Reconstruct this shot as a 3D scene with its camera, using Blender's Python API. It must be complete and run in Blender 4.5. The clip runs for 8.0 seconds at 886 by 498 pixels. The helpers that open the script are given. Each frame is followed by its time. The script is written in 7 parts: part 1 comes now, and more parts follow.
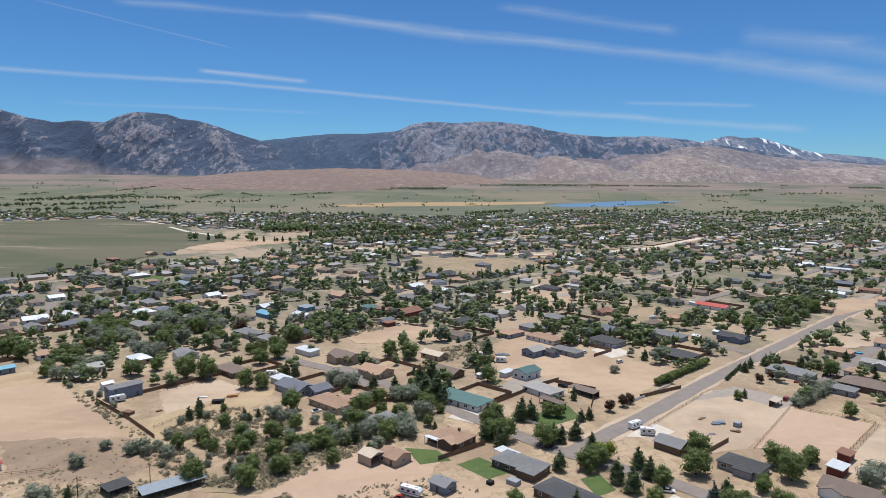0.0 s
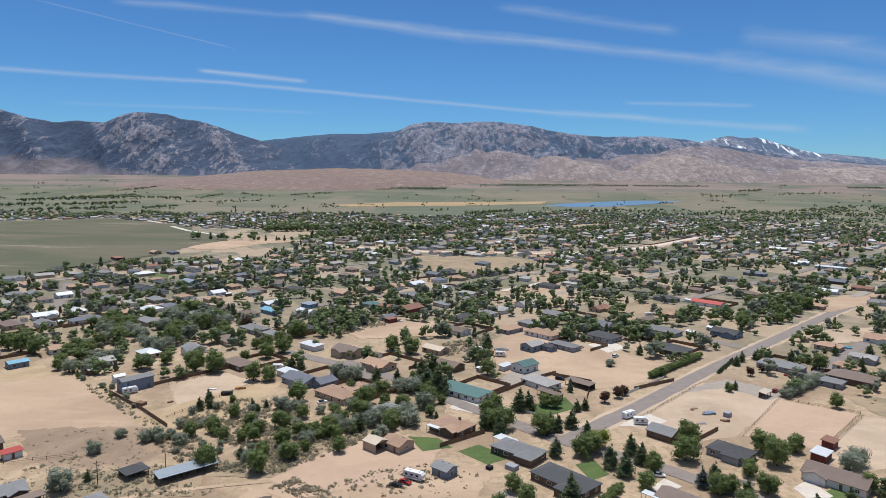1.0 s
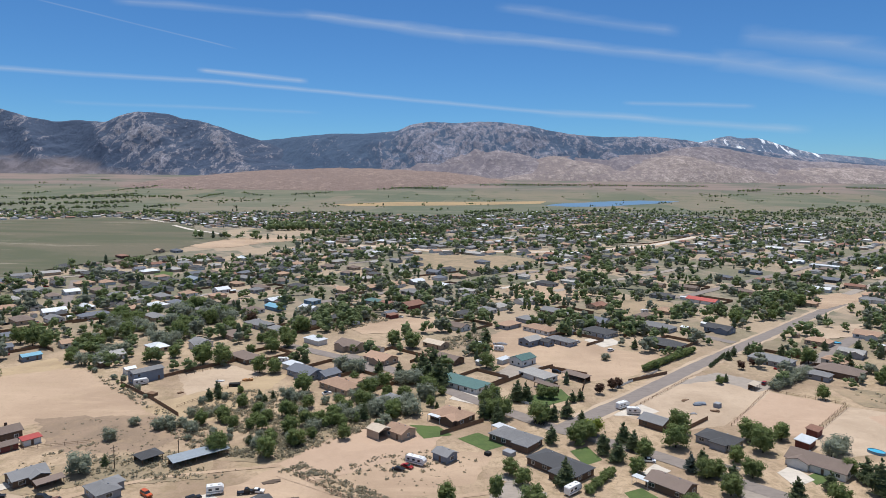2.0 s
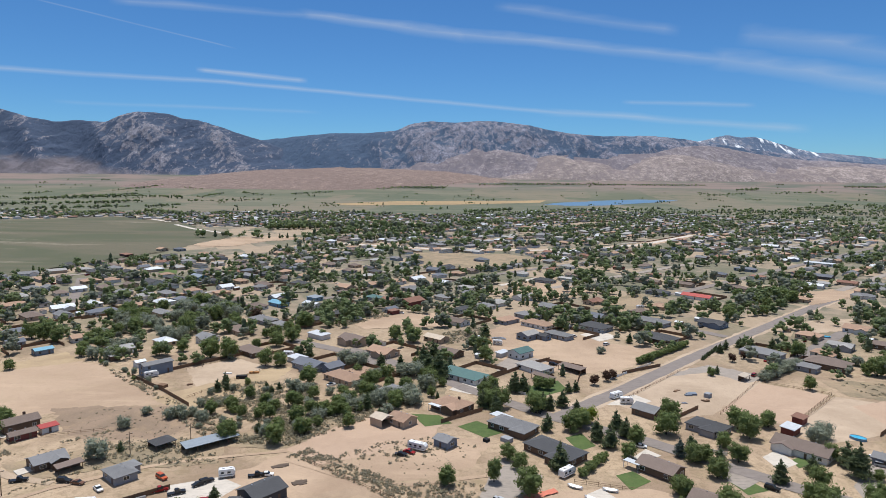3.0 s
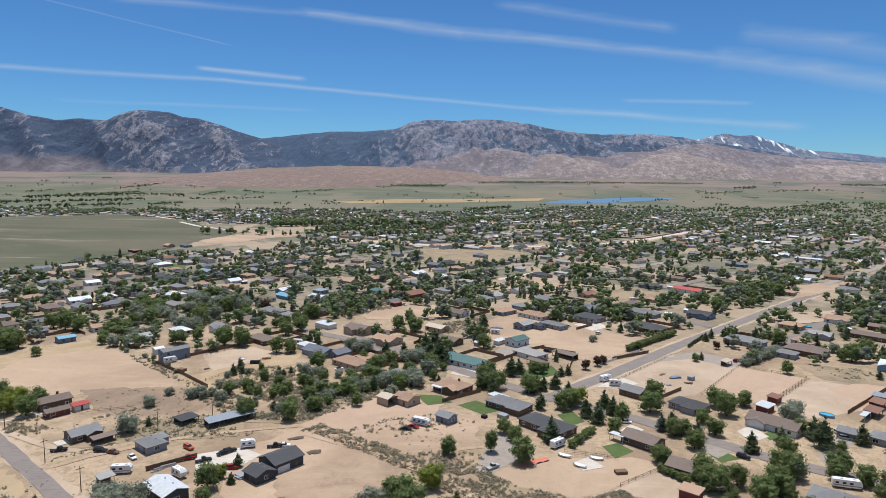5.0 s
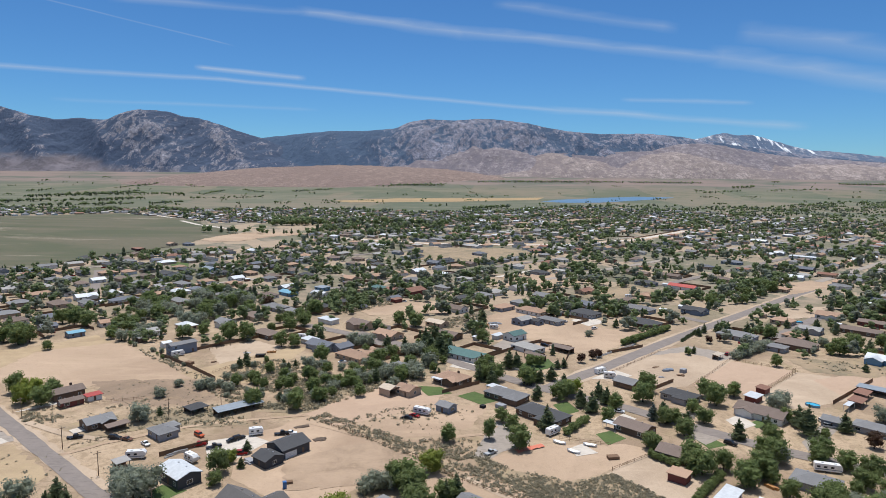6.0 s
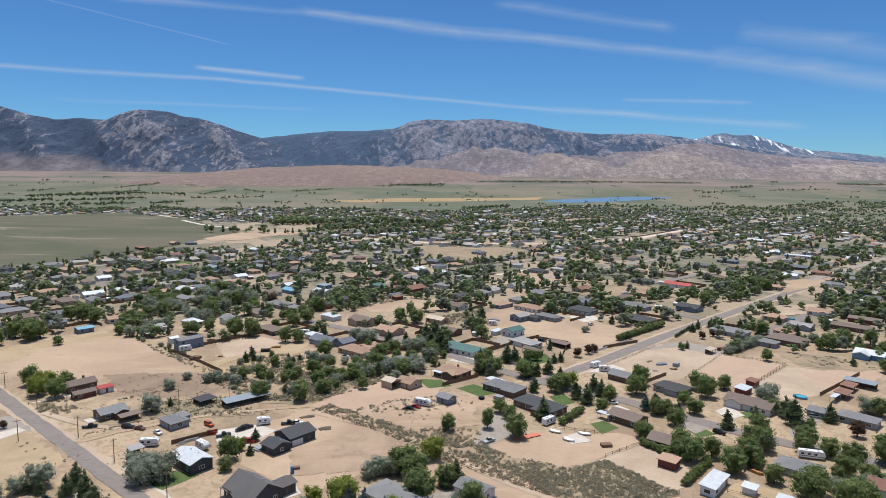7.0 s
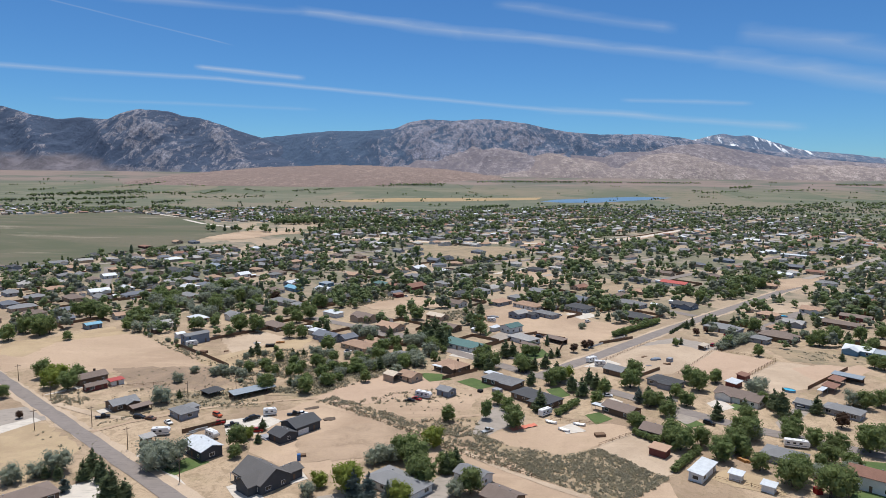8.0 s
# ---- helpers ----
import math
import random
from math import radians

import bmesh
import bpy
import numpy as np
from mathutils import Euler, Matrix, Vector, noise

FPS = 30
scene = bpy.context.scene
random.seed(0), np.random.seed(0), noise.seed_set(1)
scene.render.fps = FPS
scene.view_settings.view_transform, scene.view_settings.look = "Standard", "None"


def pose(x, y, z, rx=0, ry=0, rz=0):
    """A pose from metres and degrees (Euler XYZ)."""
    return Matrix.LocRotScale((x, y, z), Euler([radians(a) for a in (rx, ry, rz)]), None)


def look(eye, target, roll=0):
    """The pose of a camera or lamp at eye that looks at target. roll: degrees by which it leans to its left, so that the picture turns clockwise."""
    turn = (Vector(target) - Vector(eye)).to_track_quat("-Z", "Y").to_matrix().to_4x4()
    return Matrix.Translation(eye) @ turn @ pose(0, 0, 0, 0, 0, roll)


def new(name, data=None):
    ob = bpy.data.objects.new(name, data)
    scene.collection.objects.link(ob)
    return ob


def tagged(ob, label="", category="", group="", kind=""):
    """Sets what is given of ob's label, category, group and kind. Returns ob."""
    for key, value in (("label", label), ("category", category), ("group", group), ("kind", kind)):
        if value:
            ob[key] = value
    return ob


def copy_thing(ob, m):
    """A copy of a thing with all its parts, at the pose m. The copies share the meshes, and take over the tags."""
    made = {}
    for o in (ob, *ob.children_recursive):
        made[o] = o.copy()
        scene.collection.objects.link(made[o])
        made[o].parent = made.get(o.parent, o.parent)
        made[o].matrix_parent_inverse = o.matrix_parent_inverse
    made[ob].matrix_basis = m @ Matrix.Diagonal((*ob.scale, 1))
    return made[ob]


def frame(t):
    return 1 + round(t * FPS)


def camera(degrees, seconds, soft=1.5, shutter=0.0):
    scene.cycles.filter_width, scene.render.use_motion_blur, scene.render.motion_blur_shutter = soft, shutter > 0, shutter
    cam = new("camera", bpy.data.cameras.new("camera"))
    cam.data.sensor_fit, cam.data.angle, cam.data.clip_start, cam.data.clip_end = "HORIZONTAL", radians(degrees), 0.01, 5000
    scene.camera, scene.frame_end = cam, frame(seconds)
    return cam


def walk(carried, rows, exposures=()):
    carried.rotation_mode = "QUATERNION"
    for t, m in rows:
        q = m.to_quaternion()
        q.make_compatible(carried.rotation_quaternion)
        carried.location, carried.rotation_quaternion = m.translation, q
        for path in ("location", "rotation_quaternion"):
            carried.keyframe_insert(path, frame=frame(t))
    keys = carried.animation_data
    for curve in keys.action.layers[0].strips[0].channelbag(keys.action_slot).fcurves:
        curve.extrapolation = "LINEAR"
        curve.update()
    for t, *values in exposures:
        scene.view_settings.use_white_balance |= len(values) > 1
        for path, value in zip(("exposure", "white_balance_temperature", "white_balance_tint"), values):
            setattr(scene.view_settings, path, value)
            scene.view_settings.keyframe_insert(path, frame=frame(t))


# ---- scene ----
cam = camera(67.9, 8.0, soft=0.85)
PATH = [
    (0, (-0.029, -2.028, 101.728), (-0.112, -0.042, 101.506), 0.5),
    (0.5, (-0.162, -7.439, 101.643), (-0.245, -5.453, 101.422), 0.6),
    (1, (-0.193, -12.823, 101.521), (-0.275, -10.837, 101.299), 0.5),
    (1.5, (-0.141, -18.219, 101.377), (-0.223, -16.233, 101.155), 0.6),
    (3, (0.143, -34.606, 100.862), (0.063, -32.62, 100.638), 0.5),
    (3.5, (0.209, -40.095, 100.814), (0.129, -38.11, 100.589), 0.5),
    (4, (0.208, -45.594, 100.757), (0.129, -43.608, 100.53), 0.5),
    (4.5, (0.224, -50.986, 100.701), (0.145, -49.001, 100.473), 0.5),
    (6, (0.377, -66.791, 100.372), (0.301, -64.806, 100.141), 0.5),
    (6.5, (0.473, -71.987, 100.311), (0.397, -70.002, 100.08), 0.5),
    (7, (0.564, -77.081, 100.267), (0.489, -75.096, 100.036), 0.5),
    (7.5, (0.628, -82.028, 100.244), (0.553, -80.043, 100.013), 0.6),
    (8, (0.657, -86.867, 100.241), (0.583, -84.881, 100.01), 0.6),
]
walk(cam, [(t, look(eye, target, roll)) for t, eye, target, roll in PATH])

# ---- light ----
SUN_ELEV, SUN_AZ = radians(75), radians(100)      # azimuth counted from +x towards +y
sun_dir = Vector((math.cos(SUN_ELEV) * math.cos(SUN_AZ), math.cos(SUN_ELEV) * math.sin(SUN_AZ), math.sin(SUN_ELEV)))
sun_data = bpy.data.lights.new("sun", "SUN")
sun_data.energy, sun_data.angle, sun_data.color = 3.3, radians(0.53), (1.0, 0.97, 0.93)
sun = new("sun", sun_data)
sun.matrix_world = look(sun_dir * 1000, (0, 0, 0))
scene.view_settings.exposure = 0.45

world = bpy.data.worlds.new("sky")
scene.world = world
world.use_nodes = True
wn, wl = world.node_tree.nodes, world.node_tree.links
wn.clear()
sky = wn.new("ShaderNodeTexSky")
sky.sky_type, sky.sun_disc = "NISHITA", False
sky.sun_elevation, sky.sun_rotation = SUN_ELEV, radians(90) - SUN_AZ
sky.altitude, sky.air_density, sky.dust_density, sky.ozone_density = 1400, 1.0, 0.05, 3.5
w_coord = wn.new("ShaderNodeTexCoord")
w_noise = wn.new("ShaderNodeTexNoise")
w_noise.inputs["Scale"].default_value, w_noise.inputs["Detail"].default_value = 7.0, 7.0
w_map = wn.new("ShaderNodeMapping")
w_map.inputs["Scale"].default_value = (1.0, 1.0, 5.0)
wl.new(w_coord.outputs["Generated"], w_map.inputs["Vector"])
wl.new(w_map.outputs["Vector"], w_noise.inputs["Vector"])


def w_math(op, a, b=None, clamp=False):
    n = wn.new("ShaderNodeMath")
    n.operation, n.use_clamp = op, clamp
    for i, v in enumerate((a, b)):
        if v is None:
            continue
        if isinstance(v, (int, float)):
            n.inputs[i].default_value = v
        else:
            wl.new(v, n.inputs[i])
    return n.outputs[0]


def w_dot(v):
    n = wn.new("ShaderNodeVectorMath")
    n.operation = "DOT_PRODUCT"
    n.inputs[1].default_value = v
    wl.new(w_coord.outputs["Generated"], n.inputs[0])
    return n.outputs["Value"]


cirrus = [w_math("ADD", 0.0, 0.0)]


def streak(a, b, wide, strong, fray=0.5):
    """A thin streak of ice cloud along the great circle from direction a to direction b."""
    a, b = Vector(a).normalized(), Vector(b).normalized()
    n = a.cross(b).normalized()
    mid = (a + b).normalized()
    along = n.cross(mid).normalized()
    half = abs(along.dot(b))
    off = w_math("ADD", w_dot(n), w_math("MULTIPLY", w_math("SUBTRACT", w_noise.outputs["Fac"], 0.5), wide * 1.6))
    across = w_math("SUBTRACT", 1.0, w_math("POWER", w_math("DIVIDE", w_math("ABSOLUTE", off), wide), 0.8), True)
    ends = w_math("MULTIPLY", w_math("SUBTRACT", 1.15, w_math("DIVIDE", w_math("ABSOLUTE", w_dot(along)), half)), 5.0, True)
    body = w_math("ADD", 1.0 - fray, w_math("MULTIPLY", w_math("MULTIPLY", w_noise.outputs["Fac"], w_noise.outputs["Fac"]), fray * 3.4))
    m = w_math("MULTIPLY", w_math("MULTIPLY", across, ends), w_math("MULTIPLY", body, strong))
    front = w_math("GREATER_THAN", w_dot(mid), 0.0)
    cirrus[0] = w_math("MAXIMUM", cirrus[0], w_math("MULTIPLY", m, front))


streak((-0.4512, 0.8650, 0.2194), (-0.2171, 0.9505, 0.2221), 0.0066, 0.22, 0.6)
streak((-0.2322, 0.9468, 0.2228), (-0.0104, 0.9797, 0.2001), 0.0095, 0.36, 0.6)
streak((-0.0349, 0.9786, 0.2030), (0.3549, 0.9219, 0.1554), 0.0095, 0.30, 0.6)
streak((0.3347, 0.9286, 0.1601), (0.5293, 0.8411, 0.1110), 0.0175, 0.30, 0.5)
streak((-0.5953, 0.7939, 0.1242), (-0.3416, 0.9314, 0.1256), 0.0044, 0.30, 0.4)
streak((-0.3556, 0.9261, 0.1264), (0.1480, 0.9849, 0.0902), 0.0040, 0.36, 0.4)
streak((0.1236, 0.9880, 0.0928), (0.4263, 0.9022, 0.0655), 0.0066, 0.32, 0.6)
streak((-0.3717, 0.9177, 0.1404), (-0.2450, 0.9603, 0.1332), 0.0051, 0.43, 0.6)
streak((-0.5310, 0.8210, 0.2096), (-0.3413, 0.9235, 0.1749), 0.0015, 0.20, 0.5)
streak((0.0453, 0.9702, 0.2380), (0.2687, 0.9422, 0.1999), 0.0095, 0.20, 0.7)
streak((0.3639, 0.9123, 0.1880), (0.5242, 0.8385, 0.1488), 0.0175, 0.20, 0.7)
streak((0.2253, 0.9686, 0.1052), (0.3737, 0.9224, 0.0974), 0.0044, 0.23, 0.6)
streak((-0.5199, 0.8495, 0.0899), (-0.2391, 0.9668, 0.0900), 0.0037, 0.16, 0.7)
# unseen thin cloud added above the view, as fill light for the shadows
high = wn.new("ShaderNodeMapRange")
high.interpolation_type = "SMOOTHSTEP"
high.inputs["From Min"].default_value, high.inputs["From Max"].default_value = 0.30, 0.62
wl.new(w_dot((0, 0, 1)), high.inputs["Value"])
fill_veil = w_math("MULTIPLY", w_math("MULTIPLY", w_noise.outputs["Fac"], w_noise.outputs["Fac"]), 1.75)
cirrus[0] = w_math("MAXIMUM", cirrus[0], w_math("MULTIPLY", high.outputs["Result"], fill_veil))
mix_sky = wn.new("ShaderNodeMix")
mix_sky.data_type = "RGBA"
mix_sky.inputs["B"].default_value = (5.0, 5.6, 6.4, 1)
wl.new(w_math("MINIMUM", cirrus[0], 0.9), mix_sky.inputs["Factor"])
air = wn.new("ShaderNodeMix")
air.data_type, air.blend_type = "RGBA", "MULTIPLY"
air.inputs["Factor"].default_value = 1.0
air.inputs["B"].default_value = (0.355, 0.635, 0.885, 1)
wl.new(sky.outputs["Color"], air.inputs["A"])
wl.new(air.outputs["Result"], mix_sky.inputs["A"])
back = wn.new("ShaderNodeBackground")
back.inputs["Strength"].default_value = 0.081
wl.new(mix_sky.outputs["Result"], back.inputs["Color"])
w_out = wn.new("ShaderNodeOutputWorld")
wl.new(back.outputs["Background"], w_out.inputs["Surface"])

# ---- materials ----


class Nodes:
    """A node material being put together."""

    def __init__(self, name, rough=0.85, metal=0.0):
        self.mat = bpy.data.materials.new(name)
        self.mat.use_nodes = True
        self.n, self.l = self.mat.node_tree.nodes, self.mat.node_tree.links
        self.b = self.n["Principled BSDF"]
        self.b.inputs["Roughness"].default_value, self.b.inputs["Metallic"].default_value = rough, metal
        self.b.inputs["Specular IOR Level"].default_value = 0.25
        self.pos = self.n.new("ShaderNodeTexCoord").outputs["Object"]

    def noise(self, scale, detail=4, rough=0.55, stretch=None, warp=0.0):
        t = self.n.new("ShaderNodeTexNoise")
        t.inputs["Scale"].default_value, t.inputs["Detail"].default_value = scale, detail
        t.inputs["Roughness"].default_value, t.inputs["Distortion"].default_value = rough, warp
        v = self.pos
        if stretch:
            m = self.n.new("ShaderNodeMapping")
            m.inputs["Scale"].default_value = stretch
            self.l.new(v, m.inputs["Vector"])
            v = m.outputs["Vector"]
        self.l.new(v, t.inputs["Vector"])
        return t.outputs["Fac"]

    def ramp(self, fac, lo, hi):
        r = self.n.new("ShaderNodeMapRange")
        r.inputs["From Min"].default_value, r.inputs["From Max"].default_value = lo, hi
        r.interpolation_type = "SMOOTHSTEP"
        self.l.new(fac, r.inputs["Value"])
        return r.outputs["Result"]

    def mix(self, fac, a, b, kind="MIX"):
        m = self.n.new("ShaderNodeMix")
        m.data_type, m.blend_type = "RGBA", kind
        for key, v in (("Factor", fac), ("A", a), ("B", b)):
            if isinstance(v, (int, float)):
                m.inputs[key].default_value = v
            elif isinstance(v, tuple):
                m.inputs[key].default_value = (*v, 1)
            else:
                self.l.new(v, m.inputs[key])
        return m.outputs["Result"]

    def parcels(self, size, turn=45, slim=0.6):
        """A random value for each parcel of land, the parcels laid out at an angle."""
        m = self.n.new("ShaderNodeMapping")
        m.inputs["Rotation"].default_value = (0, 0, radians(turn))
        m.inputs["Scale"].default_value = (1 / size, slim / size, 0)
        self.l.new(self.pos, m.inputs["Vector"])
        t = self.n.new("ShaderNodeTexVoronoi")
        t.distance, t.inputs["Scale"].default_value, t.inputs["Randomness"].default_value = "CHEBYCHEV", 1.0, 0.75
        self.l.new(m.outputs["Vector"], t.inputs["Vector"])
        c = self.n.new("ShaderNodeSeparateColor")
        self.l.new(t.outputs["Color"], c.inputs["Color"])
        return c.outputs["Red"]

    def attribute(self, name):
        t = self.n.new("ShaderNodeAttribute")
        t.attribute_name = name
        return t.outputs["Fac"]

    def axis(self, which):
        s = self.n.new("ShaderNodeSeparateXYZ")
        self.l.new(self.pos, s.inputs["Vector"])
        return s.outputs[which]

    def random(self):
        return self.n.new("ShaderNodeObjectInfo").outputs["Random"]

    def island(self):
        return self.n.new("ShaderNodeNewGeometry").outputs["Random Per Island"]

    def math(self, op, a, b):
        m = self.n.new("ShaderNodeMath")
        m.operation = op
        for i, v in enumerate((a, b)):
            if isinstance(v, (int, float)):
                m.inputs[i].default_value = v
            else:
                self.l.new(v, m.inputs[i])
        return m.outputs[0]

    def bump(self, fac, strength, distance=0.1):
        k = self.n.new("ShaderNodeBump")
        k.inputs["Strength"].default_value, k.inputs["Distance"].default_value = strength, distance
        self.l.new(fac, k.inputs["Height"])
        self.l.new(k.outputs["Normal"], self.b.inputs["Normal"])

    def done(self, colour):
        if isinstance(colour, tuple):
            self.b.inputs["Base Color"].default_value = (*colour, 1)
        else:
            self.l.new(colour, self.b.inputs["Base Color"])
        return self.mat


def tint(c, k):
    return tuple(min(1.0, v * k) for v in c)


def paint(name, c, rough=0.7, metal=0.0, wear=0.25, scale=0.8):
    """Paint, siding or metal: the colour with stains and a fine grain."""
    m = Nodes(name, rough, metal)
    a = m.mix(m.noise(scale, 5), tint(c, 1 - wear), tint(c, 1 + wear * 0.6))
    a = m.mix(m.math("MULTIPLY", m.random(), 0.35), a, tint(c, 0.72))
    grain = m.noise(14, 3)
    m.bump(grain, 0.15, 0.02)
    return m.done(a)


def shingle(name, c):
    """Asphalt shingles: courses, single tabs of uneven tone, weathering."""
    m = Nodes(name, 0.9)
    big = m.mix(m.noise(0.35, 4), tint(c, 0.75), tint(c, 1.3))
    tabs = m.noise(5.0, 2, stretch=(0.6, 2.2, 2.2))
    a = m.mix(m.ramp(tabs, 0.35, 0.65), big, m.mix(0.45, big, tint(c, 0.45)))
    a = m.mix(m.math("MULTIPLY", m.random(), 0.4), a, tint(c, 1.5))
    m.bump(tabs, 0.4, 0.03)
    return m.done(a)


def dirt(name, c, dark, dry, spread=0.02):
    """Bare soil with tyre-worn, pale and weedy patches."""
    m = Nodes(name, 0.95)
    a = m.mix(m.ramp(m.noise(spread, 6, 0.6, warp=0.6), 0.38, 0.66), c, dark)
    a = m.mix(m.math("MULTIPLY", m.ramp(m.noise(spread * 5, 6, 0.65), 0.5, 0.72), 0.6), a, dry)
    a = m.mix(m.math("MULTIPLY", m.ramp(m.noise(0.32, 8, 0.72, warp=0.8), 0.5, 0.68), 0.32), a, tint(dark, 0.8))
    a = m.mix(m.math("MULTIPLY", m.ramp(m.noise(1.1, 5, 0.7), 0.5, 0.72), 0.25), a, tint(dark, 0.7))
    a = m.mix(m.math("MULTIPLY", m.ramp(m.noise(0.11, 7, 0.6, stretch=(0.35, 1.6, 1)), 0.52, 0.7), 0.3), a, tint(c, 1.25))
    a = m.mix(m.math("MULTIPLY", m.ramp(m.noise(2.6, 3, 0.7), 0.52, 0.66), 0.4), a, tint(c, 1.22))
    a = m.mix(m.math("MULTIPLY", m.ramp(m.noise(2.1, 4, 0.75), 0.58, 0.68), 0.4), a, tint(dark, 0.6))
    m.bump(m.noise(1.7, 6, 0.7), 0.45, 0.2)
    return m.done(a)


def foliage(name, c, light, per_island=False):
    m = Nodes(name, 0.8)
    a = m.mix(m.noise(1.4, 3), tint(c, 0.6), light)
    if not per_island:
        a = m.mix(m.math("MULTIPLY", m.random(), 0.55), a, m.mix(0.5, tint(c, 0.5), (0.12, 0.12, 0.06)))
    a = m.mix(m.math("MULTIPLY", m.island(), 0.45), a, m.mix(0.35, tint(light, 1.35), tint(c, 0.5)))
    m.l.new(a, m.b.inputs["Base Color"])
    # light that comes through the leaves
    thin = m.n.new("ShaderNodeBsdfTranslucent")
    m.l.new(m.mix(0.5, a, tint(light, 1.3)), thin.inputs["Color"])
    both = m.n.new("ShaderNodeMixShader")
    both.inputs["Fac"].default_value = 0.48
    m.l.new(m.b.outputs["BSDF"], both.inputs[1])
    m.l.new(thin.outputs["BSDF"], both.inputs[2])
    m.l.new(both.outputs["Shader"], m.n["Material Output"].inputs["Surface"])
    return m.mat



DIRT = (0.435, 0.325, 0.222)
DIRT_DARK = (0.285, 0.205, 0.142)
DRY = (0.34, 0.27, 0.15)


def ground_material():
    """Soil of the lots near by, weedy town ground, then the grass and sage of the valley floor."""
    m = Nodes("valley_ground", 0.95)
    near = m.mix(m.ramp(m.noise(0.02, 6, 0.6, warp=0.6), 0.4, 0.62), DIRT, DIRT_DARK)
    near = m.mix(m.math("MULTIPLY", m.ramp(m.noise(0.09, 6, 0.65), 0.5, 0.68), 0.65), near, (0.26, 0.205, 0.12))
    near = m.mix(m.math("MULTIPLY", m.ramp(m.noise(0.3, 8, 0.72, warp=0.8), 0.48, 0.6), 0.6), near, (0.24, 0.175, 0.11))
    near = m.mix(m.math("MULTIPLY", m.ramp(m.noise(0.9, 5, 0.7), 0.5, 0.72), 0.5), near, (0.16, 0.13, 0.085))
    near = m.mix(m.math("MULTIPLY", m.ramp(m.noise(2.1, 4, 0.75), 0.54, 0.64), 0.55), near, (0.15, 0.125, 0.08))
    lot = m.parcels(38)
    town = m.mix(m.ramp(m.noise(0.05, 6, 0.65), 0.38, 0.6), (0.27, 0.22, 0.165), (0.155, 0.148, 0.105))
    town = m.mix(m.math("MULTIPLY", m.ramp(lot, 0.62, 0.66), 0.75), town, m.mix(m.noise(0.06, 5), (0.43, 0.32, 0.225), (0.32, 0.25, 0.18)))
    town = m.mix(m.math("MULTIPLY", m.ramp(lot, 0.26, 0.22), 0.7), town, m.mix(m.noise(0.06, 5), (0.10, 0.115, 0.066), (0.19, 0.17, 0.12)))
    town = m.mix(m.math("MULTIPLY", m.ramp(m.noise(0.4, 5, 0.7), 0.52, 0.68), 0.45), town, (0.13, 0.118, 0.085))
    grass = m.mix(m.ramp(m.noise(0.004, 7, 0.6, stretch=(0.5, 1.3, 1), warp=0.6), 0.38, 0.64), (0.112, 0.122, 0.082), (0.165, 0.158, 0.112))
    grass = m.mix(m.math("MULTIPLY", m.ramp(m.noise(0.012, 7, 0.68, stretch=(0.6, 1.5, 1), warp=0.8), 0.5, 0.66), 0.6), grass, (0.082, 0.104, 0.066))
    y = m.math("ADD", m.axis("Y"), m.math("MULTIPLY", m.noise(0.006, 4), 420.0))
    farm = m.parcels(260, 12, 0.45)
    fray = m.ramp(m.noise(0.014, 6, 0.7), 0.36, 0.56)
    grass = m.mix(m.math("MULTIPLY", m.math("MULTIPLY", m.ramp(farm, 0.56, 0.60), fray), 0.7), grass, (0.20, 0.165, 0.12))
    grass = m.mix(m.math("MULTIPLY", m.math("MULTIPLY", m.ramp(farm, 0.24, 0.20), fray), 0.75), grass, (0.096, 0.113, 0.075))
    a = m.mix(m.ramp(y, 430, 780), near, town)
    a = m.mix(m.ramp(y, 1560, 1900), a, grass)
    pink = m.mix(m.ramp(m.noise(0.0035, 7, 0.62, stretch=(0.6, 1.4, 1)), 0.42, 0.6), (0.215, 0.165, 0.145), (0.115, 0.122, 0.098))
    a = m.mix(m.ramp(y, 3180, 3650), a, pink)
    m.bump(m.noise(1.7, 6, 0.7), 0.3, 0.15)
    return m.done(a)


def meadow():
    """Grazed grass, browner and greener by turns, with pale dry patches."""
    m = Nodes("meadow_grass", 0.95)
    a = m.mix(m.ramp(m.noise(0.006, 6, 0.6, stretch=(0.5, 1.4, 1), warp=0.5), 0.4, 0.6), (0.128, 0.115, 0.078), (0.088, 0.094, 0.056))
    a = m.mix(m.math("MULTIPLY", m.ramp(m.noise(0.011, 7, 0.65, stretch=(0.4, 1.2, 1), warp=0.7), 0.56, 0.68), 0.8), a, (0.255, 0.222, 0.165))
    a = m.mix(m.math("MULTIPLY", m.ramp(m.noise(0.12, 6, 0.75), 0.5, 0.66), 0.5), a, (0.085, 0.092, 0.055))
    return m.done(a)


def asphalt(name, c):
    m = Nodes(name, 0.9)
    a = m.mix(m.noise(0.25, 6, 0.65), tint(c, 0.75), tint(c, 1.25))
    a = m.mix(m.math("MULTIPLY", m.ramp(m.noise(1.3, 5, 0.7, stretch=(0.15, 1, 1)), 0.55, 0.62), 0.5), a, tint(c, 0.55))
    m.bump(m.noise(9, 4), 0.3, 0.02)
    return m.done(a)


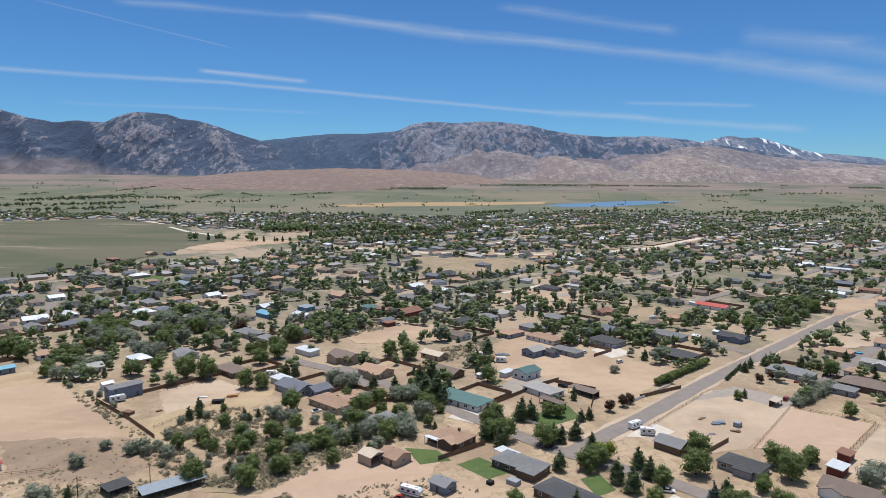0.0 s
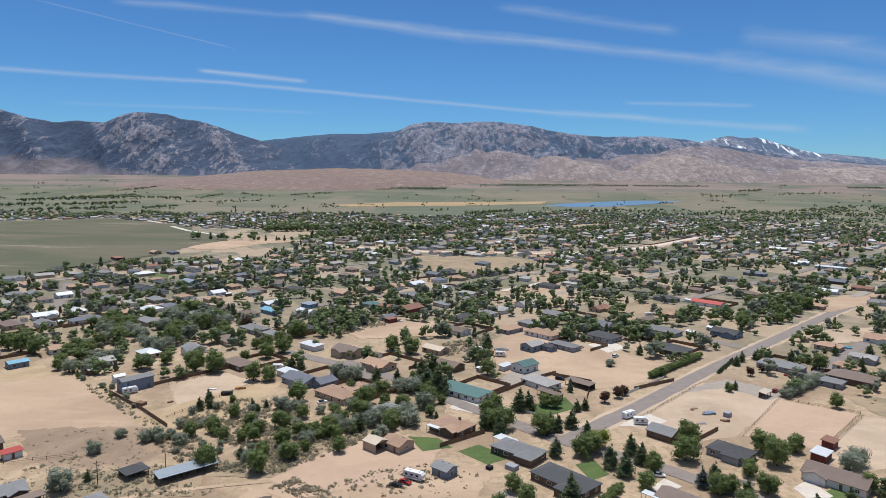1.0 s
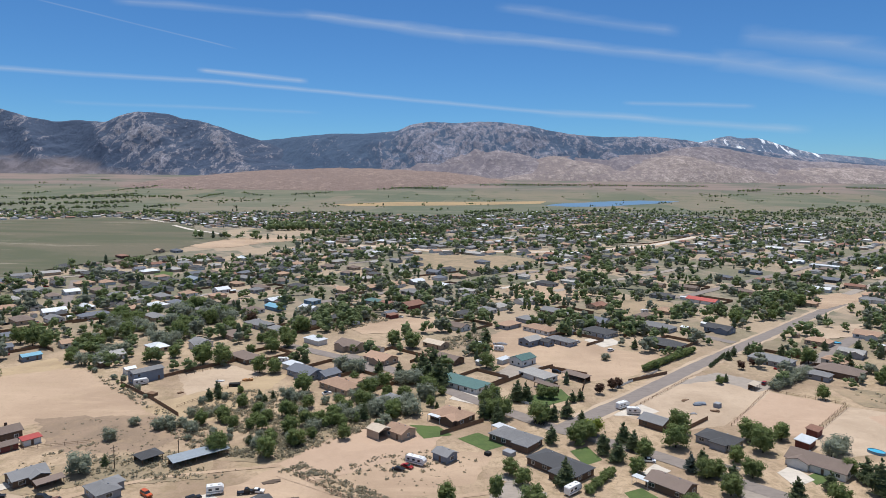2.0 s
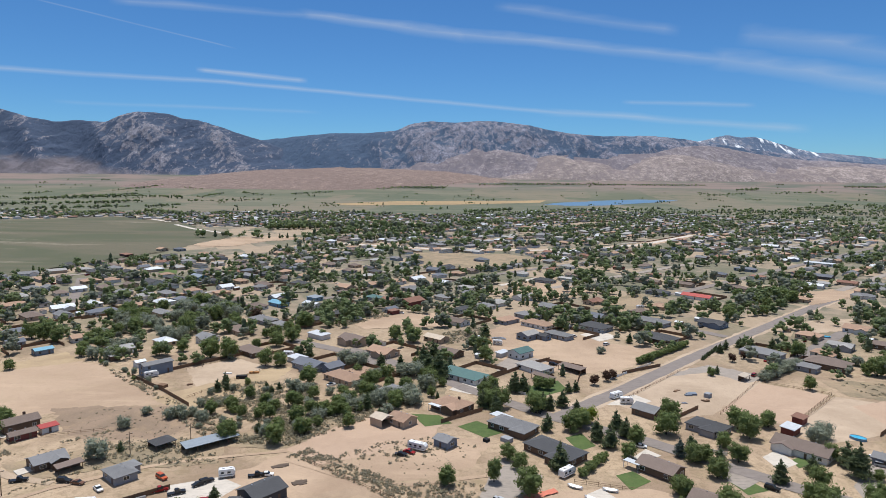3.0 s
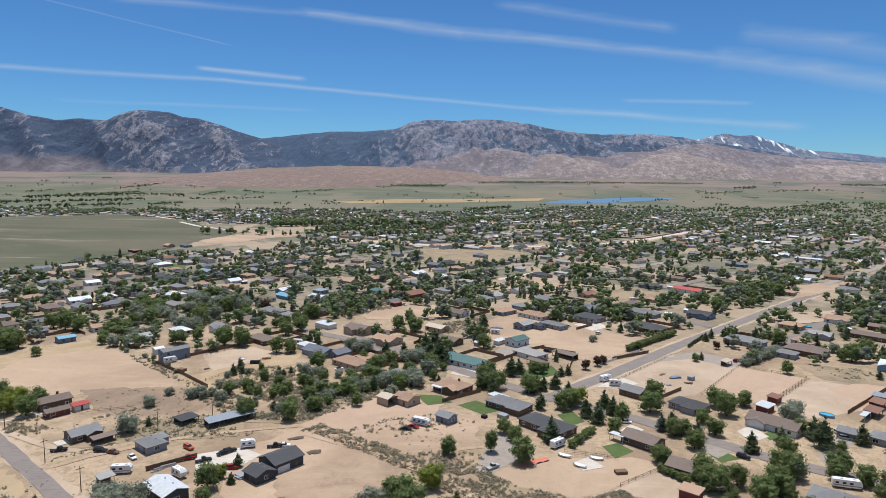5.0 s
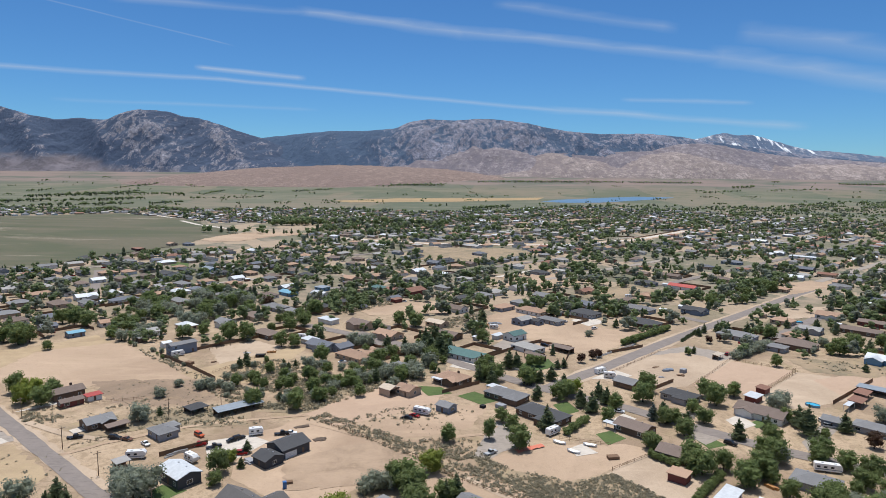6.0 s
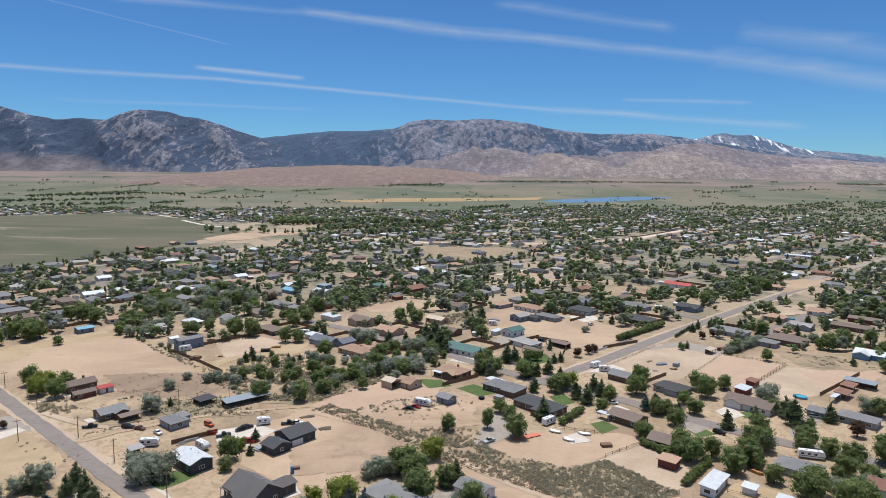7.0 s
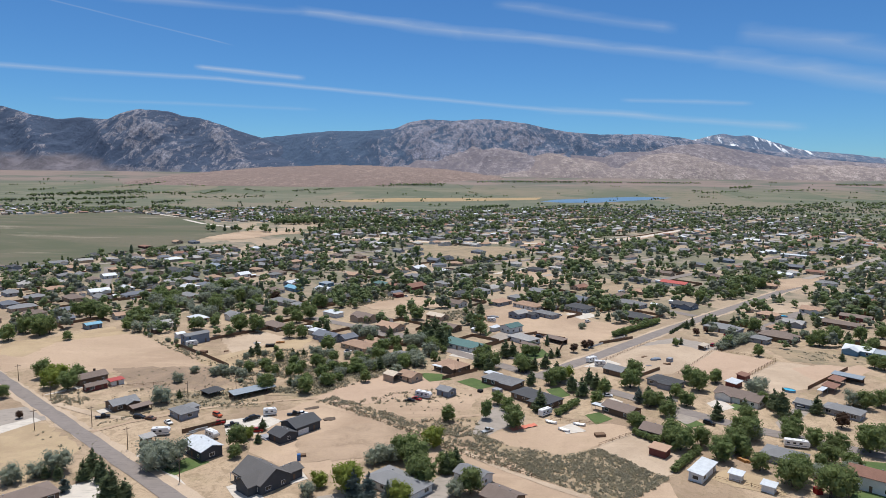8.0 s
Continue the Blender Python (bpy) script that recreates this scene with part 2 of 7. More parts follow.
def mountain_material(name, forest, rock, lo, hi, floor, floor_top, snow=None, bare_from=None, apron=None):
    """Forest in the gullies, doubling as painted shade there, and bare rock on the spurs, both broken up, with dry
    brush on the lowest slopes. The far ranges pass in colours blued for haze.
    """
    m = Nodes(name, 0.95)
    # darker colour low on the ridge value: gully forest, also painting gully shade
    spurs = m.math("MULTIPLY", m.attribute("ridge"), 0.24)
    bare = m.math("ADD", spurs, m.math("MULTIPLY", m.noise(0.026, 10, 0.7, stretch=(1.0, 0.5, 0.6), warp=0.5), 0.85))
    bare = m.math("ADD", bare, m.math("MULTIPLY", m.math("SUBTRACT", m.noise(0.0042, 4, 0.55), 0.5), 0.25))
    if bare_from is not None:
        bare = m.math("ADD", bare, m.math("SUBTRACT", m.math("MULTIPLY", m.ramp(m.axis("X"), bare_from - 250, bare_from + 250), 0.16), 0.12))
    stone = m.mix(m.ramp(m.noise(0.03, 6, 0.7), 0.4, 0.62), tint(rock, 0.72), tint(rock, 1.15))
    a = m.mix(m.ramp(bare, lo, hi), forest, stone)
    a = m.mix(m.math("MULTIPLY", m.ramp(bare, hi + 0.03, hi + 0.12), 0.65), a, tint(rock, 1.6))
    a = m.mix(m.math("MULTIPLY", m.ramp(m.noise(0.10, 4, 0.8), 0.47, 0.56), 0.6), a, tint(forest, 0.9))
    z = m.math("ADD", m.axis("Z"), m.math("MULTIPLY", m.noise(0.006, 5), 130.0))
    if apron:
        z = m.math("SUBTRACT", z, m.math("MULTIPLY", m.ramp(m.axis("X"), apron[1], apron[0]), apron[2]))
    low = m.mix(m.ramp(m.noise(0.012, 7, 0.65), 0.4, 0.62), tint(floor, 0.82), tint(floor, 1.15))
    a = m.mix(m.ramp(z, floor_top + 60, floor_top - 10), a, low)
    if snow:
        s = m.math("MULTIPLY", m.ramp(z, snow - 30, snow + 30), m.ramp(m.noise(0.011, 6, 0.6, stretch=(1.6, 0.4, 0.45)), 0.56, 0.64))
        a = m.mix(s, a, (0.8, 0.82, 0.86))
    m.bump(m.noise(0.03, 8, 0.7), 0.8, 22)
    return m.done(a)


GLASS = Nodes("window_glass", 0.08)
GLASS.b.inputs["Specular IOR Level"].default_value = 0.6
GLASS = GLASS.done((0.02, 0.026, 0.032))
WATER = Nodes("reservoir_water", 0.45)
WATER.bump(WATER.noise(0.4, 4), 0.2, 0.1)
WATER = WATER.done((0.095, 0.185, 0.29))
ROOFS = {k: shingle("shingle_" + k, c) for k, c in dict(
    dark=(0.07, 0.071, 0.076), grey=(0.19, 0.19, 0.195), brown=(0.175, 0.135, 0.115), tan=(0.35, 0.232, 0.165), pale=(0.31, 0.30, 0.29),
    rust=(0.225, 0.122, 0.09), teal=(0.09, 0.16, 0.155), blue=(0.135, 0.145, 0.17), charcoal=(0.115, 0.108, 0.105)).items()}
ROOFS.update({k: paint("metal_roof_" + k, c, 0.5, 0.1, 0.35) for k, c in dict(
    white=(0.58, 0.61, 0.64), cream=(0.55, 0.46, 0.36), sky=(0.18, 0.38, 0.50), red=(0.40, 0.075, 0.062), steel=(0.27, 0.31, 0.35)).items()})
WALLS = {k: paint("siding_" + k, c) for k, c in dict(
    white=(0.68, 0.67, 0.65), grey=(0.30, 0.31, 0.335), dark=(0.065, 0.07, 0.08), brown=(0.15, 0.10, 0.07), tan=(0.46, 0.35, 0.26),
    red=(0.17, 0.052, 0.045), blue=(0.17, 0.30, 0.42), slate=(0.20, 0.235, 0.29)).items()}
TRIM = paint("white_trim", (0.75, 0.75, 0.73))
CONCRETE = asphalt("concrete", (0.52, 0.47, 0.41))
ASPHALT = asphalt("old_asphalt", (0.215, 0.185, 0.168))
GRAVEL = asphalt("grey_gravel", (0.30, 0.26, 0.225))
LAWN = dirt("lawn", (0.085, 0.125, 0.04), (0.065, 0.10, 0.034), (0.14, 0.145, 0.06), 0.1)
SAND = dirt("arena_sand", (0.43, 0.31, 0.225), (0.39, 0.278, 0.20), (0.45, 0.33, 0.24), 0.03)
PALE_SAND = dirt("pale_sand", (0.44, 0.34, 0.25), (0.35, 0.265, 0.19), (0.46, 0.36, 0.265), 0.03)
TILLED = dirt("bare_soil", (0.43, 0.315, 0.222), (0.31, 0.22, 0.152), (0.38, 0.285, 0.19), 0.012)
BROWN_SOIL = dirt("brown_soil", (0.285, 0.205, 0.145), (0.21, 0.155, 0.11), (0.33, 0.24, 0.15), 0.03)
STRAW = dirt("dry_grass", (0.40, 0.30, 0.19), (0.32, 0.235, 0.15), (0.39, 0.31, 0.175), 0.05)
CHURNED = dirt("churned_soil", (0.37, 0.27, 0.19), (0.27, 0.195, 0.135), (0.41, 0.30, 0.20), 0.06)
WEEDS = dirt("weedy_ground", (0.32, 0.24, 0.16), (0.20, 0.165, 0.11), (0.36, 0.29, 0.16), 0.05)
MEADOW = meadow()
FIELD = dirt("ripe_field", (0.36, 0.255, 0.14), (0.30, 0.22, 0.125), (0.25, 0.205, 0.115), 0.006)
WOOD = paint("weathered_wood", (0.20, 0.125, 0.08), 0.9)
POLE_WOOD = paint("pole_wood", (0.13, 0.09, 0.065), 0.9)
BARK = paint("bark", (0.12, 0.09, 0.07), 0.95)
RUBBER = paint("tyre_rubber", (0.025, 0.025, 0.027), 0.9)
CHROME = paint("dull_steel", (0.45, 0.46, 0.48), 0.4, 0.8)
CARS = {k: paint("car_paint_" + k, c, 0.3, 0.1, 0.08) for k, c in dict(
    white=(0.78, 0.78, 0.78), black=(0.02, 0.021, 0.024), red=(0.30, 0.02, 0.02), orange=(0.55, 0.11, 0.04), silver=(0.42, 0.44, 0.46), blue=(0.06, 0.16, 0.38), brown=(0.16, 0.08, 0.05)).items()}
LEAVES = {
    "D": foliage("leaves_green", (0.145, 0.195, 0.070), (0.235, 0.290, 0.112)),
    "O": foliage("leaves_silver", (0.23, 0.26, 0.19), (0.37, 0.40, 0.31)),
    "C": foliage("needles_dark", (0.10, 0.135, 0.070), (0.16, 0.20, 0.10)),
    "J": foliage("needles_blue", (0.075, 0.11, 0.105), (0.16, 0.205, 0.19)),
    "L": foliage("leaves_lime", (0.20, 0.25, 0.045), (0.32, 0.37, 0.08)),
    "P": foliage("leaves_plum", (0.07, 0.035, 0.03), (0.13, 0.07, 0.05))}
FAR_LEAVES = {
    "D": foliage("far_leaves_green", (0.145, 0.19, 0.09), (0.23, 0.28, 0.13), True),
    "O": foliage("far_leaves_silver", (0.17, 0.19, 0.145), (0.27, 0.29, 0.22), True),
    "C": foliage("far_needles", (0.11, 0.14, 0.085), (0.165, 0.20, 0.115), True),
    "S": foliage("sagebrush_leaves", (0.25, 0.225, 0.16), (0.38, 0.345, 0.25), True)}


# ---- mesh helpers ----
class Shape:
    """Corners and faces of one mesh."""

    def __init__(self):
        self.v, self.f = [], []

    def add(self, v, f):
        k = len(self.v)
        self.v += [tuple(p) for p in v]
        self.f += [tuple(i + k for i in q) for q in f]
        return self

    def box(self, x0, y0, z0, x1, y1, z1, taper=0.0):
        t = taper
        return self.add([(x0, y0, z0), (x1, y0, z0), (x1, y1, z0), (x0, y1, z0),
                         (x0 + t, y0 + t, z1), (x1 - t, y0 + t, z1), (x1 - t, y1 - t, z1), (x0 + t, y1 - t, z1)],
                        [(3, 2, 1, 0), (4, 5, 6, 7), (0, 1, 5, 4), (1, 2, 6, 5), (2, 3, 7, 6), (3, 0, 4, 7)])

    def slab(self, ring, thick):
        """A flat or sloping plate: the ring of its top corners, thickened downwards."""
        n = len(ring)
        low = [(x, y, z - thick) for x, y, z in ring]
        return self.add(list(ring) + low, [tuple(range(n)), tuple(range(2 * n - 1, n - 1, -1))] +
                        [(i, i + n, (i + 1) % n + n, (i + 1) % n) for i in range(n)])

    def tube(self, p, q, r0, r1, n=6):
        p, q = Vector(p), Vector(q)
        turn = (q - p).to_track_quat("Z", "Y")
        ring = [turn @ Vector((math.cos(2 * math.pi * i / n), math.sin(2 * math.pi * i / n), 0)) for i in range(n)]
        return self.add([p + c * r0 for c in ring] + [q + c * r1 for c in ring],
                        [(i, (i + 1) % n, (i + 1) % n + n, i + n) for i in range(n)] + [tuple(range(n - 1, -1, -1)), tuple(range(n, 2 * n))])

    def mesh(self, name, mat, smooth=False):
        me = bpy.data.meshes.new(name)
        me.from_pydata(self.v, [], self.f)
        me.materials.append(mat)
        if smooth:
            me.polygons.foreach_set("use_smooth", [True] * len(me.polygons))
        me.update()
        return me


def part(name, data, parent, label="", m=None):
    ob = new(name, data)
    ob.parent = parent
    if m is not None:
        ob.matrix_basis = m
    return tagged(ob, label)


MESHES = {}


def cached(key, make):
    if key not in MESHES:
        MESHES[key] = make()
    return MESHES[key]


# ---- terrain ----
def rise(y):
    """The valley floor climbs gently towards the foot of the ranges."""
    k = np.clip((y - 2600) / 1300, 0, 1)
    return 88 * k ** 1.3


def sheet(name, ys, xs, height, mat, label, category, smooth=True):
    """A terrain sheet over a grid of ground positions."""
    X, Y = np.meshgrid(xs, ys)
    Z, ridge = height(X, Y)
    ny, nx = X.shape
    v = np.stack([X, Y, Z], -1).reshape(-1, 3)
    k = (np.arange(ny - 1)[:, None] * nx + np.arange(nx - 1)[None, :]).reshape(-1)
    me = bpy.data.meshes.new(name)
    me.from_pydata(v.tolist(), [], np.stack([k, k + 1, k + nx + 1, k + nx], -1).tolist())
    me.materials.append(mat)
    me.polygons.foreach_set("use_smooth", [smooth] * len(me.polygons))
    if ridge is not None:
        me.attributes.new("ridge", "FLOAT", "POINT").data.foreach_set("value", ridge.reshape(-1).astype(np.float32))
    return tagged(new(name, me), label, category, kind="structure")


sheet("ground", np.concatenate([[-900, -300], np.linspace(0, 2550, 14), np.linspace(2600, 4880, 60)]), np.linspace(-4600, 4600, 47),
      lambda X, Y: (rise(Y), None), ground_material(), "dry tan soil and sage flats of a wide valley", "ground")


def fractal(X, Y, size, octaves, seed, ridged=False):
    """Value noise on a plan, -1 to 1, folded into ridges where wanted."""
    rng = np.random.default_rng(seed)
    out, amp, tot = np.zeros_like(X), 1.0, 0.0
    for o in range(octaves):
        g = rng.uniform(-1, 1, (257, 257))
        u, v = X / size + 1000.3, Y / size + 1000.7
        i, j = np.floor(u).astype(int), np.floor(v).astype(int)
        a, b = u - i, v - j
        a, b = a * a * (3 - 2 * a), b * b * (3 - 2 * b)
        i, j = i % 256, j % 256
        n = (g[i, j] * (1 - a) + g[i + 1, j] * a) * (1 - b) + (g[i, j + 1] * (1 - a) + g[i + 1, j + 1] * a) * b
        out += amp * (1 - 2 * np.abs(n) if ridged else n)
        tot += amp
        amp, size = amp * 0.55, size * 0.5
    return out / tot


def mountain_range(name, crest_y, foot_y, xs, zs, mat, label, spur, seed, power=1.15, lean=0.0, shear=0.5):
    """A range whose crest runs along crest_y with the heights zs over xs, with spurs and gullies down to its foot."""
    wide = np.arange(xs[0], xs[-1] + 1, 13.0)
    crest = np.interp(wide, xs, zs)
    kern = np.hanning(7)
    crest = np.convolve(np.pad(crest, 3, "edge"), kern / kern.sum(), "valid")
    ys = np.concatenate([np.linspace(foot_y, crest_y, 64), [crest_y + 40]])

    def height(X, Y):
        foot = foot_y + np.clip((X + 600) * lean, 0, 450)
        k = np.clip((Y - foot) / (crest_y - foot), 0, 1)
        top = crest[None, :] + 5 * fractal(X, Y * 0, 60, 3, seed + 5)
        base = rise(Y) - 6
        bend = 70 * fractal(X, Y, 420, 3, seed + 3)
        spurs = 0.62 * fractal(X + shear * Y + bend, Y * 0.22, 430, 2, seed, True) + 0.38 * fractal(X - shear * 0.7 * Y + bend, Y * 0.4, 170, 5, seed + 8, True)
        z = base + (top - base) * np.clip(k ** power + spur * spurs * k * (1 - k) * 1.7, 0, 1)
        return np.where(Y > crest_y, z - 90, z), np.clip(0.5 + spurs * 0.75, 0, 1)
    return sheet(name, ys, wide, height, mat, label, "mountain")


# farthest peak: slope and foot colours are blued to paint in distance haze
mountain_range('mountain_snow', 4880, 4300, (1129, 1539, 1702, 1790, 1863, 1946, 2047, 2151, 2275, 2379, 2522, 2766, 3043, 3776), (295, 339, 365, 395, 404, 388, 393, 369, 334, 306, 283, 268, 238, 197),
               mountain_material("hazed_snowy_peak", (0.105, 0.15, 0.23), (0.29, 0.30, 0.35), 0.56, 0.68, (0.10, 0.14, 0.21), 170, 320), 'distant peak tinted blue-grey for haze, with patches of old snow', 0.35, 21, 1.15)
# forest and rock colours here hold the blue of distance haze
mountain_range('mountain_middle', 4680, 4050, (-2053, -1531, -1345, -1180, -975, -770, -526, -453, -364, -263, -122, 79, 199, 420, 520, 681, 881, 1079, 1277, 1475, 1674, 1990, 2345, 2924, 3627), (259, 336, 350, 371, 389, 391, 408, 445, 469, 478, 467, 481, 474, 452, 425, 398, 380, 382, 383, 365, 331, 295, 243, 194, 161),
               mountain_material("hazed_middle_range", (0.06, 0.097, 0.16), (0.26, 0.255, 0.305), 0.595, 0.70, (0.19, 0.175, 0.185), 112, bare_from=-560), 'broad forested mountain with grey rock slopes', 0.75, 5, 1.15)
# haze is put into the colours: bluish forest and rock, purplish apron
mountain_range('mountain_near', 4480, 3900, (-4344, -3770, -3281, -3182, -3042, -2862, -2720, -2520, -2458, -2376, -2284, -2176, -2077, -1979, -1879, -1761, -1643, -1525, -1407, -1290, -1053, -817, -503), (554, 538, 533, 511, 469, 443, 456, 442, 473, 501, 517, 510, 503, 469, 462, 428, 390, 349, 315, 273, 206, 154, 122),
               mountain_material("hazed_near_range", (0.058, 0.085, 0.14), (0.27, 0.26, 0.295), 0.60, 0.69, (0.165, 0.15, 0.17), 118, apron=(-2600, -1900, 110)), 'steep forested mountain with pale rock outcrops', 0.8, 9, 1.15, shear=0.8)
# tan foothills whose colours are shifted to bluish mauve as painted haze
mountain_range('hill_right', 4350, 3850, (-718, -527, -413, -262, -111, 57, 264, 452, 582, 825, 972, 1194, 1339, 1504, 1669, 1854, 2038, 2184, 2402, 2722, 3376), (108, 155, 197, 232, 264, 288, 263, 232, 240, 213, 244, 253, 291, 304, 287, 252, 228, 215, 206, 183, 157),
               mountain_material("hazed_tan_hills", (0.165, 0.148, 0.172), (0.29, 0.255, 0.265), 0.5, 0.66, (0.21, 0.18, 0.175), 110), 'bare pinkish-tan foothills with pale scars', 0.8, 15, 1.15)
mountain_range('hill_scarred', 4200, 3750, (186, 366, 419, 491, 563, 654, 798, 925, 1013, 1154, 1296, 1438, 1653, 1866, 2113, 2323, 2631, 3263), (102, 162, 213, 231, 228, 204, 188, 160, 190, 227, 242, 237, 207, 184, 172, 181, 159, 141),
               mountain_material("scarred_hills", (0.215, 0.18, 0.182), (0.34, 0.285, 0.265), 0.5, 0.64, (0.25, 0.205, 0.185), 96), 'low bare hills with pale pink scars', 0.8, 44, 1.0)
mountain_range('hill_low', 4000, 3050, (-1930, -1821, -1711, -1513, -1334, -1085, -802, -661, -450, -170, 3, 177, 352), (-4, 32, 72, 98, 118, 131, 141, 138, 134, 123, 107, 81, 49),
               mountain_material("low_hill", (0.215, 0.158, 0.138), (0.28, 0.21, 0.18), 0.45, 0.7, (0.21, 0.165, 0.145), 30), "low smooth reddish-tan hill at the valley's edge", 0.15, 33, 0.9, 0.75)


# ---- ground covers, roads ----
COVERS, LINES = [], []


def cover(name, mat, lift, label, category, *corners, frayed=0.0, seed=1):
    """A piece of ground with its own cover, laid a little above the sheet; its border wavers."""
    rng = random.Random(seed + int(abs(corners[0][0]) * 7))
    COVERS.append((lift, corners))
    lift += 0.0015 * len(COVERS)
    ring = []
    n = len(corners)
    for i in range(n):
        a, b = Vector(corners[i]), Vector(corners[(i + 1) % n])
        steps = max(1, int((b - a).length / 3.0)) if frayed else 1
        for s in range(steps):
            p = a.lerp(b, s / steps)
            k = frayed * min(1.0, min((p - a).length, (p - b).length) / 12.0)
            ring.append((p.x + rng.uniform(-k, k), p.y + rng.uniform(-k, k)))
    bm = bmesh.new()
    bm.faces.new([bm.verts.new((x, y, lift + float(rise(np.array(y))))) for x, y in ring])
    bm.normal_update()
    if bm.faces[:][0].normal.z < 0:
        bmesh.ops.reverse_faces(bm, faces=bm.faces[:])
    bmesh.ops.triangulate(bm, faces=bm.faces[:])
    me = bpy.data.meshes.new(name)
    bm.to_mesh(me)
    bm.free()
    me.materials.append(mat)
    return tagged(new(name, me), label, category, kind="structure")


def road(name, mat, lift, wide, label, *line, wobble=0.3):
    """A strip of the given width along a line of points."""
    rng = random.Random(int(abs(line[0][0])) + 3)
    LINES.append((wide, line))
    lift += 0.004 * (len(LINES) % 12)
    pts = []
    for a, b in zip(line, line[1:]):
        a, b = Vector(a), Vector(b)
        n = max(1, int((b - a).length / 6))
        pts += [a.lerp(b, i / n) for i in range(n)]
    pts.append(Vector(line[-1]))
    s = Shape()
    for i, p in enumerate(pts):
        d = (pts[min(i + 1, len(pts) - 1)] - pts[max(i - 1, 0)]).normalized()
        side = Vector((-d.y, d.x))
        for k in (-1, 1):
            q = p + side * k * (wide / 2 + rng.uniform(-wobble, wobble))
            s.v.append((q.x, q.y, lift))
    s.f = [(2 * i, 2 * i + 1, 2 * i + 3, 2 * i + 2) for i in range(len(pts) - 1)]
    s.f = [tuple(reversed(f)) for f in s.f]
    return tagged(new(name, s.mesh(name, mat)), label, "road", kind="structure")


# ---- trees ----
def ico(level):
    bm = bmesh.new()
    bmesh.ops.create_icosphere(bm, subdivisions=level, radius=1)
    v = np.array([p.co[:] for p in bm.verts])
    f = np.array([[q.index for q in t.verts] for t in bm.faces])
    bm.free()
    return v, f


SMALL_V, SMALL_F = ico(1)


def leaf_cards(rng, centres, size, facing):
    """Small bent leaf sprays, each of two triangles, facing roughly outwards round the given centres."""
    n = len(centres)
    out = facing + 0.5 * rng.normal(size=(n, 3))
    a = np.cross(out, rng.normal(size=(n, 3)))
    a /= np.linalg.norm(a, axis=1, keepdims=True) + 1e-9
    b = np.cross(out, a)
    b /= np.linalg.norm(b, axis=1, keepdims=True) + 1e-9
    s = size * rng.uniform(0.6, 1.35, (n, 1))
    c = np.cross(a, b)
    v = np.stack([centres - a * s, centres + b * s * 0.7 + c * s * 0.25, centres + a * s, centres - b * s * 0.7 + c * s * 0.2], 1)
    f = np.arange(4 * n).reshape(n, 4)
    return v.reshape(-1, 3), f


def crown_mesh(name, mat, lobes, leaves, size, core, seed):
    """A crown: leafy lobes (centre and radii), each a rough core under a coat of leaf sprays."""
    rng = np.random.default_rng(seed)
    vs, fs, k = [], [], 0
    total = sum(r[0] * r[1] + r[0] * r[2] for _, r in lobes)
    for c, r in lobes:
        c, r = np.array(c), np.array(r)
        cv, cf = SMALL_V, SMALL_F
        v = cv * (1 + rng.uniform(-0.2, 0.2, (len(cv), 1))) * r * core + c
        vs.append(v)
        fs += (cf + k).tolist()
        k += len(v)
        n = int(leaves * (r[0] * r[1] + r[0] * r[2]) / total)
        d = rng.normal(size=(n, 3))
        d /= np.linalg.norm(d, axis=1, keepdims=True)
        v, f = leaf_cards(rng, c + d * r * (1.2 - 0.45 * rng.random((n, 1)) ** 1.2), size, d)
        vs.append(v)
        fs += (f + k).tolist()
        k += len(v)
    me = bpy.data.meshes.new(name)
    me.from_pydata(np.concatenate(vs).tolist(), [], fs)
    me.materials.append(mat)
    return me


def tree_shape(kind, seed):
    """Trunk and crown for a tree one metre high; width about as it grows."""
    rng = random.Random(seed)
    trunk, lobes = Shape(), []
    if kind in ("D", "L", "O", "P"):
        fat = {"D": 0.44, "L": 0.46, "O": 0.53, "P": 0.46}[kind]
        mid = {"D": 0.50, "L": 0.50, "O": 0.45, "P": 0.56}[kind]
        trunk.tube((0, 0, -0.02), (0.01, 0, 0.25), 0.035, 0.026)
        lean = rng.uniform(0, 6.28)
        for i in range(13):
            a, up = lean + i * 2.4 + rng.uniform(-0.4, 0.4), -1.0 + 1.85 * (i + 0.5) / 13
            out = fat * 0.68 * math.sqrt(1 - 0.7 * up * up) * rng.uniform(0.6, 1.15)
            p = (math.cos(a) * out, math.sin(a) * out, mid + up * 0.31 + rng.uniform(-0.04, 0.04))
            r = fat * rng.uniform(0.30, 0.54)
            lobes.append((p, (r, r * rng.uniform(0.85, 1.1), r * rng.uniform(0.75, 1.0))))
            if i < 5:
                trunk.tube((0, 0, 0.2), p, 0.016, 0.004, 5)
        lobes.append(((0, 0, mid), (fat * 0.62, fat * 0.62, 0.33)))
    else:
        fat = 0.36 if kind == "C" else 0.32
        trunk.tube((0, 0, -0.02), (0, 0, 0.9), 0.028, 0.006)
        for i in range(13):
            up = i / 12
            r = fat * (1 - up) ** 0.75 + 0.02
            for j in range(3 if up < 0.7 else 1):
                a = rng.uniform(0, 6.28)
                o = r * rng.uniform(0.25, 0.55)
                z = 0.12 + up * 0.83 + rng.uniform(-0.02, 0.02)
                lobes.append(((math.cos(a) * o, math.sin(a) * o, z), (r * rng.uniform(.5, .75), r * rng.uniform(.5, .75), 0.065)))
    return trunk, lobes


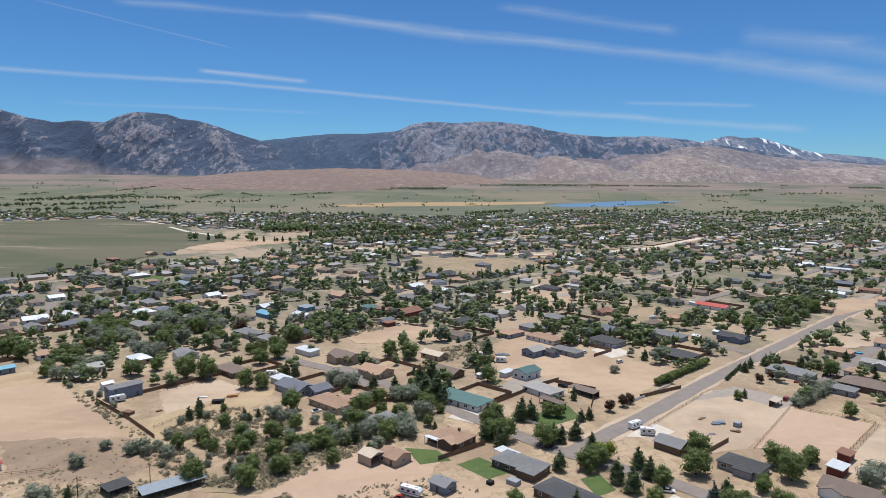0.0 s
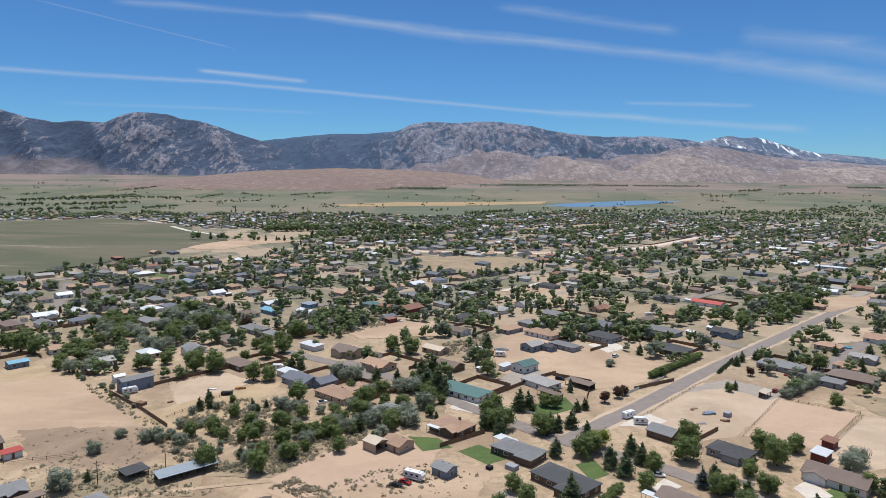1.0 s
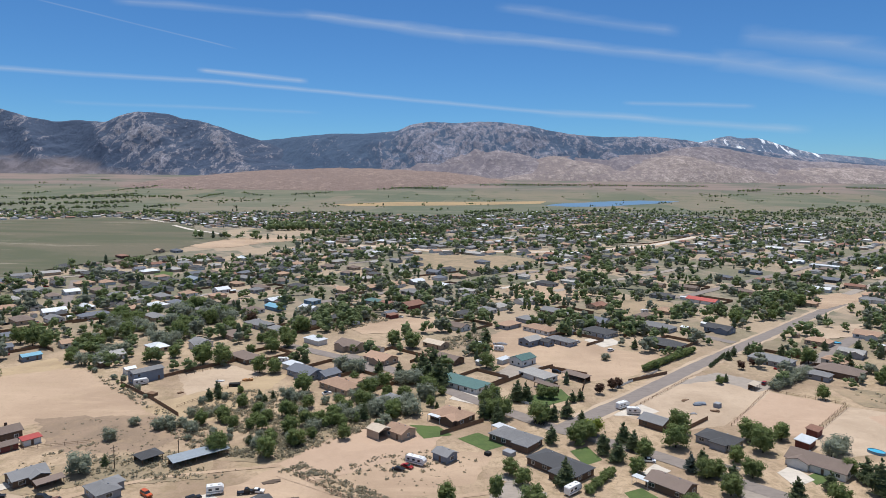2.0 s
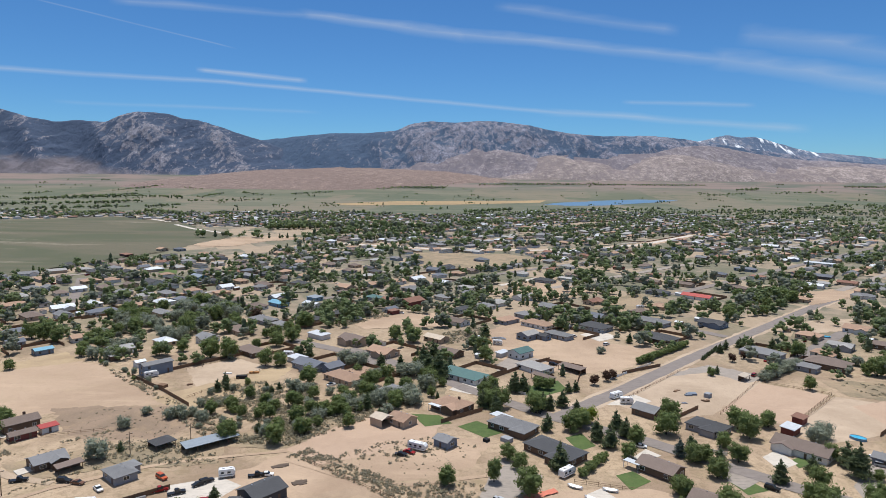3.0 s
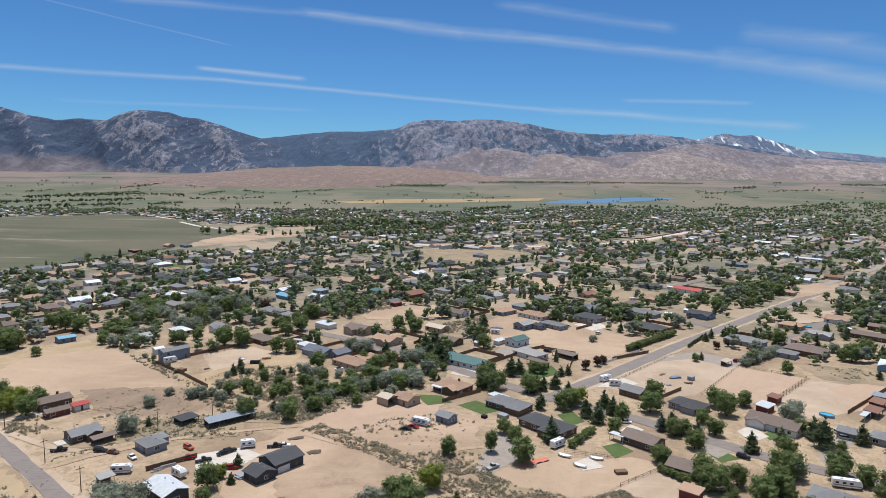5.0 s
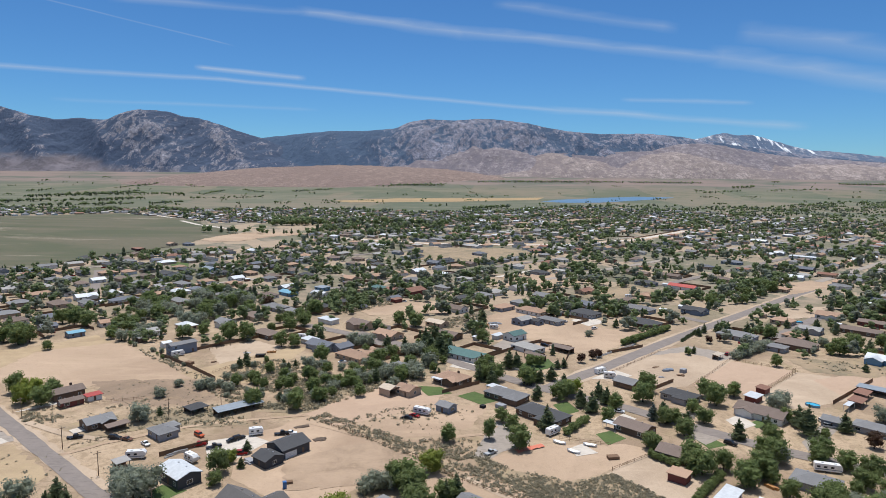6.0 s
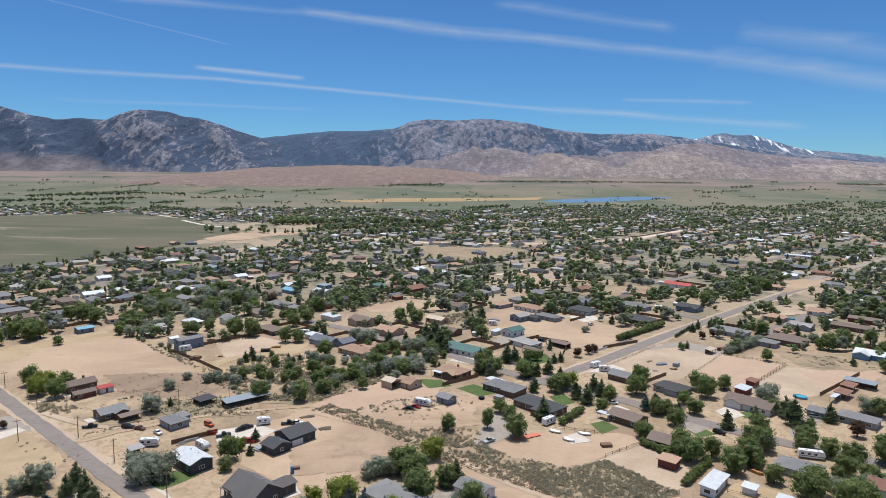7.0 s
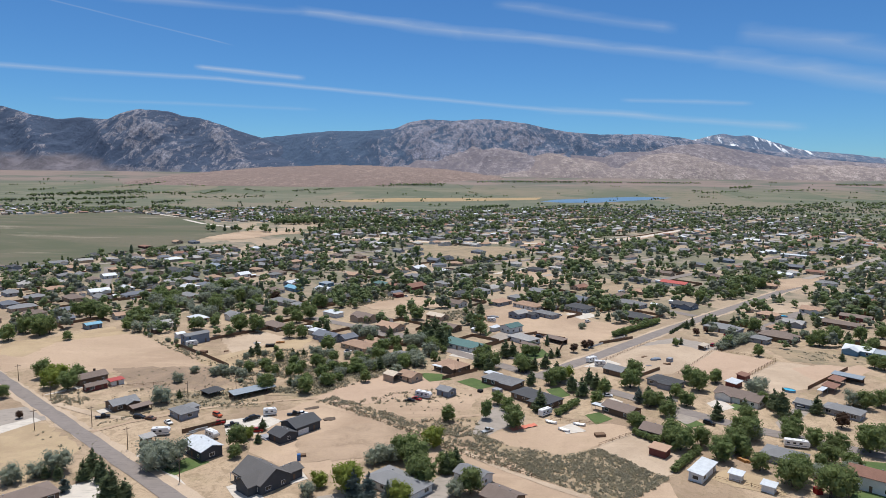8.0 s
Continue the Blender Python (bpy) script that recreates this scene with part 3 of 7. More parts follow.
TREE_SIZE = {"D": (1380, 0.032, 0.74), "L": (1380, 0.032, 0.74), "O": (1350, 0.032, 0.66), "P": (900, 0.036, 0.72), "C": (1150, 0.030, 0.75), "J": (1150, 0.030, 0.75)}
TREE_LABEL = {
    "D": "broad leafy tree with a dense dark green crown", "O": "silvery grey-green tree with a loose low crown", "C": "dark green conifer with a pointed uneven crown",
    "J": "blue-grey spruce with a pointed crown", "L": "bright yellow-green leafy tree with a round crown", "P": "small tree with dark reddish leaves"}
PROTO = {}
tree_rng = random.Random(11)


def tree(kind, x, y, h, fat=1.0):
    variant = tree_rng.randrange({"D": 5, "O": 4, "C": 4, "L": 2}.get(kind, 1))
    h *= {"D": 1.16, "O": 1.12, "C": 1.1}.get(kind, 1.1)
    m = pose(x, y, 0, rz=tree_rng.uniform(0, 360)) @ Matrix.Diagonal((h * fat, h * fat, h, 1))
    key = (kind, variant)
    if key in PROTO:
        made = copy_thing(PROTO[key], m)
        made.matrix_basis = m
        return made
    trunk, lobes = tree_shape(kind, 31 * variant + ord(kind))
    root = new({"C": "conifer", "J": "spruce", "O": "silver_tree", "P": "plum_tree"}.get(kind, "tree"))
    tagged(root, TREE_LABEL[kind], "conifer" if kind in "CJ" else "tree", "trees of the valley town")
    part("trunk", trunk.mesh("trunk", BARK, True), root)
    part("crown", crown_mesh("crown", LEAVES[kind], lobes, *TREE_SIZE[kind], 7 * variant + ord(kind)), root)
    root.matrix_basis = m
    PROTO[key] = root
    return root


def inside(p, ring):
    x, y = p
    hit = False
    for (ax, ay), (bx, by) in zip(ring, ring[1:] + ring[:1]):
        if (ay > y) != (by > y) and x < (bx - ax) * (y - ay) / (by - ay) + ax:
            hit = not hit
    return hit


def scatter(n, rng, ring, gap):
    """Random places inside a ring of corners, no two nearer than gap."""
    ring = [tuple(c) for c in ring]
    xs, ys = [c[0] for c in ring], [c[1] for c in ring]
    out, tries = [], 0
    while len(out) < n and tries < n * 40:
        tries += 1
        p = (rng.uniform(min(xs), max(xs)), rng.uniform(min(ys), max(ys)))
        if inside(p, ring) and all((p[0] - q[0]) ** 2 + (p[1] - q[1]) ** 2 > gap * gap for q in out[-400:]):
            out.append(p)
    return out


def grove(n, kinds, low, high, *corners, gap=3.5, seed=5):
    rng = random.Random(seed + int(abs(corners[0][0] * 3)))
    for x, y in scatter(n, rng, corners, gap):
        tree(rng.choice(kinds), x, y, rng.uniform(low, high), rng.uniform(0.85, 1.15))


def hedge(kind, h, step, *line):
    for a, b in zip(line, line[1:]):
        a, b = Vector(a), Vector(b)
        n = max(1, int((b - a).length / step))
        for i in range(n):
            p = a.lerp(b, (i + 0.5) / n)
            tree(kind, p.x, p.y, h * tree_rng.uniform(0.85, 1.15), 1.25)


def clump_stuff(name, mat, label, category, places, cards, core=0.78, spray=0.29, seed=3):
    """One mesh of many small plants: places are (x, y, height, width)."""
    rng = np.random.default_rng(seed)
    P = np.array([(*p, 0.0)[:5] for p in places])
    n = len(P)
    vs, fs, k = [], [], 0
    if core:
        low, lf = SMALL_V * [0.95, 0.95, 0.6] + [0, 0, 0.45], SMALL_F
        v = low[None] * (1 + rng.uniform(-0.2, 0.2, (n, len(low), 3)))
        v = v * np.stack([P[:, 3], P[:, 3], P[:, 2]], -1)[:, None] * core
        v[..., 0] += P[:, None, 0]
        v[..., 1] += P[:, None, 1]
        v[..., 2] += P[:, None, 4]
        vs.append(v.reshape(-1, 3))
        fs += (lf[None] + (np.arange(n) * len(low))[:, None, None]).reshape(-1, 3).tolist()
        k = n * len(low)
    d = rng.normal(size=(n * cards, 3))
    d /= np.linalg.norm(d, axis=1, keepdims=True)
    d[:, 2] = np.abs(d[:, 2]) * 0.9 + 0.1
    R = np.repeat(P, cards, 0)
    c = d * rng.uniform(0.78, 1.05, (len(d), 1)) * np.stack([R[:, 3], R[:, 3], R[:, 2]], -1)
    c[:, :2] += R[:, :2]
    c[:, 2] += R[:, 4]
    v, f = leaf_cards(rng, c, R[:, 3:4] * spray, d)
    vs.append(v)
    fs += (f + k).tolist()
    V = np.concatenate(vs)
    V[:, 2] += rise(V[:, 1])
    me = bpy.data.meshes.new(name)
    me.from_pydata(V.tolist(), [], fs)
    me.materials.append(mat)
    return tagged(new(name, me), label, category, kind="stuff")


SHRUBS = []


def brush(per_100, low, high, *corners, gap=0.6, seed=9):
    """Sagebrush over a piece of ground, so many to a hundred square metres."""
    rng = random.Random(seed + int(abs(corners[0][0] * 3)))
    a = 0.5 * abs(sum(p[0] * q[1] - q[0] * p[1] for p, q in zip(corners, corners[1:] + corners[:1])))
    n = int(a * per_100 / 100)
    ring = list(corners)
    xs, ys = [c[0] for c in ring], [c[1] for c in ring]
    made = 0
    for _ in range(n * 12):
        if made >= n:
            break
        p = (rng.uniform(min(xs), max(xs)), rng.uniform(min(ys), max(ys)))
        if inside(p, ring) and noise.noise(Vector((p[0] * 0.08, p[1] * 0.08, 3.0))) > rng.uniform(-0.75, 0.2):
            h = rng.uniform(low, high)
            SHRUBS.append((p[0], p[1], h * 0.8, h * rng.uniform(0.6, 1.15)))
            made += 1


# ---- houses ----
def wall_mesh(w, d, eave, rise_h, gable, mat):
    def make():
        s = Shape().box(-w / 2, -d / 2, 0, w / 2, d / 2, eave)
        if gable:
            s.add([(-w / 2, -d / 2, eave), (w / 2, -d / 2, eave), (w / 2, d / 2, eave), (-w / 2, d / 2, eave), (-w / 2, 0, eave + rise_h), (w / 2, 0, eave + rise_h)],
                  [(0, 4, 3), (1, 2, 5), (0, 1, 5, 4), (2, 3, 4, 5)])
        return s.mesh("wall", mat)
    return cached(("wall", w, d, eave, rise_h, gable, mat.name), make)


def roof_mesh(w, d, eave, rise_h, shape, over, mat):
    def make():
        s = Shape()
        W, D = w / 2 + over, d / 2 + over
        drop = rise_h * over / (d / 2)
        lo, hi = eave - drop + 0.16, eave + rise_h + 0.16
        if shape == "gable":
            for k in (-1, 1):
                ring = [(-W, k * D, lo), (W, k * D, lo), (W, 0, hi), (-W, 0, hi)]
                s.slab(ring if k < 0 else ring[::-1], 0.2)
        elif shape == "hip":
            r = max(0.3, W - D)
            s.slab([(-W, -D, lo), (W, -D, lo), (r, 0, hi), (-r, 0, hi)], 0.2)
            s.slab([(W, D, lo), (-W, D, lo), (-r, 0, hi), (r, 0, hi)], 0.2)
            s.slab([(W, -D, lo), (W, D, lo), (r, 0, hi)], 0.2)
            s.slab([(-W, D, lo), (-W, -D, lo), (-r, 0, hi)], 0.2)
        else:
            s.slab([(-W, -D, eave + 0.12), (W, -D, eave + 0.12), (W, D, eave + 0.16 + rise_h), (-W, D, eave + 0.16 + rise_h)], 0.18)
        return s.mesh("roof", mat)
    return cached(("roof", w, d, eave, rise_h, shape, over, mat.name), make)


def window_meshes(ww, hh):
    def frame_():
        s = Shape()
        for x0, x1, z0, z1 in ((-ww / 2, ww / 2, hh, hh + .1), (-ww / 2, ww / 2, -.1, 0), (-ww / 2 - .1, -ww / 2, -.1, hh + .1), (ww / 2, ww / 2 + .1, -.1, hh + .1), (-.03, .03, 0, hh)):
            s.box(x0, -0.07, z0, x1, 0.03, z1)
        return s.mesh("window", TRIM)
    return (cached(("win", ww, hh), frame_), cached(("pane", ww, hh), lambda: Shape().box(-ww / 2, -0.035, 0, ww / 2, 0.02, hh).mesh("pane", GLASS)))


def openings(root, w, d, eave, detail, garage, seed):
    """Windows with panes, doors and a garage door set into the walls of a house."""
    rng = random.Random(seed)
    sides = (((0, -d / 2), 0, w), ((w / 2, 0), 90, d), ((0, d / 2), 180, w), ((-w / 2, 0), 270, d))
    for k, ((cx, cy), turn, length) in enumerate(sides):
        base = pose(cx, cy, 0, rz=turn)
        spots = [(i + 0.5) * length / max(1, int(length / 4.2)) - length / 2 for i in range(max(1, int(length / 4.2)))]
        if detail < 2:
            spots = spots[:: 2 if len(spots) > 2 else 1]
        busy = None
        if k == garage:
            gx = -length / 2 + 3.4
            busy = gx
            g = part("garage_door", cached("garage", lambda: Shape().box(-2.4, -0.06, 0, 2.4, 0.05, 2.15).mesh("garage_door", TRIM)), root, "white sectional garage door", base @ pose(gx, 0, 0))
            if detail > 1:
                for j in range(3):
                    part("panel_joint", cached("joint", lambda: Shape().box(-2.4, -0.075, 0, 2.4, -0.06, 0.03).mesh("panel_joint", WALLS["grey"])), g, m=pose(0, 0, 0.53 + j * 0.53))
        for j, sx in enumerate(spots):
            if busy is not None and abs(sx - busy) < 3.6:
                continue
            if k in (0, 2) and j == len(spots) // 2:
                part("door", cached(("door", k), lambda: Shape().box(-0.46, -0.06, 0, 0.46, 0.05, 2.05).mesh("door", WOOD if k else WALLS["brown"])), root, "brown panelled door", base @ pose(sx, 0, 0.05))
                continue
            if detail < 2 and k == 2:
                continue
            ww = rng.choice((1.2, 1.8))
            fr, pn = window_meshes(ww, 1.15)
            for z in ((0.95,) if eave < 4.4 else (0.95, 3.5)):
                wdw = part("window", fr if detail > 1 else pn, root, "", base @ pose(sx, 0, z))
                if detail > 1:
                    part("pane", pn, wdw, "dark glass pane")


def house(x, y, turn, w, d, shape="gable", roof="grey", wall="white", eave=2.8, pitch=0.36, over=0.5, detail=2, garage=-1, wing=None, chimney=False, name="house", label="", vents=True):
    """A house: walls, roof, openings; wing = (offset along, offset across, length, depth, roof shape)."""
    root = new(name)
    root.matrix_basis = pose(x, y, 0, rz=turn)
    colour = {"charcoal": "charcoal", "dark": "dark slate", "grey": "grey", "brown": "brown", "tan": "reddish-tan", "pale": "pale grey", "rust": "rust-brown", "teal": "dull green", "blue": "blue-grey",
              "white": "white metal", "cream": "cream metal", "sky": "light blue metal", "red": "bright red metal", "steel": "pale steel"}[roof]
    kind = {"house": "single-storey house" if eave < 4.4 else "two-storey house", "barn": "tall barn", "shed": "small shed", "shop": "workshop building"}[name]
    tagged(root, label or f"{kind} with a {colour} {shape if shape != 'flat' else 'low sloping'} roof and {wall} walls", name if name != "shop" else "building", "buildings of the valley town")
    blocks = [(0, 0, w, d, shape, 0)]
    if wing:
        blocks.append((*wing, 90))
    for i, (ox, oy, bw, bd, sh, tw) in enumerate(blocks):
        m = pose(ox, oy, -0.004 * i, rz=tw)
        h = round(bd / 2 * pitch, 2) if sh != "flat" else 0.35
        part("wall", wall_mesh(bw, bd, eave, h, sh == "gable", WALLS[wall]), root, m=m)
        r = part("roof", roof_mesh(bw, bd, eave, h, sh, over, ROOFS[roof]), root, m=m)
        if detail > 1 and vents and i == 0 and sh != "flat":
            for vx in (-0.22, 0.17):
                part("roof_vent", cached("vent", lambda: Shape().box(-.2, -.2, 0, .2, .2, .45).mesh("roof_vent", CHROME)), r, "grey metal vent", pose(vx * bw, bd * 0.16, eave + h * 0.68))
    if chimney:
        part("chimney", cached("chimney", lambda: Shape().box(-.45, -.35, 0, .45, .35, 1.6).mesh("chimney", WALLS["brown"])), root, "brick chimney", pose(w * 0.18, d * 0.12, eave + d / 2 * pitch * 0.6))
    if detail:
        openings(root, w, d, eave, detail, garage, int(abs(x * 13 + y)))
    return root


def open_shed(x, y, turn, w, d, roof="steel", high=2.8, label="", shape="flat"):
    """A roof on posts with a back wall, open in front."""
    root = new("shed")
    root.matrix_basis = pose(x, y, 0, rz=turn)
    tagged(root, label, "shed", "buildings of the valley town")
    h = 0.45 if shape == "flat" else round(d * 0.22, 2)
    part("roof", roof_mesh(w, d, high, h, shape, 0.35, ROOFS[roof]), root)
    part("back_wall", cached(("back", w, d, high), lambda: Shape().box(-w / 2, d / 2 - 0.15, 0, w / 2, d / 2, high).mesh("back_wall", WOOD)), root)
    post = cached(("post", high), lambda: Shape().box(-.09, -.09, 0, .09, .09, high).mesh("post", WOOD))
    n = max(2, int(w / 3.5) + 1)
    for i in range(n):
        part("post", post, root, m=pose(-w / 2 + 0.2 + i * (w - 0.4) / (n - 1), -d / 2 + 0.2, 0))
    return root


def open_barn(x, y, turn, w, d, high, roof, wall, label):
    """A barn with three walls under a gable roof, open at one end."""
    root = new("barn")
    root.matrix_basis = pose(x, y, 0, rz=turn)
    tagged(root, label, "barn", "buildings of the valley town")
    h = round(d / 2 * 0.34, 2)
    for k in (-1, 1):
        part("side_wall", Shape().box(-w / 2, k * d / 2 - 0.08, 0, w / 2, k * d / 2 + 0.08, high).mesh("side_wall", WALLS[wall]), root)
    part("end_wall", Shape().box(-w / 2, -d / 2 + 0.08, 0, -w / 2 + 0.15, d / 2 - 0.08, high).mesh("end_wall", WALLS[wall]), root)
    for x0 in (-w / 2, w / 2 - 0.15):
        part("gable", Shape().slab([(x0, -d / 2, high), (x0 + 0.15, -d / 2, high), (x0 + 0.15, 0, high + h), (x0, 0, high + h)], 0.02)
             .slab([(x0, d / 2, high), (x0, 0, high + h), (x0 + 0.15, 0, high + h), (x0 + 0.15, d / 2, high)], 0.02)
             .add([(x0 + 0.07, -d / 2, high), (x0 + 0.07, d / 2, high), (x0 + 0.07, 0, high + h)], [(0, 1, 2)]).mesh("gable", WALLS[wall]), root)
    part("roof", roof_mesh(w, d, high, h, "gable", 0.3, ROOFS[roof]), root)
    return root


def awning(x, y, turn, w, d, roof="white", high=2.6):
    root = new("patio_cover")
    root.matrix_basis = pose(x, y, 0, rz=turn)
    tagged(root, "flat pale patio cover on thin posts beside a house", "patio cover")
    part("roof", cached(("awn", w, d, roof), lambda: Shape().box(-w / 2, -d / 2, high, w / 2, d / 2, high + .15).mesh("roof", ROOFS[roof])), root)
    for i in (-1, 1):
        for j in (-1, 1):
            part("post", cached(("awnpost", high), lambda: Shape().box(-.06, -.06, 0, .06, .06, high).mesh("post", TRIM)), root, m=pose(i * (w / 2 - .2), j * (d / 2 - .2), 0))


# ---- fences, poles ----
def fence(style, *line):
    """A run of fence: board panels between posts, or posts with rails."""
    root = new("fence")
    a0 = Vector(line[0])
    root.matrix_basis = pose(a0.x, a0.y, 0)
    tagged(root, {"board": "brown wooden board fence along a lot", "rail": "weathered post and rail fence", "white": "white board fence along a yard"}[style], "fence", "lot fences")
    mat = TRIM if style == "white" else WOOD
    high = {"board": 1.8, "rail": 1.35, "white": 1.2}[style]
    step = 2.5 if style != "rail" else 4.2
    rng = random.Random(int(abs(a0.x * 5)))
    post = cached(("fpost", style), lambda: Shape().box(-.06, -.06, -.1, .06, .06, high + .08).mesh("post", mat))
    if style == "rail":
        def rails():
            s = Shape()
            s.box(0, -.03, 0, step, .03, .09)
            return s.mesh("rail", mat)
        panel = cached("rails", rails)
    else:
        def boards():
            s = Shape()
            n = 10
            s.v = [(i * step / n, k * .03 * (1 if i % 2 else .4), z if z < 1 else high - 0.035 * (i % 3)) for k in (-1, 1) for i in range(n + 1) for z in (.05, high)]
            m = 2 * (n + 1)
            for i in range(n):
                a = 2 * i
                s.f += [(a, a + 2, a + 3, a + 1), (a + m, a + m + 1, a + m + 3, a + m + 2), (a + 1, a + 3, a + m + 3, a + m + 1)]
            s.f += [(0, 1, m + 1, m), (m - 2, 2 * m - 2, 2 * m - 1, m - 1)]
            return s.mesh("panel", mat)
        panel = cached(("boards", style), boards)
    for a, b in zip(line, line[1:]):
        a, b = Vector(a) - a0, Vector(b) - a0
        n = max(1, round((b - a).length / step))
        turn = math.degrees(math.atan2(b.y - a.y, b.x - a.x))
        k = (b - a).length / n / step
        for i in range(n):
            p = a.lerp(b, i / n)
            part("post", post, root, m=pose(p.x, p.y, 0, rz=turn))
            for z in ((0.5, 1.1) if style == "rail" else (0,)):
                part("rail" if style == "rail" else "panel", panel, root, m=pose(p.x, p.y, z, ry=rng.uniform(-.8, .8), rz=turn) @ Matrix.Diagonal((k, 1, 1, 1)))


def utility_pole(x, y, h=10.0, turn=50):
    root = new("utility_pole")
    root.matrix_basis = pose(x, y, 0, rz=turn)
    tagged(root, "tall weathered wooden utility pole with a crossarm", "utility pole", "utility poles")
    part("shaft", cached(("shaft", h), lambda: Shape().tube((0, 0, -.2), (0, 0, h), .16, .11, 8).mesh("shaft", POLE_WOOD, True)), root)
    arm = part("crossarm", cached(("arm", h), lambda: Shape().box(-1.2, -.06, h - .9, 1.2, .06, h - .76).mesh("crossarm", POLE_WOOD)), root)
    for k in (-1.05, -0.4, 0.4, 1.05):
        part("insulator", cached("insul", lambda: Shape().tube((0, 0, 0), (0, 0, .2), .06, .04, 6).mesh("insulator", CHROME)), arm, m=pose(k, 0, h - .76))


# ---- vehicles ----
def extruded(profile, half, inset=0.0):
    """A side profile drawn out across the vehicle, its top pulled in."""
    s = Shape()
    n = len(profile)
    top = max(z for _, z in profile)
    for k in (-1, 1):
        s.v += [(px, k * (half - inset * (pz / top) ** 2), pz) for px, pz in profile]
    s.f = [tuple(range(n)), tuple(range(2 * n - 1, n - 1, -1))] + [(i, i + n, (i + 1) % n + n, (i + 1) % n) for i in range(n)]
    return s


def wheels(root, xs, half, r):
    for wx in xs:
        for k in (-1, 1):
            t = part("wheel", cached(("wheel", r), lambda: Shape().tube((0, -.1, 0), (0, .1, 0), r, r, 14).mesh("wheel", RUBBER, False)), root, "black tyre", pose(wx, k * half, r))
            part("rim", cached(("rim", r), lambda: Shape().tube((0, -.115, 0), (0, .115, 0), r * .55, r * .55, 10).mesh("rim", CHROME)), t, "steel rim")


def car(x, y, turn, colour="black", kind="sedan"):
    root = new("car" if kind != "pickup" else "pickup_truck")
    root.matrix_basis = pose(x, y, 0.05, rz=turn)
    tagged(root, f"parked {colour} {'pickup truck with an open bed' if kind == 'pickup' else 'car with dark windows'} on bare ground", "truck" if kind == "pickup" else "car", "parked vehicles")
    if kind == "pickup":
        body, cab = [(-2.7, .45), (2.7, .45), (2.75, .95), (1.4, 1.12), (-.55, 1.1), (-.55, .75), (-2.6, .75), (-2.7, 1.05)], [(1.3, 1.1), (.65, 1.75), (-.4, 1.78), (-.6, 1.1)]
    elif kind == "suv":
        body, cab = [(-2.35, .4), (2.35, .4), (2.4, .95), (1.2, 1.08), (-2.35, 1.08)], [(1.15, 1.06), (.5, 1.68), (-2.1, 1.72), (-2.33, 1.06)]
    else:
        body, cab = [(-2.2, .35), (2.2, .35), (2.25, .75), (1.1, .92), (-1.6, .95), (-2.25, .85)], [(1.0, .9), (.35, 1.4), (-.9, 1.42), (-1.6, .92)]
    part("body", cached(("cbody", kind, colour), lambda: extruded(body, .92, .08).mesh("body", CARS[colour])), root)
    part("cabin_glass", cached(("cab", kind), lambda: extruded(cab, .86, .16).mesh("cabin_glass", GLASS)), root, "dark tinted windows")
    top = max(z for _, z in cab)
    xs = [px for px, z in cab if z > top - 0.1]
    part("cabin_roof", cached(("croof", kind, colour), lambda: Shape().box(min(xs), -.71, top - .06, max(xs), .71, top + .05, .04).mesh("cabin_roof", CARS[colour])), root)
    for k in (-.6, .6):
        part("headlight", cached(("lamp", kind), lambda: Shape().box(-.05, -.2, 0, .06, .2, .14).mesh("headlight", CHROME)), root, m=pose(body[2][0], k, .62))
    wheels(root, (-1.45, 1.5), .82, .36)


def camper(x, y, turn, long=8.0, colour="white", motor=False):
    root = new("camper")
    root.matrix_basis = pose(x, y, 0.05, rz=turn)
    tagged(root, f"parked white {'motorhome' if motor else 'travel trailer'} with dark windows and a roof vent", "camper", "parked vehicles")
    L = long / 2
    prof = [(-L, .55), (L - .5, .55), (L, 1.3), (L, 2.2), (L - .7, 2.95), (-L + .25, 3.0), (-L, 2.7)]
    part("body", cached(("camper", long), lambda: extruded(prof, 1.2, .1).mesh("body", CARS["white"])), root)
    part("stripe", cached(("stripe", long), lambda: Shape().box(-L + .1, -1.22, 1.05, L - .3, 1.22, 1.3).mesh("stripe", WALLS["slate"])), root, "grey-blue side stripe")
    for k in (-1, 1):
        for i in range(int(long / 2.2)):
            part("window", cached("cwin", lambda: Shape().box(-.5, -.03, 0, .5, .03, .65).mesh("window", GLASS)), root, m=pose(-L + 1.2 + i * 2.1, k * 1.17, 1.6))
    for i in (-.2, .25):
        part("roof_unit", cached("cac", lambda: Shape().box(-.45, -.35, 0, .45, .35, .28, .08).mesh("roof_unit", TRIM)), root, m=pose(i * long, 0, 2.95))
    if not motor:
        part("drawbar", cached("draw", lambda: Shape().box(0, -.08, .5, 1.3, .08, .62).mesh("drawbar", RUBBER)), root, m=pose(L - .3, 0, 0))
    wheels(root, (-.5, .45) if not motor else (-L * .5, L * .62), 1.05, .36)


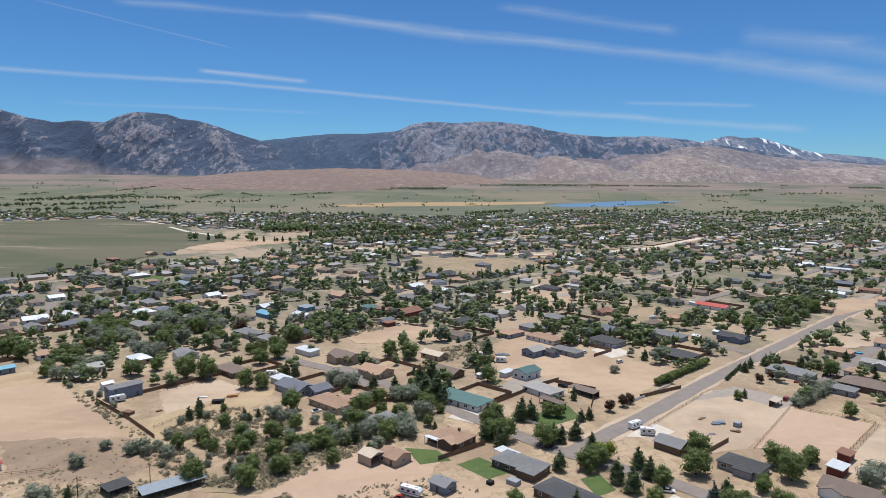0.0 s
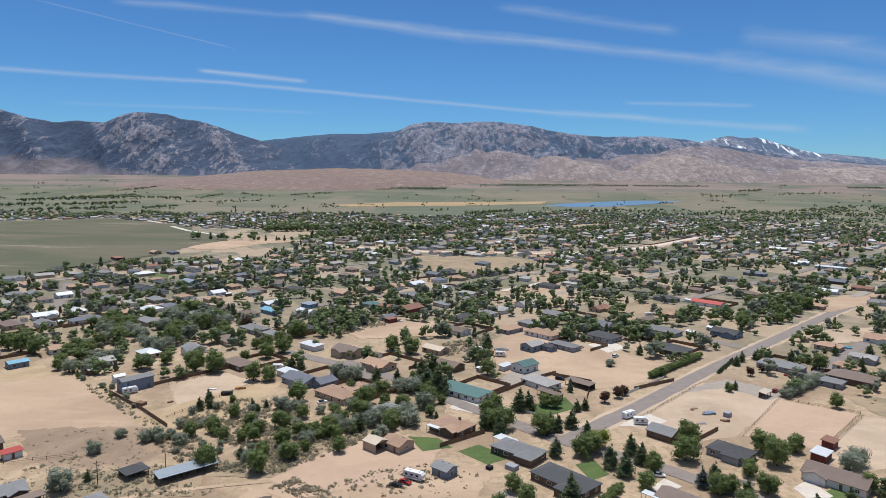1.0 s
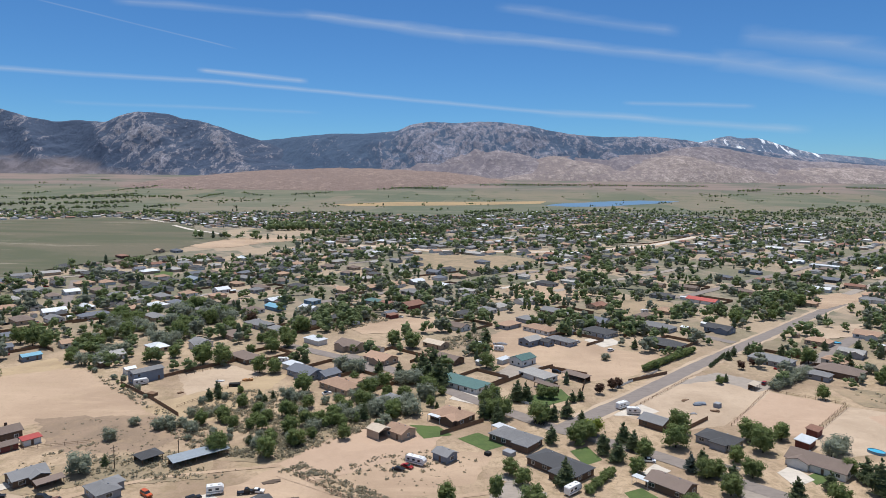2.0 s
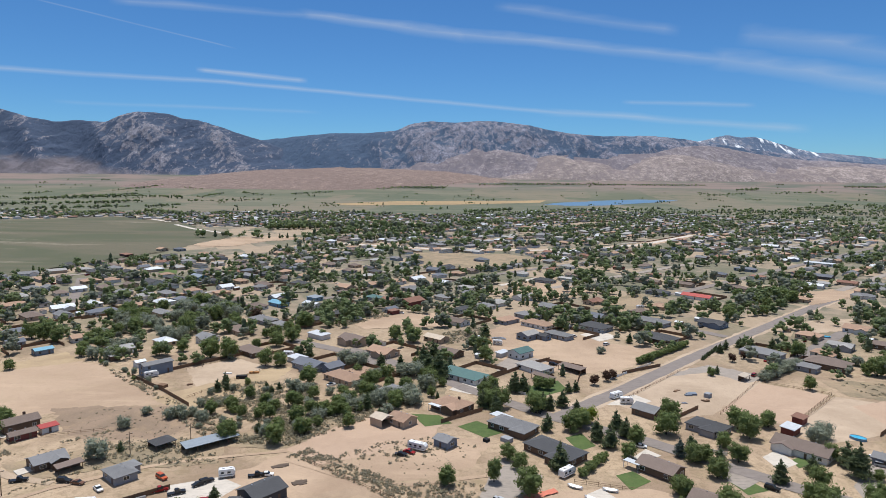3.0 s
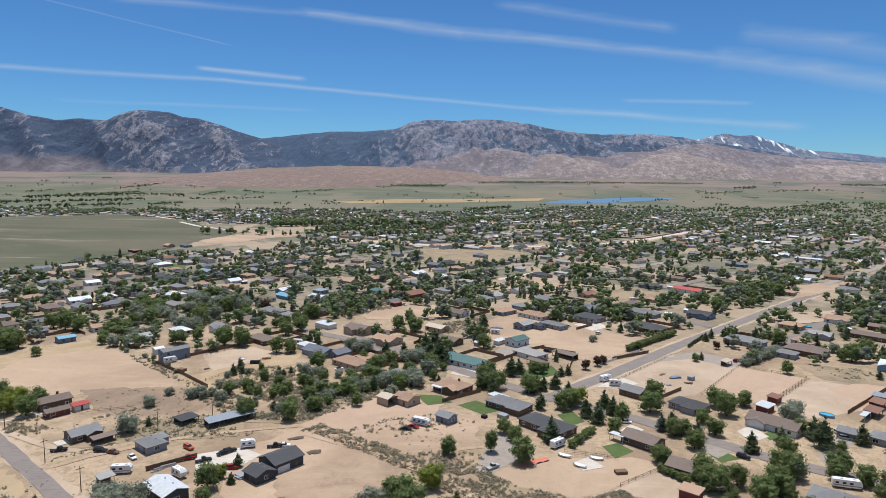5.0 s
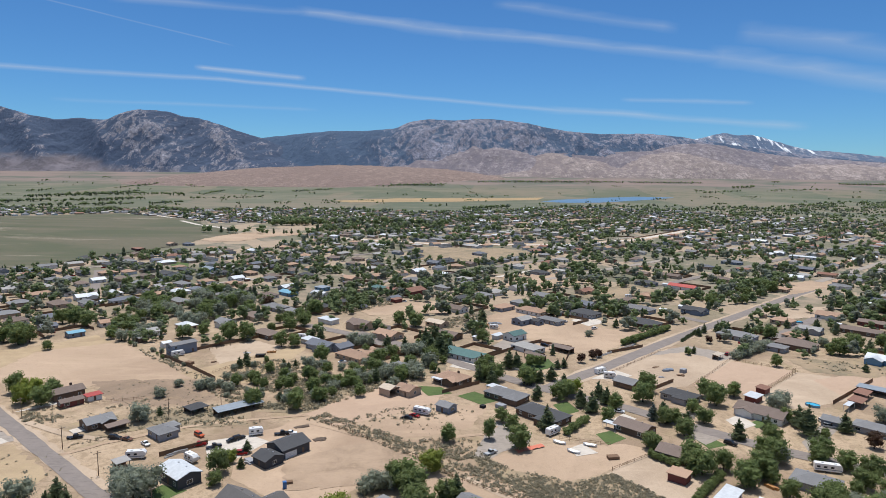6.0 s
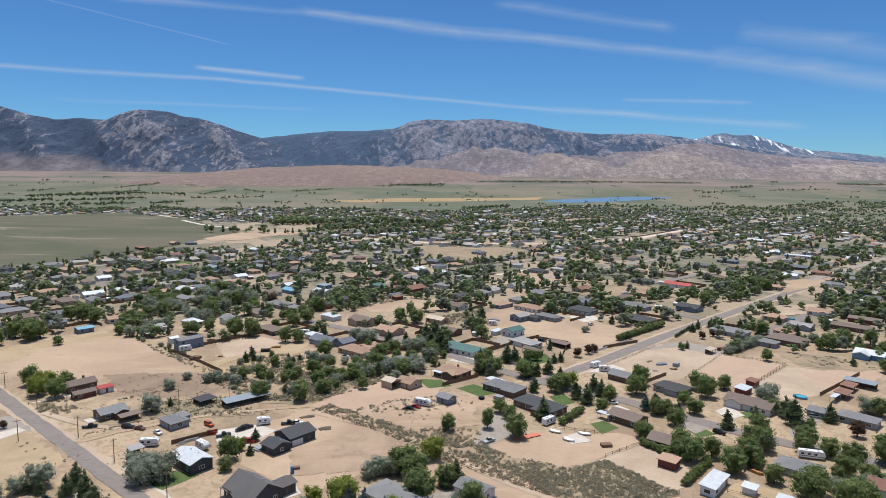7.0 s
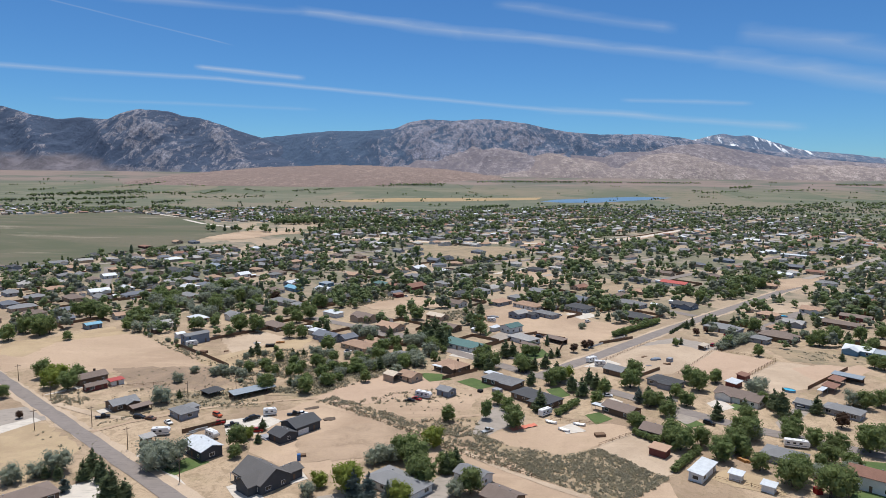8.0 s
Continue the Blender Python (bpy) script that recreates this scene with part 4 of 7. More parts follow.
def yard_fence(x, y, turn, w, d):
    """Board fence round three sides of a back yard, each side one run of boards."""
    root = new("fence")
    root.matrix_basis = pose(x, y, 0, rz=turn)
    tagged(root, "brown wooden board fence round a back yard", "fence", "lot fences")

    def run(length):
        def make():
            n = max(4, int(length / 1.2))
            s = Shape()
            s.v = [(i * length / n - length / 2, k * (.05 if i % 2 else .02), z if z < 1 else 1.75 + 0.05 * (i % 3)) for k in (-1, 1) for i in range(n + 1) for z in (0, 1.8)]
            m = 2 * (n + 1)
            for i in range(n):
                a = 2 * i
                s.f += [(a, a + 2, a + 3, a + 1), (a + m, a + m + 1, a + m + 3, a + m + 2), (a + 1, a + 3, a + m + 3, a + m + 1)]
            return s.mesh("fence_side", WOOD)
        return cached(("fence_side", length), make)
    part("fence_side", run(w), root, m=pose(0, d / 2, 0))
    part("fence_side", run(d), root, m=pose(-w / 2, 0, 0, rz=90))
    part("fence_side", run(d), root, m=pose(w / 2, 0, 0, rz=90))


def small_car(x, y, turn, colour):
    """A car far off."""
    root = new("car")
    root.matrix_basis = pose(x, y, 0.3, rz=turn)
    tagged(root, f"parked {colour} car beside a house", "car", "parked vehicles")
    part("body", cached(("fbody", colour), lambda: extruded([(-2.2, -.15), (2.2, -.15), (2.25, .5), (1.1, .68), (-1.7, .7), (-2.25, .6)], .9, .08).mesh("body", CARS[colour])), root)
    part("cabin_glass", cached("fglass", lambda: extruded([(1.0, .66), (.35, 1.15), (-1.1, 1.18), (-1.7, .68)], .82, .12).mesh("cabin_glass", GLASS)), root, "dark windows")


# ---- small things ----
STACK = paint("orange_lumber", (0.42, 0.21, 0.08))


def heap(x, y, turn, w, d, h, mat, name, label, category):
    """A box, stack or heap of a few uneven courses on the ground."""
    rng = random.Random(int(abs(x * 7 + y)))
    root = new(name)
    root.matrix_basis = pose(x, y, 0, rz=turn)
    tagged(root, label, category)
    if name in ("crate", "portable_toilet", "slab", "flatbed"):
        part("body", Shape().box(-w / 2, -d / 2, 0, w / 2, d / 2, h * 0.9, 0.03).mesh("body", mat), root)
        part("lid", Shape().box(-w / 2 - .05, -d / 2 - .05, h * 0.9, w / 2 + .05, d / 2 + .05, h, 0.1).mesh("lid", mat), root)
        return
    n = 6 if name != "lumber_pile" else 5
    for i in range(n):
        bw, bd = w * rng.uniform(0.3, 0.6), d * rng.uniform(0.3, 0.7)
        cx, cy = rng.uniform(-0.3, 0.3) * w, rng.uniform(-0.25, 0.25) * d
        bh = h * rng.uniform(0.4, 1.0)
        part("piece", Shape().box(-bw / 2, -bd / 2, 0, bw / 2, bd / 2, bh, 0.06 * bh).mesh("piece", mat), root, m=pose(cx, cy, 0, rz=rng.uniform(-25, 25)))


def hull(x, y, turn):
    root = new("boat_hull")
    root.matrix_basis = pose(x, y, 0.05, rz=turn)
    tagged(root, "small white curved hull lying on bare ground", "boat")
    s = Shape()
    for i in range(9):
        k = i / 8 * 2 - 1
        r = 0.9 * (1 - k * k) ** 0.5 + 0.05
        s.v += [(2.6 * k, -r, 0.7 + 0.3 * k * k), (2.6 * k, -r * 0.6, 0.1), (2.6 * k, r * 0.6, 0.1), (2.6 * k, r, 0.7 + 0.3 * k * k), (2.6 * k, 0, 0.4)]
    for i in range(8):
        a = 5 * i
        s.f += [(a + j, a + (j + 1) % 5, a + 5 + (j + 1) % 5, a + 5 + j) for j in range(5)]
    part("shell", s.mesh("shell", CARS["white"]), root)


def tarp_strip(x, y, turn, w, d):
    root = new("orange_tarp")
    root.matrix_basis = pose(x, y, 0.2, rz=turn)
    tagged(root, "long coral-orange tarp spread over the ground", "tarp")
    rng = random.Random(4)
    s = Shape()
    for j in range(4):
        for i in range(13):
            s.v.append((-w / 2 + i * w / 12, -d / 2 + j * d / 3 + rng.uniform(-.1, .1), rng.uniform(0.0, 0.35)))
    s.f = [(j * 13 + i, j * 13 + i + 1, j * 13 + i + 14, j * 13 + i + 13) for j in range(3) for i in range(12)]
    part("sheet", s.mesh("sheet", paint("coral_tarp", (0.62, 0.20, 0.13))), root)


def pool(x, y, w, d):
    root = new("swimming_pool")
    root.matrix_basis = pose(x, y, 0.02, rz=-45)
    tagged(root, "round-ended blue swimming pool above the ground", "pool")
    ring = [(w / 2 * math.cos(a) , d / 2 * math.sin(a)) for a in [2 * math.pi * i / 24 for i in range(24)]]
    s = Shape()
    s.v = [(p * k, q * k, z) for k, z in ((1, 0), (1, 1.0), (0.95, 1.0), (0.95, 0.8)) for p, q in ring]
    s.f = [(r * 24 + i, r * 24 + (i + 1) % 24, (r + 1) * 24 + (i + 1) % 24, (r + 1) * 24 + i) for r in range(3) for i in range(24)]
    part("rim", s.mesh("rim", WALLS["blue"]), root)
    part("water", Shape().add([(p * 0.95, q * 0.95, 0.82) for p, q in ring], [tuple(range(24))]).mesh("water", paint("pool_water", (0.08, 0.42, 0.62), 0.15)), root)


# ---- ground covers and roads ----
cover("meadow", MEADOW, 0.3, "wide grey-green grass meadow beside the town", "meadow", (-1350.1, 1215.6), (-958.2, 1296.9), (-809.5, 1430.4), (-563.4, 1252.4), (-475.6, 1111.2), (-376.8, 993.3), (-389.2, 879.6), (-393.7, 701.4), (-433.3, 654.0), (-440.9, 590.5), (-574.0, 509.8), frayed=4)
cover("dry_field", FIELD, 0.3, "ripe straw-coloured field across the valley floor", "field", (-467, 2191), (-279, 2451), (308, 2658), (263, 2453), (-55, 2214), (-388, 2080), frayed=4)
cover("reservoir", WATER, 0.35, "blue reservoir lying across the valley floor", "water", (258, 2301), (342, 2476), (517, 2659), (701, 2750), (860, 2727), (697, 2552), (463, 2265), (336, 2210), frayed=3)
cover("field", TILLED, 0.01, "large bare graded field of tan soil", "field", (-253.1, 253.5), (-239.3, 281.3), (-212.7, 304.2), (-170.3, 277.7), (-130.8, 238.1), (-163.8, 231.7), (-179.7, 221.2), (-218.3, 229.7), (-228.5, 219.5), frayed=3.0)
cover("field", BROWN_SOIL, 0.01, "strip of darker brown soil", "field", (-177.9, 230.7), (-130.5, 237.1), (-110.5, 220.7), (-114.4, 201.9), (-147.6, 199.6), (-164.2, 213.3), frayed=3.0)
cover("field", STRAW, 0.01, "dry yellow grass strip", "field", (-268.0, 273.9), (-246.6, 287.4), (-225.7, 318.2), (-206.1, 301.8), (-237.0, 277.6), (-236.0, 247.0), (-250.8, 250.3), frayed=2)
cover("field", STRAW, 0.01, "dry yellow grass lot", "field", (-141.9, 245.5), (-108.7, 292.9), (-89.9, 299.8), (-100.6, 233.4), (-120.3, 232.0), frayed=1.5)
cover("field", PALE_SAND, 0.01, "bare pale graded lot", "field", (-146.2, 292.7), (-124.6, 311.3), (-102.8, 296.1), (-128.6, 262.9), frayed=1)
cover("paddock", SAND, 0.01, "bare sandy paddock", "paddock", (-68.3, 197.3), (-47.5, 225.2), (-37.9, 238.0), (-8.7, 227.9), (-13.4, 208.9), (-41.8, 188.1), (-53.1, 182.5), frayed=1)
cover("lot", TILLED, 0.01, "bare graded building lot", "lot", (-84.8, 167.5), (-65.2, 193.0), (-53.1, 182.5), (-16.1, 155.6), (-35.0, 130.6), (-47.5, 116.2), (-76.7, 136.4), frayed=1.2)
cover("lot", TILLED, 0.01, "bare graded lot with wheel tracks", "lot", (-43.9, 185.9), (-16.0, 208.7), (10.3, 210.5), (2.4, 184.2), (-18.5, 173.0), (-29.9, 171.1), frayed=1.5)
cover("arena", SAND, 0.01, "smooth pinkish riding arena", "arena", (108.4, 243.7), (142.8, 288.3), (169.7, 270.7), (132.3, 230.8))
cover("arena", PALE_SAND, 0.01, "pale sandy corral", "arena", (130.9, 227.2), (169.9, 268.6), (185.8, 261.3), (181.0, 230.7), (152.9, 217.2), (132.1, 211.0), frayed=0.6)
cover("arena", SAND, 0.01, "tan sand arena", "arena", (171.5, 256.2), (209.2, 271.5), (213.6, 256.2), (173.5, 221.8), frayed=0.5)
cover("lot", PALE_SAND, 0.01, "bare pale lot used for storage", "lot", (64.8, 252.4), (116.3, 310.7), (156.5, 300.5), (105.5, 241.6), (83.9, 234.5), frayed=1)
cover("lot", TILLED, 0.01, "bare tan lot", "lot", (8.9, 157.2), (31.8, 169.0), (59.5, 172.0), (69.5, 166.7), (45.9, 146.4), (34.7, 140.4), (16.9, 147.1), frayed=1.2)
cover("lot", PALE_SAND, 0.01, "bare pale sandy lot", "lot", (47.9, 146.6), (63.9, 161.8), (79.9, 164.5), (84.7, 146.4), (70.8, 127.4), (63.9, 122.9), (53.1, 142.0), frayed=1.0)
cover("lot", TILLED, 0.01, "bare pale dry lot", "lot", (10.7, 383.8), (35.7, 421.9), (84.1, 360.5), (118.0, 343.3), (81.0, 305.2), (54.2, 295.2), (16.7, 319.8), frayed=1.5)
cover("lot", TILLED, 0.01, "bare tan lot below the houses", "lot", (-3.8, 140.9), (8.2, 131.4), (26.5, 120.7), (46.3, 109.7), (67.5, 111.0), (68.0, 121.2), (52.6, 122.2), (35.8, 121.2), (16.3, 136.4), (0.3, 146.1), frayed=0.8)
cover("lot", TILLED, 0.01, "bare tan strip lot", "lot", (-10.2, 145.4), (45.7, 106.8), (14.4, 105.0), (-15.0, 126.5), frayed=0.8)
cover("lot", STRAW, 0.015, "bare dry lot beside the road", "lot", (-178.6, 150.7), (-165.8, 158.5), (-136.9, 135.0), (-138.4, 110.8), (-146.5, 106.4), frayed=1.5)
cover("pad", GRAVEL, 0.01, "grey gravel parking pad", "pad", (3.4, 157.9), (7.0, 173.5), (10.3, 191.6), (14.6, 189.8), (25.9, 179.2), (24.0, 169.7), (13.4, 162.0), (9.3, 156.1), frayed=0.7)
cover("pad", GRAVEL, 0.01, "grey gravel yard beside a barn", "pad", (14.6, 308.1), (22.2, 323.2), (36.6, 324.3), (45.0, 319.1), (28.1, 303.7), (15.7, 289.6), frayed=0.7)
cover("pad", GRAVEL, 0.01, "grey gravel strip along a lot", "pad", (84.0, 287.4), (130.3, 317.3), (155.5, 297.9), (138.4, 286.7), (124.2, 303.2), frayed=1)
cover("pad", CONCRETE, 0.01, "pale concrete pad", "pad", (-181.8, 155.1), (-174.2, 164.1), (-168.5, 160.8), (-175.6, 146.5))
cover("pad", GRAVEL, 0.01, "grey gravel yard", "pad", (-202.5, 164.1), (-182.6, 176.6), (-159.5, 166.9), (-168.1, 160.2), (-173.8, 163.5), (-187.4, 144.7), frayed=0.5)
cover("slab", CONCRETE, 0.1, "new white concrete foundation slab", "slab", (38.3, 166.4), (43.9, 171.0), (48.4, 163.1), (40.2, 159.7))
cover("drive", CONCRETE, 0.01, "pale concrete drive", "drive", (-96.6, 164.9), (-81.6, 172.1), (-72.9, 166.4), (-80.8, 148.8), (-90.3, 150.9), frayed=0.6)
cover("drive", CONCRETE, 0.01, "pale gravel drive", "drive", (52.8, 251.5), (74.1, 270.2), (83.5, 256.9), (76.3, 251.2), (64.4, 250.4), frayed=0.6)
cover("drive", CONCRETE, 0.01, "white gravel yard by a house", "drive", (-187.1, 189.2), (-177.6, 205.6), (-173.6, 201.0), (-184.4, 190.8), frayed=0.3)
cover("drive", CONCRETE, 0.01, "pale gravel yard", "drive", (-127.0, 104.6), (-119.6, 113.9), (-109.3, 108.7), (-110.4, 97.7), (-122.2, 97.1), frayed=0.8)
cover("drive", CONCRETE, 0.01, "dusty concrete drive", "drive", (-118.7, 128.1), (-111.7, 134.2), (-87.9, 109.9), (-93.3, 105.9), frayed=0.8)
cover("lawn", LAWN, 0.01, "small bright green lawn", "lawn", (-3.6, 221.2), (4.3, 227.9), (15.0, 216.6), (7.1, 210.3), frayed=0.4)
cover("lawn", LAWN, 0.01, "green yard lawn", "lawn", (-101.1, 120.4), (-96.7, 130.4), (-87.1, 127.4), (-94.6, 116.6), frayed=0.6)
cover("lawn", LAWN, 0.01, "green yard lawn behind a house", "lawn", (38.2, 212.4), (45.2, 217.0), (48.7, 205.3), (41.6, 200.3), frayed=0.4)
cover("lawn", LAWN, 0.01, "green lawn in a yard", "lawn", (50.8, 180.8), (57.4, 184.5), (61.7, 177.1), (53.5, 170.4), frayed=0.5)
cover("lawn", LAWN, 0.01, "green front lawn", "lawn", (88.1, 176.9), (94.4, 180.5), (98.1, 172.7), (90.2, 169.2), frayed=0.4)
cover("lawn", LAWN, 0.01, "green front lawn beside a drive", "lawn", (116.3, 196.6), (123.1, 201.4), (126.4, 194.5), (116.3, 190.4), frayed=0.4)
cover("lawn", LAWN, 0.01, "green backyard lawn", "lawn", (-23.7, 234.2), (-11.7, 233.2), (-5.9, 224.5), (-16.7, 220.3), frayed=0.6)
cover("lawn", LAWN, 0.01, "green lawn strip behind trees", "lawn", (22.7, 268.6), (44.7, 284.4), (47.8, 270.5), (32.7, 258.4), frayed=0.6)
cover("lawn", LAWN, 0.01, "green lawn by a house", "lawn", (219.1, 289.3), (230.5, 282.0), (218.5, 266.8), (208.8, 273.6), frayed=0.6)
cover("lawn", LAWN, 0.01, "green lawn beside a white house", "lawn", (137.0, 142.5), (149.4, 140.9), (145.1, 134.0), (134.1, 135.5), frayed=0.6)
cover("lawn", LAWN, 0.01, "green lawn", "lawn", (125.5, 118.8), (138.4, 119.5), (131.4, 108.4), (119.4, 111.1), frayed=0.6)
cover("lawn", LAWN, 0.3, "bright green park lawn among houses", "lawn", (-315.9, 616.5), (-316.5, 634.6), (-302.1, 628.6), (-289.0, 595.2), (-302.9, 593.9), frayed=1)
cover("lot", TILLED, 0.21, "bare pale lot beyond the meadow", "lot", (-404.2, 882.1), (-388.9, 920.6), (-361.3, 984.6), (-291.6, 1006.2), (-247.5, 981.4), (-305.2, 923.7), (-327.6, 859.2), (-364.3, 845.8), frayed=4)
cover("lot", WEEDS, 0.25, "weedy open lot", "lot", (-72.3, 814.2), (47.5, 810.6), (85.2, 772.1), (22.2, 668.4), (-54.8, 684.5), frayed=3)
cover("lot", TILLED, 0.2, "bare pale lots among the houses", "lot", (34.5, 579.3), (68.2, 613.0), (108.0, 545.2), (72.9, 495.8), (30.9, 514.3), frayed=2)
cover("lot", WEEDS, 0.2, "dry weedy pasture", "lot", (86.7, 476.6), (147.6, 536.3), (169.9, 493.6), (153.0, 454.3), (105.4, 450.4), frayed=2)
cover("lot", TILLED, 0.2, "bare tan lot at the crossing", "lot", (285.2, 548.4), (349.3, 579.9), (339.1, 541.0), (273.2, 492.1), frayed=2)
cover("lot", PALE_SAND, 0.2, "bare pale lots", "lot", (227.6, 428.0), (279.1, 444.0), (250.8, 404.7), (213.2, 389.7), frayed=1.2)
cover("lot", STRAW, 0.2, "bare straw-coloured yard", "lot", (279.2, 415.4), (320.4, 419.0), (304.9, 393.8), (272.2, 398.7), frayed=1.2)
cover("lot", TILLED, 0.1, "dusty horse yard", "lot", (-78.7, 400.5), (-60.7, 429.3), (-25.0, 439.9), (-14.3, 395.7), (-35.3, 393.8), (-67.8, 384.8), frayed=1.2)
cover("lot", WEEDS, 0.01, "weedy open ground", "lot", (175.8, 292.0), (215.9, 295.1), (228.1, 272.9), (203.0, 260.5), (177.7, 269.1), frayed=1.5)
cover("track", PALE_SAND, 0.01, "pale dirt shoulder of the road", "shoulder", (-240.0, 223.3), (-231.7, 223.9), (-87.9, 109.9), (-70.2, 96.7), (-76.9, 96.3), (-93.0, 105.1), (-229.0, 208.7), frayed=0.8)
road("road", ASPHALT, 0.14, 5.9, "old cracked grey asphalt road", (-267.0, 246.8), (-223.5, 212.6), (-142.7, 146.4), (-87.6, 101.2), (-60.5, 79.1))
road("verge", PALE_SAND, 0.10, 12.5, "pale dusty verge of the main road", (46.0, 242.0), (74.6, 272.5), (123.0, 328.3), (276.9, 492.0), (330.8, 545.3), wobble=0.9)
road("road", ASPHALT, 0.14, 8.2, "wide grey asphalt road running up the valley", (35.4, 231.1), (74.6, 272.5), (123.0, 328.3), (276.9, 492.0), (330.8, 545.3))
road("road", ASPHALT, 0.14, 7.6, "grey asphalt side street", (-68.3, 336.0), (-31.7, 301.7), (-0.7, 269.1), (34.9, 234.7), (70.1, 209.9), (93.9, 187.6), (114.8, 169.6), (157.4, 143.7))
road("road", ASPHALT, 0.14, 7.5, "grey asphalt lane", (146.4, 403.7), (164.1, 381.7))
road("road", ASPHALT, 0.14, 8.0, "grey asphalt street among houses", (170.1, 317.7), (225.7, 377.8), (267.2, 420.7))
road("road", ASPHALT, 0.14, 8.0, "grey asphalt street between houses", (-108.5, 354.8), (-67.0, 328.1), (-45.4, 300.6))
road("road", ASPHALT, 0.14, 8.0, "grey asphalt street in a subdivision", (-305.7, 451.7), (-333.2, 506.1), (-369.1, 571.6))
road("road", CONCRETE, 0.3, 9.0, "pale road crossing the town", (-572.0, 1222.6), (-499.1, 1131.0), (-393.6, 1038.1))
road("verge", TILLED, 0.28, 26.0, "bare tan verge along a town road", (-184.7, 911.9), (-53.9, 858.9), (86.9, 856.3), (164.0, 877.9), (258.0, 951.2), (389.0, 1123.9), wobble=3.0)
road("road", CONCRETE, 0.3, 10.0, "pale straight road through the town", (-184.7, 911.9), (-53.9, 858.9), (86.9, 856.3), (164.0, 877.9), (258.0, 951.2), (389.0, 1123.9))
road("road", CONCRETE, 0.3, 8.0, "pale dirt road", (-985.9, 1185.9), (-926.9, 1254.1), (-825.8, 1371.2), (-762.4, 1438.7), (-590.6, 1262.8))
road("road", CONCRETE, 0.3, 10.0, "pale dirt road far off", (649.1, 1381.4), (796.2, 1534.7), (974.9, 1769.7))
road("road", CONCRETE, 0.3, 6.0, "pale lane between lots", (28.8, 564.6), (68.2, 613.0))
cover("drive", CONCRETE, 0.01, "pale concrete drive in front of a garage", "drive", (107.4, 198.9), (115.2, 205.3), (117.7, 193.9), (108.7, 187.9), frayed=0.2)
cover("drive", GRAVEL, 0.01, "grey gravel drive between trees", "drive", (127.7, 177.6), (150.0, 201.8), (157.4, 200.8), (134.2, 175.6), (126.0, 169.2), frayed=0.6)
cover("drive", CONCRETE, 0.01, "pale concrete drive beside a house", "drive", (60.1, 195.7), (66.7, 203.5), (70.9, 197.9), (62.9, 190.3), frayed=0.2)
cover("drive", GRAVEL, 0.01, "grey drive leading to a house", "drive", (85.4, 183.1), (92.3, 190.2), (98.2, 179.4), (90.2, 172.8), frayed=0.4)
cover("drive", CONCRETE, 0.01, "white concrete apron at a house", "drive", (-75.1, 109.9), (-69.5, 114.9), (-60.0, 102.4), (-68.0, 100.2), frayed=0.2)
cover("drive", CONCRETE, 0.01, "pale concrete terrace", "drive", (-59.1, 117.6), (-53.6, 122.0), (-50.4, 116.9), (-54.9, 112.7), frayed=0.2)
cover("drive", GRAVEL, 0.01, "grey gravel yard between houses", "drive", (-44.9, 105.1), (-31.7, 110.2), (-19.7, 99.6), (-43.3, 98.3), frayed=0.6)
cover("drive", GRAVEL, 0.01, "grey gravel yard beside trees", "drive", (-11.9, 115.2), (-5.3, 124.5), (-1.0, 119.0), (-4.6, 103.9), (-12.4, 103.5), frayed=0.6)
cover("lot", CHURNED, 0.02, "brown churned soil over a bare lot", "lot", (-63.5, 149.9), (-48.7, 160.3), (-33.7, 168.3), (-19.7, 156.5), (-35.4, 133.3), (-56.5, 128.8), frayed=2.5)
cover("lot", STRAW, 0.01, "dry yellow grass pen", "pen", (81.6, 126.0), (91.7, 133.0), (107.6, 122.3), (101.7, 113.7), (88.3, 119.6), frayed=0.6)
cover("drive", CONCRETE, 0.01, "pale drive by a green-roofed house", "drive", (-8.5, 266.3), (-2.4, 280.8), (7.2, 272.0), (2.4, 260.5), frayed=0.3)
cover("drive", CONCRETE, 0.01, "pale drives of several houses", "drive", (71.6, 381.3), (85.9, 394.3), (94.8, 375.8), (80.7, 363.7), frayed=0.3)
cover("field", WEEDS, 0.01, "weedy ground under the trees", "lot", (-88.9, 195.9), (-75.0, 235.3), (-44.1, 263.6), (-11.3, 303.3), (-9.6, 255.3), (-37.9, 238.0), (-65.9, 195.9), frayed=2.0)
cover("field", WEEDS, 0.01, "weedy strip along a ditch", "lot", (-160.5, 176.7), (-136.4, 192.6), (-109.3, 202.2), (-91.3, 203.5), (-87.0, 181.6), (-123.6, 175.8), (-148.0, 163.3), frayed=1.5)

# ---- houses near the road ----
house(-131.7, 94.8, 51.5, 17.8, 9.6, "hip", "brown", "brown")
house(-176.6, 208.7, 51.5, 12.6, 8.0, "gable", "brown", "brown", eave=3.4, chimney=True)
house(-168.8, 199.1, 51.5, 8.9, 4.8, "gable", "brown", "red", eave=2.5)
house(-163.0, 206.2, 51.5, 5.9, 3.6, "flat", "red", "white", name="shed", eave=2.4, label="small white shed with a red roof edge")
house(-144.6, 177.3, 51.5, 10.4, 8.0, "gable", "grey", "brown", wing=(2.2, -3.2, 5.9, 5.2, "gable"))
house(-114.5, 169.2, -38.5, 9.6, 7.2, "hip", "grey", "grey", wing=(-2.2, 3.2, 6.7, 5.2, "hip"))
house(-92.6, 134.3, -38.5, 12.9, 8.0, "gable", "white", "dark", eave=3.6, pitch=0.32, name="shop", detail=2)
house(-63.4, 158.3, 51.5, 11.5, 9.6, "gable", "dark", "dark", eave=3.4, wing=None, garage=0)
